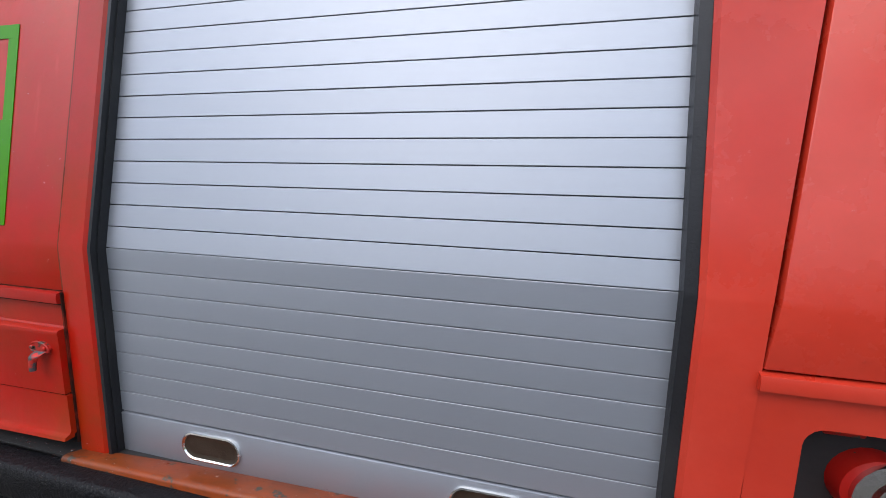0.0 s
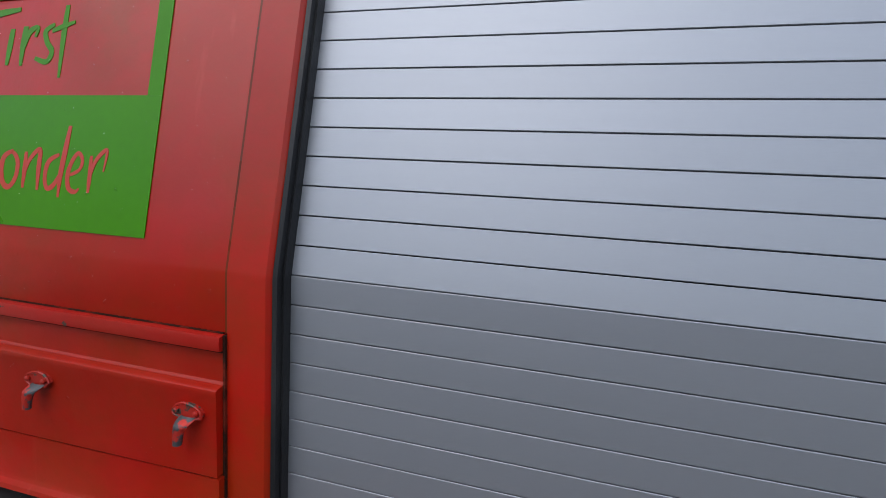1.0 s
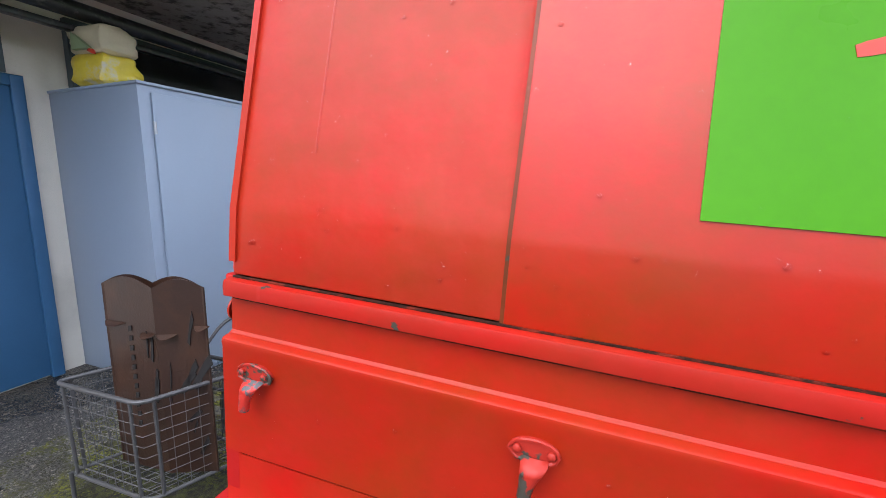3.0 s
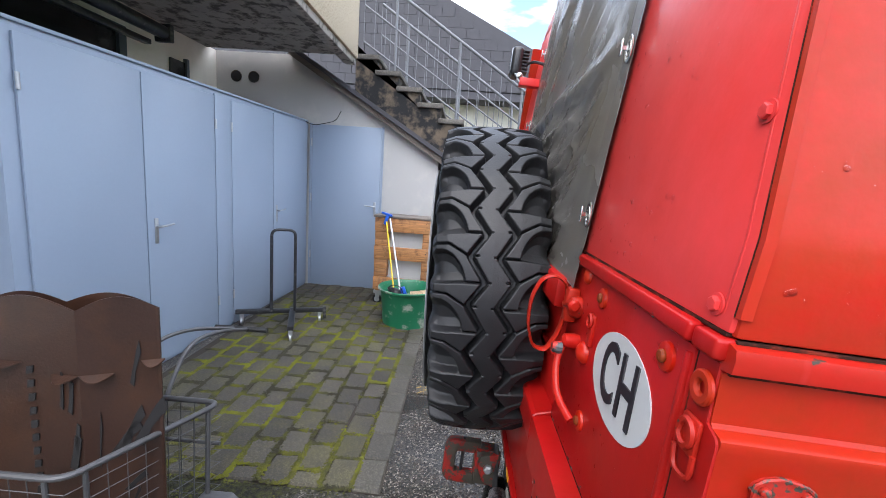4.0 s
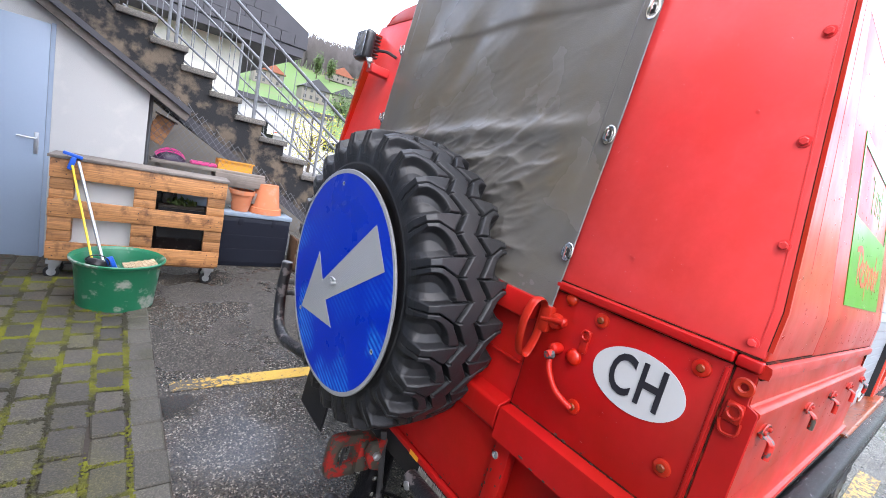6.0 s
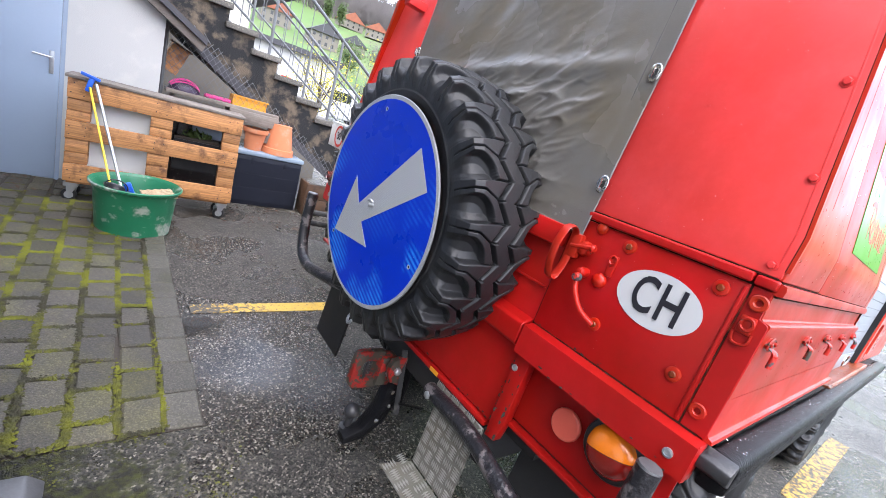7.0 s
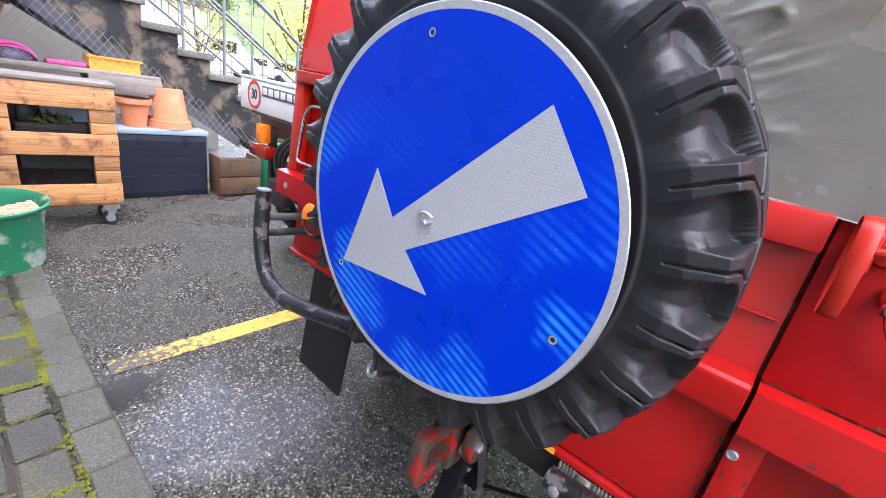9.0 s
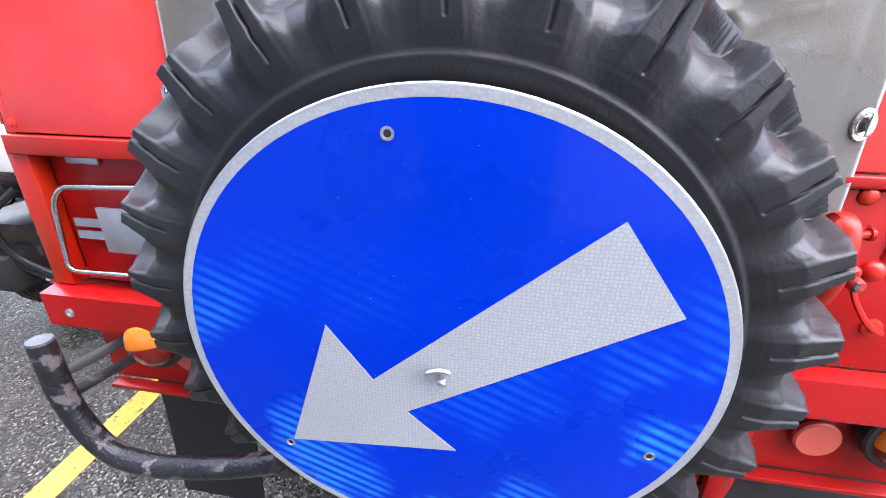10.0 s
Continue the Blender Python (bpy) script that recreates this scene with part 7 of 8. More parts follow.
def foliage(center, spread, n, size, rnd, up=0.3):
    bm = bmesh.new()
    for _ in range(n):
        while True:
            p = Vector((rnd.uniform(-1, 1), rnd.uniform(-1, 1), rnd.uniform(-1, 1)))
            if p.length < 1:
                break
        c = Vector(center) + Vector((p.x * spread[0], p.y * spread[1], p.z * spread[2]))
        a = Vector((rnd.gauss(0, 1), rnd.gauss(0, 1), rnd.gauss(0, 1) + up)).normalized()
        b = a.orthogonal().normalized()
        s = size * rnd.uniform(0.6, 1.4)
        vs = [bm.verts.new(c + q) for q in (a * s, b * s * 0.4, -a * s, -b * s * 0.4)]
        bm.faces.new(vs)
    return bm


part("succulents", foliage((0.86, 0.2, 0.715), (0.13, 0.08, 0.035), 150, 0.026, leafr, 1.2), LEAF, pal)

tubm = bmesh.new()
lathe(tubm, [(0.225, 0.0), (0.235, 0.005), (0.262, 0.30), (0.276, 0.333), (0.268, 0.34), (0.25, 0.30), (0.222, 0.02), (0.001, 0.02)], Matrix(), 48)
tub_ob = solid("mortar_tub", tubm, TUB, "round dark green plastic tub with scuffed sides", "tub", m=pose(-0.66, 3.66, 0))
part("rolled_rim", lathe(bmesh.new(), [(0.2765, 0.334), (0.292, 0.345), (0.294, 0.358), (0.286, 0.364), (0.274, 0.352), (0.268, 0.341), (0.2765, 0.334)], Matrix(), 48, cap=False), TUB, tub_ob)
br = thing("broom", "blue broom with yellow and silver poles in the tub", "broom")
part("pole", tube(bmesh.new(), [(-0.70, 3.66, 0.10), (-0.95, 4.13, 0.96)], 0.011, 10), STEEL, br, "silver aluminium pole")
part("yellow_pole", tube(bmesh.new(), [(-0.76, 3.62, 0.08), (-0.985, 4.12, 0.93)], 0.008, 8), YELLOW, br)
head = bmesh.new()
quad_box(head, -0.060, 0.060, -0.013, 0.013, -0.010, 0.014, 0.006)
quad_box(head, -0.006, 0.030, -0.014, 0.014, -0.110, -0.008, 0.008)
part("head", head, BLUE_PL, br, at=Matrix.Translation((-0.985, 4.13, 1.005)) @ Matrix.Rotation(radians(14), 4, "Y"))
part("lower_head", bevelled(box(-0.024, 0.024, -0.02, 0.02, -0.06, 0.09), 0.010), BLUE_PL, br, at=Matrix.Translation((-0.69, 3.66, 0.27)) @ Matrix.Rotation(radians(-22), 4, "Y"))
fan = bmesh.new()
for q in range(9):
    for w in range(12):
        x0, y0 = 0.03 + q * 0.024, (w - 5.5) * (0.0085 + q * 0.0013)
        quad_box(fan, x0, x0 + 0.022, y0 - 0.0052 - q * 0.0005, y0 + 0.0052 + q * 0.0005, (q + w) % 2 * 0.004, 0.010 + (q + w) % 2 * 0.004)
solid("straw_brush", fan, STRAW, "fan-shaped woven straw brush lying in the tub", "brush", m=pose(-0.665, 3.60, 0.300, 0, -4, 8))
tray = lathe(bmesh.new(), [(0.055, 0.0), (0.075, 0.07), (0.082, 0.075), (0.072, 0.07), (0.05, 0.012), (0.001, 0.01)], Matrix(), 24)
pan = solid("black_pail", tray, BLACK, "small black plastic pail with wire handle in the tub", "pail", m=pose(-0.80, 3.63, 0.250, 0, 14, 0))
part("handle", tube(bmesh.new(), [(0.07 * math.cos(a), 0.0, 0.07 + 0.055 * math.sin(a)) for a in (math.pi * q / 10 for q in range(11))], 0.005, 6), BLACK, pan)

bench = thing("plank_shelf", "weathered grey plank shelf behind the planter", "shelf")
part("plank", bevelled(box(-0.46, 0.60, 4.86, 4.98, 0.985, 1.02), 0.004), GREYWOOD, bench)
part("plank", bevelled(box(-0.46, 0.58, 4.99, 5.12, 0.985, 1.02), 0.004), GREYWOOD, bench)
part("front_plank", bevelled(box(0.10, 0.60, 4.84, 4.862, 0.87, 0.99), 0.004), GREYWOOD, bench)
part("front_plank", bevelled(box(0.10, 0.60, 4.84, 4.862, 0.70, 0.82), 0.004), GREYWOOD, bench)
for lx in (-0.42, 0.08, 0.54):
    part("leg", bevelled(box(lx, lx + 0.05, 4.95, 5.0, 0.0, 0.985), 0.003), GREYWOOD, bench)
helm = bmesh.new()
lathe(helm, [(0.115 * math.cos(a), 0.105 * math.sin(a)) for a in (math.pi / 2 * i / 7 for i in range(7))] + [(0.002, 0.105)], Matrix.Diagonal((1.25, 0.9, 1, 1)), 24)
hel = solid("bicycle_helmet", helm, PURPLE, "dark purple and pink child's bicycle helmet", "helmet", m=pose(-0.30, 5.0, 1.02))
for k in range(-2, 3):
    pts = [(0.135 * math.cos(a), 0.03 * k, 0.112 * math.sin(a) * (1 - 0.06 * k * k)) for a in (math.pi * (0.12 + 0.76 * i / 10) for i in range(11))]
    part("stripe", tube(bmesh.new(), pts, 0.008, 6), PINK, hel)
solid("toy_tray", bevelled(box(-0.10, 0.14, 0, 0.13, 0.0, 0.035), 0.012), PINK, "red plastic toy tray on the shelf", "toy", m=pose(-0.02, 4.93, 1.02))
crate = thing("storage_crate", "orange-yellow plastic crate on the shelf", "crate", pose(0.30, 5.02, 1.02))
for a in ((-0.17, 0.17, -0.1, -0.09, 0, 0.10), (-0.17, 0.17, 0.09, 0.1, 0, 0.10), (-0.17, -0.16, -0.09, 0.09, 0, 0.10), (0.16, 0.17, -0.09, 0.09, 0, 0.10), (-0.16, 0.16, -0.09, 0.09, 0, 0.012), (-0.185, 0.185, -0.115, -0.1, 0.09, 0.105)):
    part("crate_wall" if a[5] > 0.05 and (a[1] - a[0] < 0.05 or a[3] - a[2] < 0.05) else "crate_panel", quad_box(bmesh.new(), *a), CRATE, crate)
bird = thing("nesting_box", "brown wooden nesting box hung at a slant", "birdhouse", pose(-0.40, 5.12, 1.30, 0, 22, 0))
part("body", bevelled(box(-0.08, 0.08, -0.07, 0.07, -0.14, 0.12), 0.004), TIMBER, bird)
part("lid", bevelled(box(-0.10, 0.10, -0.10, 0.08, 0.12, 0.135), 0.003), BROWNWOOD, bird)
part("hook", tube(bmesh.new(), [(0, 0.06, 0.13), (0, 0.10, 0.36)], 0.004, 6), STEEL, bird)
fen = thing("mesh_fence", "diamond wire mesh closing the space under the stairs", "fence", kind="structure")
wires = bmesh.new()
fy = 4.905
for k in range(-34, 60):
    for sgn in (1, -1):
        # wires clipped to the space below the stringer
        pts = []
        for s_ in range(0, 61):
            x = -0.52 + 2.7 * s_ / 60
            z = 0.05 + (x + 0.52) * sgn * 1.25 + k * 0.075
            top = 1.475 - slope * (x + 0.30) + 0.20
            if 0.38 < z < min(1.70, top):
                pts.append((x, fy, z))
        if len(pts) > 1:
            tube(wires, [pts[0], pts[-1]], 0.0021, 4)
part("wire_mesh", wires, ZINC_WHITE, fen)
for px_ in (-0.50,):
    part("fence_post", tube(bmesh.new(), [(px_, fy, 0), (px_, fy, 1.62 - max(0, px_ + 0.3) * slope)], 0.018, 10), WIRE, fen)
solid("wall_under_stairs", along_y(bmesh.new(), [(-1.6, 0), (1.9, 0), (1.9, 0.35), (-0.02, 1.50), (-0.5, 1.75), (-1.6, 1.75)], 6.9, 7.05), VILLAGE, "pale grey wall beyond the stairs", "wall", kind="structure")

sbox = thing("storage_box", "anthracite plastic garden box with grey-blue lid", "storage box", pose(0.16, 4.72, 0, 0, 0, 1))
part("body", bevelled(box(0.012, 0.758, 0.012, 0.46, 0.0, 0.555), 0.012), BOX, sbox)
part("lid", bevelled(box(0.0, 0.77, 0.0, 0.475, 0.557, 0.605), 0.010), BOXLID, sbox)
for z0, z1 in ((0.05, 0.20), (0.205, 0.355), (0.36, 0.51)):
    part("moulded_panel", bevelled(box(0.03, 0.74, 0.0105, 0.014, z0, z1), 0.001, 1), BOX, sbox)
for x0 in (0.20, 0.55):
    part("clasp", bevelled(box(x0, x0 + 0.05, 0.007, 0.013, 0.47, 0.553), 0.002), BOX, sbox)


def flower_pot(x, y, z, r0, r1, h, inverted, label):
    prof = [(r0, 0), (r0 + (r1 - r0) * 0.8, h * 0.8), (r1 * 1.06, h * 0.81), (r1 * 1.09, h), (r1 * 0.98, h), (r1 * 0.9, h * 0.8), (r0 * 0.9, 0.03), (0.001, 0.03)]
    bm = lathe(bmesh.new(), prof, Matrix(), 32)
    m = pose(x, y, z) if not inverted else pose(x, y, z + h, 180, 0, 0)
    solid("flower_pot", bm, TERRACOTTA, label, "flower pot", group="terracotta pots", m=m)


flower_pot(0.385, 4.87, 0.607, 0.085, 0.125, 0.23, 0, "weathered terracotta flower pot on the storage box")
flower_pot(0.655, 4.90, 0.607, 0.115, 0.165, 0.33, 1, "large upturned terracotta pot on the storage box")
pb = thing("plank_planter", "low brown wooden planter beside the storage box", "planter", pose(0.98, 4.62, 0))
for z0 in (0.02, 0.20):
    part("plank", bevelled(box(0, 0.40, 0.0, 0.025, z0, z0 + 0.17), 0.004), BROWNWOOD, pb)
for x0 in (0.0, 0.37):
    part("side_plank", bevelled(box(x0, x0 + 0.03, 0.027, 0.26, 0.0, 0.38), 0.004), BROWNWOOD, pb)
part("soil", box(0.032, 0.368, 0.027, 0.26, 0.0, 0.33), SOIL, pb)
bin_ = lathe(bmesh.new(), [(0.17, 0), (0.2, 0.45), (0.215, 0.47), (0.215, 0.52), (0.19, 0.53), (0.18, 0.45), (0.01, 0.4)], Matrix(), 24)
solid("green_bin", bin_, TUB, "dark green plastic bin beside the trailer", "bin", m=pose(1.66, 4.86, 0))

# ---- implement carrier parked in the next bay ----
tr = thing("implement_carrier", "small municipal carrier with pale tail board and speed plate", "vehicle", pose(0.63, 3.44, 0, 0, 0, -90))
part("tail_board", bevelled(box(0.0, 1.02, 0.0, 0.045, 1.0, 1.19), 0.006), BOARD, tr)
part("tail_board_top", bevelled(box(0.0, 1.02, -0.004, 0.05, 1.19, 1.205), 0.003), BOARD, tr)
part("side_board", bevelled(box(0.0, 0.04, 0.05, 1.9, 1.0, 1.19), 0.006), BOARD, tr)
part("side_board", bevelled(box(0.98, 1.02, 0.05, 1.9, 1.0, 1.19), 0.006), BOARD, tr)
part("bed", box(0.045, 0.975, 0.05, 1.9, 0.97, 1.0), GREYWOOD, tr)
part("frame", bevelled(box(0.12, 0.9, 0.08, 1.9, 0.86, 0.965), 0.01), BLACK, tr)
plate = part("speed_plate", lathe(bmesh.new(), [(0.088, 0.0), (0.088, 0.003), (0.001, 0.003)], Matrix.Translation((0.20, 0.0, 1.100)) @ AXIS_Y, 40), WHITE, tr, "white speed plate with red ring and 30")
part("red_ring", lathe(bmesh.new(), [(0.087, 0.003), (0.087, 0.0045), (0.068, 0.0045), (0.068, 0.003)], Matrix.Translation((0.20, 0.0, 1.100)) @ AXIS_Y, 40, cap=False), TEXT_RED, plate)
lettering("number", "30", 0.085, Matrix.Translation((0.20, -0.0042, 1.100)) @ Matrix.Rotation(radians(90), 4, "X"), INK, plate, "black number 30", wide=0.85, weight=0.002)
mp_ = part("maker_plate", bevelled(box(0.30, 0.75, -0.005, 0.0, 1.105, 1.165), 0.002), FRAME_GREY, tr, "dark plate with a row of pale bars")
for i in range(6):
    part("pale_bar", bevelled(box(0.315 + i * 0.072, 0.315 + i * 0.072 + 0.05, -0.008, -0.004, 1.115, 1.155), 0.0015), BOARD, mp_)
tl = part("tail_lamp", bevelled(box(0.17, 0.40, -0.02, 0.06, 0.72, 0.80), 0.010), RED_LENS, tr, "red tail lamp with amber lens above")
part("amber_lens", bevelled(box(0.22, 0.31, 0.0, 0.06, 0.81, 0.93), 0.010), ORANGE, tl)
part("orange_guard", bevelled(box(0.40, 0.66, 0.10, 0.16, 0.86, 0.93), 0.010), ORANGE, tr)
part("lamp_bracket", bevelled(box(0.27, 0.32, 0.06, 0.10, 0.55, 0.90), 0.004), BLACK, tr)
for k in range(3):
    pts = rounded([(0.62 + k * 0.05, 0.05, 0.92), (0.47 + k * 0.05, 0.0, 0.80), (0.47 + k * 0.05, 0.02, 0.62), (0.66 + k * 0.04, 0.06, 0.50)], 0.12, 6)
    part("hose", tube(bmesh.new(), pts, 0.015, 8), RUBBER if k else BLACK, tr)
    part("hose_fitting", tube(bmesh.new(), [pts[-1], pts[-1] + (pts[-1] - pts[-2]).normalized() * 0.05], 0.019, 8), CHROME, tr)
part("rear_axle", bevelled(box(0.22, 0.85, 0.12, 0.5, 0.42, 0.72), 0.03), BLACK, tr)
part("coupling", bevelled(box(0.42, 0.58, -0.02, 0.14, 0.45, 0.62), 0.02), DARK, tr)
for wx_ in (0.14, 0.92):
    w = part("wheel", PLAIN_TYRE, RUBBER, tr, at=Matrix.Translation((wx_, 0.62, 0.398)))
    part("wheel_disc", lathe(bmesh.new(), [(0.222, 0.02), (0.19, 0.06), (0.07, 0.04), (0.01, 0.045)], Matrix.Translation((-0.03, 0, 0)) @ AXIS_X, 32), ORANGE, w)

# ---- wire cart with the steel fire bowl, and the roller stand ----
cart = thing("wire_cart", "grey galvanised wire-mesh hand cart", "cart", pose(-1.197, 0.645, 0))
CH_, CB = 0.56, 0.14
rim_pts = [(-0.500, -0.002, CH_), (0, 0, CH_), (0.182, 0.425, CH_), (-0.318, 0.423, CH_)]
mid_ = Vector((-0.16, 0.21, 0))


def low_pt(p, z=CB):
    p = Vector((p[0], p[1], 0))
    q = mid_ + (p - mid_) * (0.97 + 0.03 * (z - CB) / (CH_ - CB))
    return Vector((q.x, q.y, z))


loop_ = []
for i in range(4):
    a, b, c = Vector(rim_pts[i - 1]), Vector(rim_pts[i]), Vector(rim_pts[(i + 1) % 4])
    p, q = b + (a - b).normalized() * 0.05, b + (c - b).normalized() * 0.05
    loop_ += [p * (1 - k) ** 2 + b * 2 * k * (1 - k) + q * k * k for k in (0, 0.2, 0.4, 0.6, 0.8, 1)]
part("rim", tube(bmesh.new(), loop_, 0.0095, 10, closed=True), WIRE, cart)
part("base_frame", tube(bmesh.new(), [low_pt(p) for p in loop_], 0.0085, 8, closed=True), WIRE, cart)
for i in range(4):
    for q in (loop_[i * 6], loop_[i * 6 + 5]):
        part("corner_post", tube(bmesh.new(), [q, low_pt(q)], 0.0075, 8), WIRE, cart)
grid_ = bmesh.new()
for a, b in zip(rim_pts, rim_pts[1:] + rim_pts[:1]):
    a, b = Vector(a), Vector(b)
    cells = round((b - a).length / 0.05)
    for i in range(1, cells):
        t_ = a.lerp(b, i / cells)
        tube(grid_, [t_, low_pt(t_)], 0.0016, 4)
    for j in range(1, 9):
        k = CB + (CH_ - CB) * j / 9
        tube(grid_, [low_pt(a, k), low_pt(b, k)], 0.0016, 4)
for i in range(1, 10):
    a, b, c, d = [low_pt(p) for p in (rim_pts[0], rim_pts[1], rim_pts[3], rim_pts[2])]
    tube(grid_, [a.lerp(b, i / 10), c.lerp(d, i / 10)], 0.0016, 4)
    tube(grid_, [a.lerp(c, i / 10), b.lerp(d, i / 10)], 0.0016, 4)
tagged(part("wire_mesh", grid_, WIRE, cart), kind="stuff")
for pts in ([(-0.24, 0.415, 0.18), (-0.23, 0.435, 0.52), (-0.21, 0.62, 0.685), (-0.17, 0.80, 0.675), (-0.125, 1.078, 0.58)],
            [(-0.06, 0.415, 0.18), (-0.05, 0.435, 0.52), (-0.07, 0.63, 0.685), (-0.06, 0.82, 0.665), (-0.06, 1.081, 0.58)]):
    hdl = part("handle_bar", tube(bmesh.new(), rounded(pts, 0.14, 8), 0.0085, 10), WIRE, cart)
part("grip", tube(bmesh.new(), [(-0.223, 1.073, 0.58), (0.040, 1.086, 0.58)], 0.0135, 12), RUBBER, cart, "black rubber T-grip")
part("cross_stay", tube(bmesh.new(), [(-0.312, 0.42, 0.40), (0.176, 0.422, 0.40)], 0.007, 8), WIRE, cart)
for q in (rim_pts[0], rim_pts[1], rim_pts[2], rim_pts[3]):
    f = low_pt(q, CB)
    lg = part("leg", tube(bmesh.new(), [f, (f.x, f.y, 0.06 if q[1] > 0.2 else 0.0)], 0.009, 8), WIRE, cart)
    if q[1] > 0.2:
        part("wheel", lathe(bmesh.new(), [(0.05, -0.014), (0.058, -0.010), (0.058, 0.010), (0.05, 0.014)], Matrix.Translation((f.x, f.y, 0.058)) @ AXIS_X, 20), RUBBER, lg)
part("mudguard", bevelled(prism(bmesh.new(), [(0.11, 0.28, 0.20), (0.14, 0.28, 0.235), (0.24, 0.28, 0.235), (0.28, 0.28, 0.20)], (0, 0.11, 0)), 0.006), WIRE, cart)

bowl = thing("steel_sculpture", "folded rust-brown steel fire bowl with cut-outs standing in the cart", "fire bowl", pose(-1.31, 0.825, 0.148))
corners_ = [Vector((-0.237, -0.046, 0.822)), Vector((0.040, -0.035, 0.822)), Vector((0.225, 0.050, 0.822)), Vector((-0.052, 0.039, 0.822))]


def screen(a, b):
    """One panel of the bowl: tapered, its top edge a shallow arch."""
    a0, b0 = Vector((a.x, a.y, 0)), Vector((b.x, b.y, 0))
    n = 14
    nrm = (b - a).cross(a0 - a).normalized() * 0.004
    top = [a.lerp(b, i / n) + Vector((0, 0, 0.038 * math.sin(math.pi * i / n))) for i in range(n + 1)]
    return prism(bmesh.new(), [a0] + top + [b0], nrm)


def on_panel(a, b, u, v, out=0.0045):
    p = a.lerp(b, u)
    nrm = Vector(((b - a).y, -(b - a).x, 0)).normalized()
    return Vector((p.x, p.y, 0.822 * v)) + nrm * out


panels = [part("screen_panel", screen(corners_[i], corners_[(i + 1) % 4]), CORTEN, bowl) for i in range(4)]
fin = lambda a, b, u0, u1, v: prism(bmesh.new(), [on_panel(a, b, u0 + (u1 - u0) * i / 8, v, 0.002) for i in range(9)]
                                    + [on_panel(a, b, u1 + (u0 - u1) * i / 8, v - 0.015 * math.sin(math.pi * i / 8), 0.004 + 0.03 * math.sin(math.pi * i / 8)) for i in range(9)], (0, 0, 0.004))
LF, FR = (corners_[0], corners_[1]), (corners_[1], corners_[2])
part("fin", fin(*LF, 0.0, 0.42, 0.80), CORTEN, panels[0])
part("fin", fin(*LF, 0.72, 1.0, 0.76), CORTEN, panels[0])
part("fin", fin(*FR, 0.0, 0.42, 0.76), CORTEN, panels[1])
part("fin", fin(*FR, 0.75, 1.05, 0.80), CORTEN, panels[1])


def cut_out_shade(pn, ab, pts, grow=1.0):
    """A dark plate on a panel: the shade of an opening put into the colour."""
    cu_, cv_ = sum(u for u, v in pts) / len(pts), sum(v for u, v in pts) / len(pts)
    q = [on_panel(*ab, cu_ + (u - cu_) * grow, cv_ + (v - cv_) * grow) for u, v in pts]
    part("cut_out_shade", prism(bmesh.new(), q, (on_panel(*ab, 0.5, 0.5, 0.0) - on_panel(*ab, 0.5, 0.5, 0.0035))), DARK, panels[pn])


cr = random.Random(8)
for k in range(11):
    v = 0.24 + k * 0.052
    cut_out_shade(0, LF, [(0.46, v), (0.53, v + 0.008), (0.54, v + 0.034), (0.47, v + 0.03)])
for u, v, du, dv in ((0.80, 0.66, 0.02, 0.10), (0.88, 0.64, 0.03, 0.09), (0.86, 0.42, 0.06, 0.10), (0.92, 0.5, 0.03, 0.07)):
    cut_out_shade(0, LF, [(u, v), (u + du * 0.6, v + dv * 0.5), (u + du, v + dv), (u + du * 1.9, v + dv * 0.9), (u + du * 1.4, v + dv * 0.3), (u + du, v - 0.01)], 1.3)
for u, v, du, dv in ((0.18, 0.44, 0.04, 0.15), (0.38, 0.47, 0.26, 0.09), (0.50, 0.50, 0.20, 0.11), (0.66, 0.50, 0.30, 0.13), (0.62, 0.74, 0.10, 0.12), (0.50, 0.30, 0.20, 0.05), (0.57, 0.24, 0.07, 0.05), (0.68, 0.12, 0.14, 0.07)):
    cut_out_shade(1, FR, [(u, v), (u + du * 0.7, v + dv * 0.75), (u + du, v + dv), (u + du * 1.15, v + dv * 0.7), (u + du * 0.6, v + dv * 0.3), (u + du * 0.35, v - dv * 0.1)], 1.35)

st = thing("roller_stand", "black tubular stand on small castors", "stand", pose(-1.66, 3.36, 0, 0, 0, 20))
hoop = rounded([(-0.20, 0.0, 0.13), (-0.20, 0.04, 0.87), (0.0, 0.04, 0.87), (0.0, 0.0, 0.13)], 0.06, 6)
part("hoop", tube(bmesh.new(), hoop, 0.0135, 10), BLACK, st)
part("cross_bar", bevelled(box(-0.50, 0.27, 0.027, 0.067, 0.10, 0.14), 0.005), BLACK, st)
part("foot_bar", bevelled(box(-0.045, 0.005, -0.43, 0.10, 0.095, 0.135), 0.005), BLACK, st)
part("clamp", bevelled(box(0.25, 0.28, 0.02, 0.075, 0.04, 0.15), 0.006), BLACK, st)
for cx, cy in ((-0.02, -0.42), (-0.45, 0.047), (0.22, 0.047)):
    w = part("castor", lathe(bmesh.new(), [(0.028, -0.011), (0.034, -0.008), (0.034, 0.008), (0.028, 0.011)], Matrix.Translation((cx, cy, 0.034)) @ AXIS_X, 16), STEEL, st)
    part("fork", box(cx - 0.016, cx + 0.016, cy - 0.012, cy + 0.012, 0.05, 0.10), STEEL, w)

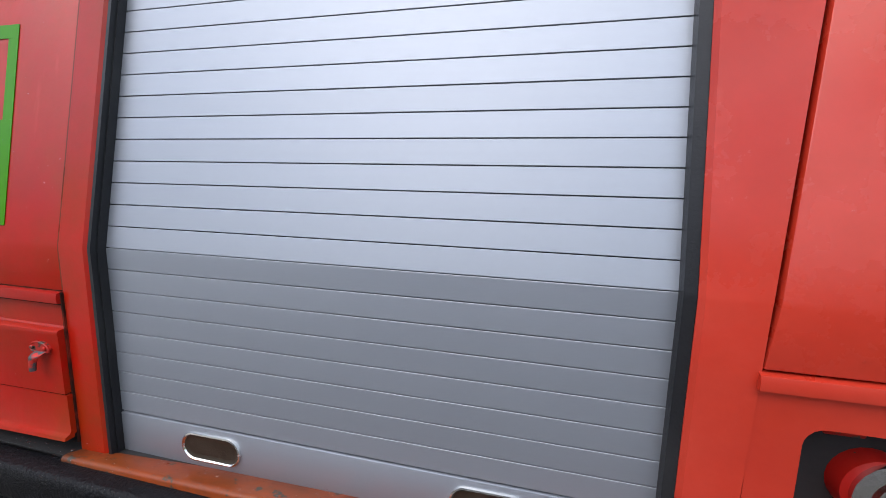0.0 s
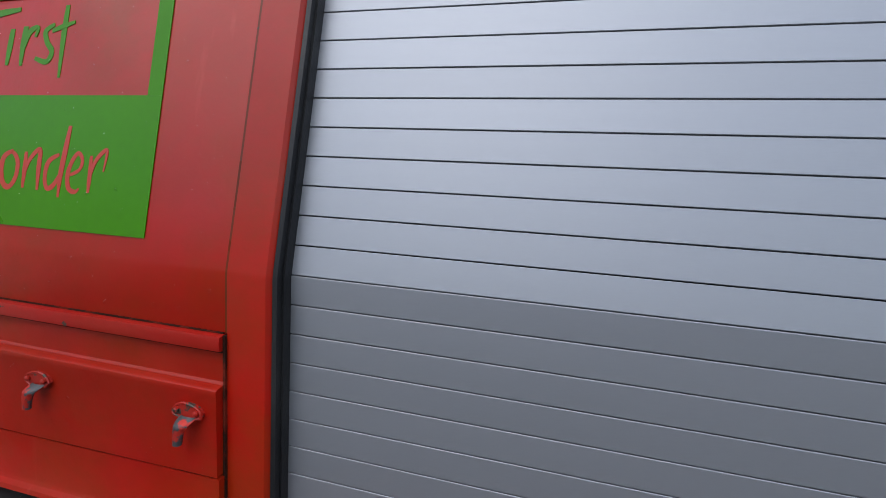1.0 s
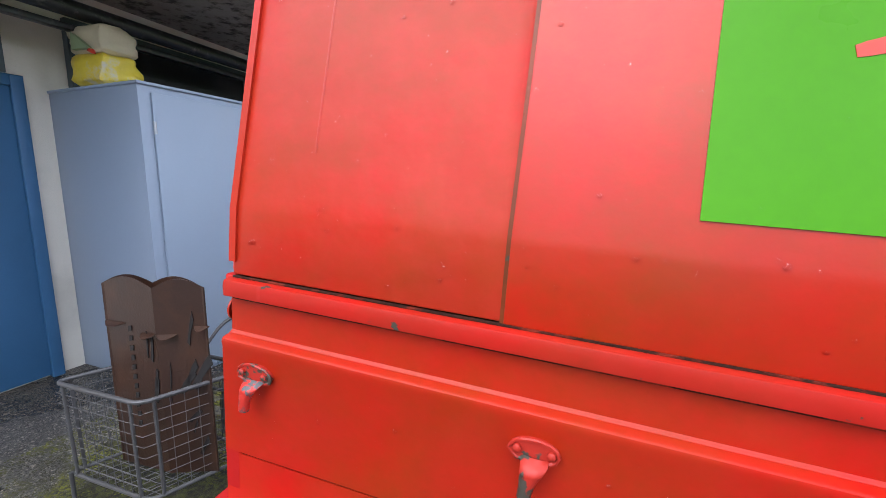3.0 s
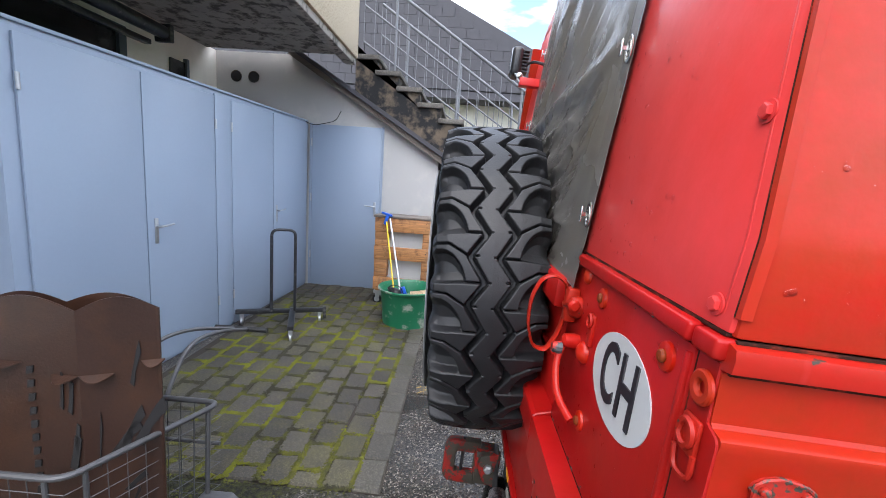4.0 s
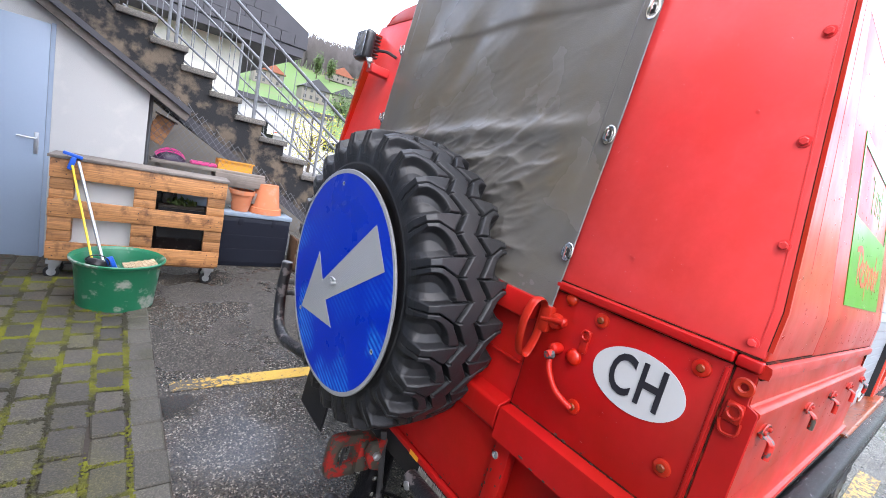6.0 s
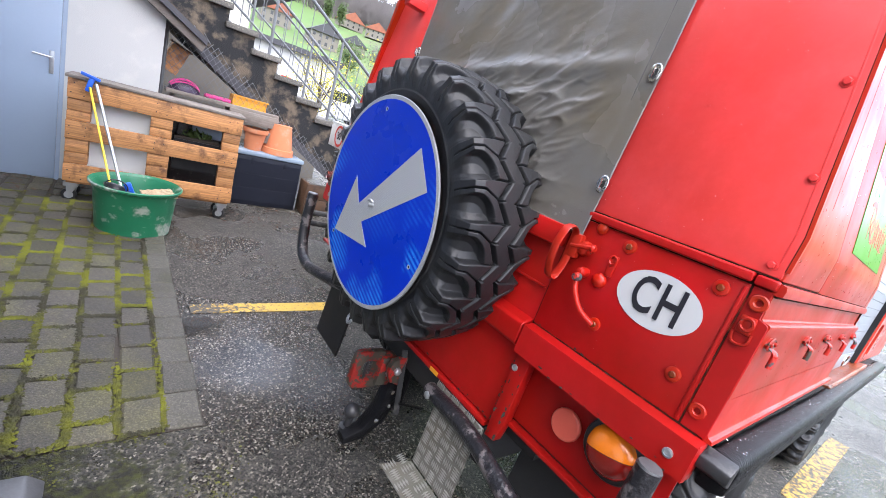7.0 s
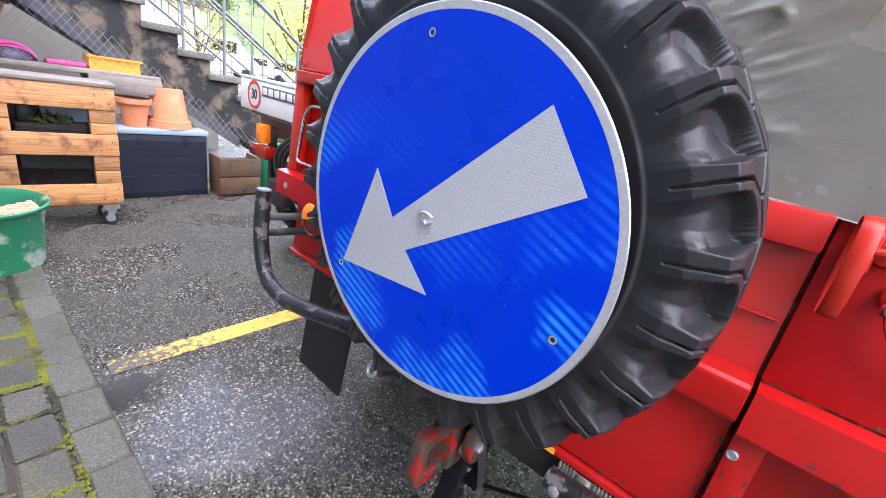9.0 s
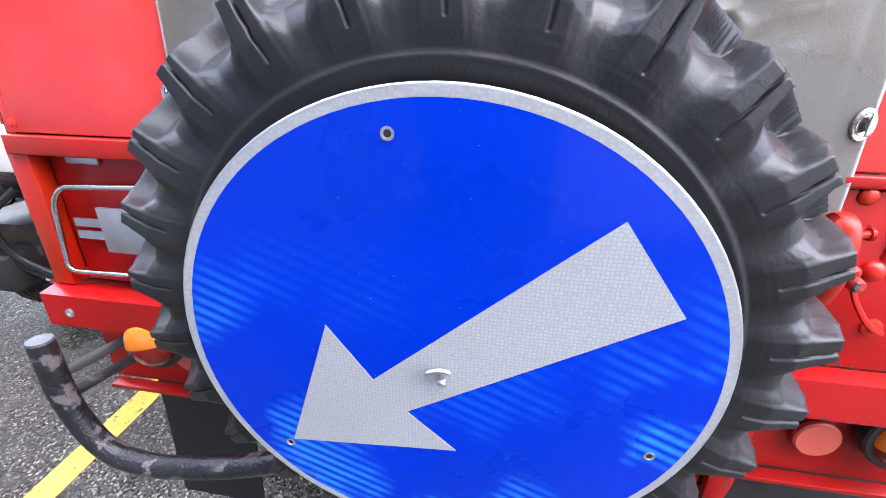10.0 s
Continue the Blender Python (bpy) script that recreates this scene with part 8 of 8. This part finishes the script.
# ---- beyond the yard ----
nb = thing("neighbour_house", "neighbouring house with dark slate eaves", "house")
part("wall", box(-9.0, 1.1, 9.6, 18.0, 0, 3.2), WALL, nb)
part("eave_soffit", prism(bmesh.new(), [(-9.5, 8.9, 3.1), (2.05, 8.9, 3.1), (2.05, 8.9, 3.25), (-9.5, 8.9, 3.25)], (0, 9.5, 0)), SLATE, nb)
part("roof", prism(bmesh.new(), [(2.1, 8.9, 3.26), (2.1, 8.9, 3.6), (-4.0, 8.9, 6.6), (-9.5, 8.9, 3.6), (-9.5, 8.9, 3.26)], (0, 9.5, 0)), SLATE, nb)
shing = bmesh.new()
for r in range(9):
    for c in range(26):
        x0 = 2.1 - c * 0.26 - (r % 2) * 0.13
        z0 = 3.27 + r * 0.20
        if z0 + 0.2 < 3.6 + (2.1 - x0) * 0.49:
            quad_box(shing, x0 - 0.25, x0, 8.875, 8.898, z0, z0 + 0.195)
tagged(part("slate_cladding", shing, SLATE, nb), kind="stuff")
part("window", box(-0.4, 0.5, 9.56, 9.6, 1.2, 2.3), GLASS_DARK, nb)
gar = thing("white_garage", "white flat-roofed garage beyond the stairs", "garage", pose(4.6, 24, 0))
part("wall", box(-0.5, 4.0, 0, 6, 0, 3.1), WHITEWALL, gar)
part("roof", box(-0.8, 4.3, -0.3, 6.3, 3.1, 3.35), SLATE, gar)
part("window", box(0.3, 1.2, -0.03, 0.0, 1.0, 2.2), GLASS_DARK, gar)
hoopb = solid("basketball_board", box(-0.5, 0.5, 0, 0.04, 0, 0.8), BOARD, "basketball board with red hoop on a wall", "board", m=pose(5.9, 23.6, 1.6))
part("hoop_ring", tube(bmesh.new(), [(0.24 * math.cos(a), -0.3 + 0.24 * math.sin(a), 0.15) for a in (2 * math.pi * i / 20 for i in range(20))], 0.02, 6, closed=True), TEXT_RED, hoopb)


def far_house(az, d, w, dep, h, roof_mat, label):
    x, y = d * math.sin(radians(az)), d * math.cos(radians(az))
    hs = thing("village_house", label, "house", pose(x, y, hill_z(x, y) - 0.5, 0, 0, -az + random.Random(int(az * 10)).uniform(-25, 25)), group="village houses")
    part("wall", box(-w / 2, w / 2, -dep / 2, dep / 2, 0, h), VILLAGE, hs)
    part("roof", prism(bmesh.new(), [(-w / 2 - 0.7, -dep / 2 - 0.8, h - 0.3), (w / 2 + 0.7, -dep / 2 - 0.8, h - 0.3), (0, -dep / 2 - 0.8, h + w * 0.33)], (0, dep + 1.6, 0)), roof_mat, hs)
    for i in range(4):
        for zf in (1.0, 3.6):
            if zf + 1.3 < h:
                part("window", box(-w / 2 + 0.8 + i * (w - 2) / 3.6, -w / 2 + 1.8 + i * (w - 2) / 3.6, -dep / 2 - 0.05, -dep / 2, zf, zf + 1.3), GLASS_DARK, hs)


for az, d, w, dep, h, rm, lb in ((21.6, 305, 15, 11, 5, ROOF_RED, "farmhouse with red tiled roof on the hillside"), (25.0, 285, 13, 10, 5, ROOF_RED, "farmhouse with brown-red roof by the meadow"),
                                 (18.8, 190, 11, 9, 5.5, SLATE, "white house with dark roof in the valley"), (22.6, 205, 10, 8, 4.5, SLATE, "small pale house with dark roof below the meadow"),
                                 (13.5, 210, 12, 9, 6, ROOF_RED, "house with red roof below the wood"), (33.0, 190, 12, 9, 6, SLATE, "grey-roofed house in the valley")):
    far_house(az, d, w, dep, h, rm, lb)

fr_ = random.Random(11)
wood_v, wood_f = [], []
for _ in range(4200):
    az, d = fr_.uniform(-10, 55), fr_.uniform(330, 465)
    x, y = d * math.sin(radians(az)), d * math.cos(radians(az))
    z, h = hill_z(x, y), fr_.uniform(13, 24)
    rx_, ry_ = math.cos(radians(az)), -math.sin(radians(az))
    for k in range(16):
        up = h * (0.0 if k == 0 else fr_.uniform(0.25, 0.75))
        ln = h * (0.8 if k == 0 else fr_.uniform(0.15, 0.38))
        tilt = 0.03 if k == 0 else fr_.gauss(0, 0.55)
        wd = 0.28 if k == 0 else fr_.uniform(0.12, 0.45)
        q = len(wood_v)
        for side_, al in ((-wd, 0), (wd, 0), (wd * 0.35, 1), (-wd * 0.35, 1)):
            off = side_ + al * ln * math.sin(tilt)
            wood_v.append((x + rx_ * off, y + ry_ * off, z + up + al * ln * math.cos(tilt)))
        wood_f.append((q, q + 1, q + 2, q + 3))
wood = bpy.data.meshes.new("hillside_wood")
wood.from_pydata(wood_v, [], wood_f)
wood = bmesh_from(wood)
solid("hillside_wood", wood, BARE, "bare brownish wood along the hilltop", "wood", kind="stuff")


def tree(x, y, h, spread, leaf, n, size, seed, label):
    rnd = random.Random(seed)
    t = thing("tree", label, "tree", pose(x, y, hill_z(x, y) if math.hypot(x, y) > 60 else 0), group="trees in the valley")
    tr_ = bmesh.new()
    tube(tr_, [(0, 0, 0), (0.04, 0.02, h * 0.3), (-0.03, 0.05, h * 0.62)], h * 0.022, 8)
    tips = []
    for i in range(9):
        a = i * 2.4
        b0 = Vector((0, 0.02, h * (0.22 + 0.045 * i)))
        e = Vector((spread * 0.7 * math.cos(a), spread * 0.7 * math.sin(a), h * (0.5 + 0.05 * i)))
        mid = b0.lerp(e, 0.5) + Vector((0, 0, -0.06 * h))
        tube(tr_, rounded([b0, mid, e], 0.2 * h, 3), h * 0.008, 5)
        tips += [e, mid]
    part("trunk", tr_, BARK, t)
    bm = bmesh.new()
    for _ in range(n):
        c = rnd.choice(tips) + Vector((rnd.gauss(0, spread * 0.28), rnd.gauss(0, spread * 0.28), rnd.gauss(0, h * 0.10)))
        a = Vector((rnd.gauss(0, 1), rnd.gauss(0, 1), rnd.gauss(0, 1))).normalized()
        b = a.orthogonal().normalized()
        s = size * rnd.uniform(0.5, 1.4)
        bm.faces.new([bm.verts.new(c + q) for q in (a * s, b * s * 0.5, -a * s, -b * s * 0.5)])
    part("crown", bm, leaf, t)


tree(7.4, 14.0, 3.9, 1.5, LEAF_Y, 2600, 0.055, 1, "yellow-green flowering shrub tree behind the stairs")
tree(9.6, 15.5, 4.2, 1.7, LEAF_Y, 2600, 0.06, 2, "yellow-green budding tree behind the stairs")
tree(5.6, 17.5, 3.0, 1.2, LEAF_Y, 1500, 0.05, 3, "low yellowish shrub by the car park")
tree(45, 110, 8, 3.2, LEAF, 1400, 0.32, 4, "green tree in the valley")
tree(62, 130, 9, 3.5, BARE, 1200, 0.28, 5, "bare tree in the valley")
tree(98, 262, 13, 2.4, LEAF, 1400, 0.5, 6, "dark conifer at the meadow edge")
tree(92, 268, 14, 2.4, LEAF, 1400, 0.5, 7, "dark conifer at the meadow edge")
for sx_, sy_, sh_, sd_ in ((16, 50, 3.2, 8), (21, 58, 3.8, 9), (26, 62, 3.4, 10), (20, 72, 4.2, 11), (31, 84, 4.6, 12), (36, 80, 4.0, 13)):
    tree(sx_, sy_, sh_, sh_ * 0.5, BARE if sd_ % 2 else LEAF, 900, 0.12, sd_, "leafless brownish shrub in the valley" if sd_ % 2 else "green shrub in the valley")


def van(x, y, rot, label, h=2.2, ln=4.8):
    c = thing("parked_van" if h > 1.8 else "parked_car", label, "car", pose(x, y, 0, 0, 0, rot), group="parked vehicles")
    side = [(-ln / 2, 0.35), (-ln / 2, h * 0.55), (-ln / 2 + 0.15, h * 0.98), (ln * 0.2, h), (ln * 0.36, h * 0.62), (ln / 2, h * 0.48), (ln / 2, 0.35)]
    part("body", bevelled(along_y(bmesh.new(), side, -0.9, 0.9), 0.08, 3), CARPAINT, c)
    part("side_window", box(-ln * 0.38, ln * 0.18, -0.91, -0.89, h * 0.62, h * 0.88), GLASS_DARK, c)
    for wx in (-ln * 0.3, ln * 0.3):
        part("wheel", lathe(bmesh.new(), [(0.2, -0.1), (0.32, -0.08), (0.32, 0.08), (0.2, 0.1)], Matrix.Translation((wx, -0.82, 0.32)) @ AXIS_Y, 20), RUBBER, c)


van(9.6, 26.5, 15, "white van parked beyond the stairs")
van(13.5, 30.5, 10, "white car parked beyond the stairs", 1.5, 4.3)
van(14.5, 25.0, -60, "pale car parked beyond the stairs", 1.5, 4.3)

# Unseen house added behind the camera's way: closes the place, shapes the vehicle's reflections.
op = thing("unseen_opposite_house", "unseen plain pale house added across the yard", "house", pose(0.0, -11.5, 0))
part("wall", box(-9, 9.5, -6, 0, 0, 2.7), FACADE, op)
part("roof", prism(bmesh.new(), [(-9.5, -6.5, 2.7), (-9.5, 0.6, 2.7), (-9.5, -3, 3.8)], (19.5, 0, 0)), SLATE, op)

# ---- paving, piece by piece ----
bed = box(-2.12, -0.605, 1.36, 4.80, -0.05, 0.001)
pav = solid("pavement", bed, SOIL, "concrete block paving with green moss in the joints", "pavement", kind="structure")
pvr = random.Random(21)


def paver_mesh(w, l, name, m):
    bm = box(-w / 2, w / 2, -l / 2, l / 2, -0.03, 0.0)
    for v in bm.verts:
        v.co.x += pvr.uniform(-0.005, 0.005)
        v.co.y += pvr.uniform(-0.005, 0.005)
        v.co.z += pvr.uniform(-0.002, 0.002) if v.co.z > -0.01 else 0
    bevelled(bm, 0.008, 1)
    return mesh_of(name, bm, m)


PV = [paver_mesh(pvr.uniform(0.128, 0.138), pvr.uniform(0.180, 0.191), "paver", PAVER) for _ in range(9)]
KV = [paver_mesh(0.125, 0.213, "edging_stone", KERB), paver_mesh(0.128, 0.209, "edging_stone", KERB)]
edge_bed = solid("pavement_edge", box(-0.604, -0.470, 1.36, 3.75, -0.05, 0.004), SOIL, "row of pale edging stones along the paving", "kerb", kind="structure")
y = 1.365
k = 0
while y < 3.7:
    part("edging_stone", KV[k % 2], KERB, edge_bed, at=Matrix.Translation((-0.537 + pvr.uniform(-0.003, 0.003), y + 0.108, 0.014 + pvr.uniform(-0.002, 0.002))) @ Matrix.Rotation(pvr.uniform(-0.02, 0.02), 4, "Z"))
    y += 0.218
    k += 1
HALF = paver_mesh(0.135, 0.093, "paver", PAVER)
col, x = 0, -0.68
while x > -2.1:
    if col % 2:
        part("paver", HALF, PAVER, pav, at=Matrix.Translation((x, 1.416, 0.012)))
    y = 1.37 + (0.1 if col % 2 else 0.0)
    while y < 4.74:
        part("paver", pvr.choice(PV), PAVER, pav, at=Matrix.Translation((x + pvr.uniform(-0.004, 0.004), y + 0.097, 0.013 + pvr.uniform(-0.003, 0.003)))
             @ Matrix.Rotation(pvr.uniform(-0.03, 0.03), 4, "Z") @ Matrix.Rotation(pvr.uniform(-0.015, 0.015), 4, "X"))
        y += 0.2
    x -= 0.146
    col += 1

# Fallen leaves and grit at the foot of the lockers and by the planter.
lit = bmesh.new()
lr = random.Random(31)
for _ in range(260):
    if lr.random() < 0.5:
        px_, py_ = lr.uniform(-2.0, -0.9), lr.uniform(4.1, 4.7)
    else:
        px_, py_ = lr.uniform(-0.1, 0.9), lr.uniform(3.9, 4.6)
    s = lr.uniform(0.008, 0.025)
    a = lr.uniform(0, 6.3)
    vs = [lit.verts.new((px_ + s * math.cos(a + q * 1.57) * (1 if q % 2 else 0.45), py_ + s * math.sin(a + q * 1.57) * (1 if q % 2 else 0.45), 0.02 + lr.uniform(0, 0.012))) for q in range(4)]
    lit.faces.new(vs)
solid("leaf_litter", lit, BROWNWOOD, "dry brown leaves on the paving", "leaves", kind="stuff")
def moss_mound(bm, x, y, z, r, rnd):
    n = 7
    ph = rnd.uniform(0, 6.3)
    ring = [bm.verts.new((x + r * rnd.uniform(0.55, 1.2) * math.cos(ph + 6.2832 * i / n), y + r * rnd.uniform(0.55, 1.2) * math.sin(ph + 6.2832 * i / n), z - 0.004)) for i in range(n)]
    top = bm.verts.new((x, y, z + r * 0.18))
    for i in range(n):
        bm.faces.new((ring[i], ring[(i + 1) % n], top))


mounds = bmesh.new()
for _ in range(46000):
    cxi = lr.randrange(10)
    along_joint = lr.random() < 0.52
    gx = -0.68 - 0.146 * cxi + (0.073 if along_joint else lr.uniform(-0.07, 0.07))
    gy = lr.uniform(1.38, 4.3)
    if not along_joint:
        gy = 1.37 + (0.1 if cxi % 2 else 0.0) + 0.2 * round((gy - 1.37) / 0.2)
        if gy < 1.37:
            continue
    amount = 1.08 + 1.3 * noise.noise(Vector((gx * 1.6, gy * 1.3, 5))) + 0.35 * noise.noise(Vector((gx * 6, gy * 6, 2))) - 0.25 * max(0, (gx + 1.0) / 0.4)
    if lr.random() > amount - 0.30 * (gx + 0.95):
        continue
    moss_mound(mounds, gx + lr.gauss(0, 0.008), gy + lr.gauss(0, 0.008), 0.0165, lr.uniform(0.003, 0.011), lr)
solid("joint_moss", mounds, MOSS, "cushions of yellow-green moss along the paving joints", "moss", kind="stuff")
mo = bmesh.new()
for _ in range(20000):
    px_, py_ = lr.uniform(-2.3, -0.35), lr.uniform(0.35, 1.40)
    if lr.random() > 0.10 - 0.55 * (px_ + 0.6) + 0.25 * max(0.0, py_ - 1.15) / 0.25 + 0.9 * noise.noise(Vector((px_ * 3, py_ * 3, 1))):
        continue
    moss_mound(mo, px_, py_, 0.005, lr.uniform(0.004, 0.012), lr)
solid("moss_patch", mo, MOSS_DARK, "moss creeping over the edge of the asphalt", "moss", kind="stuff")
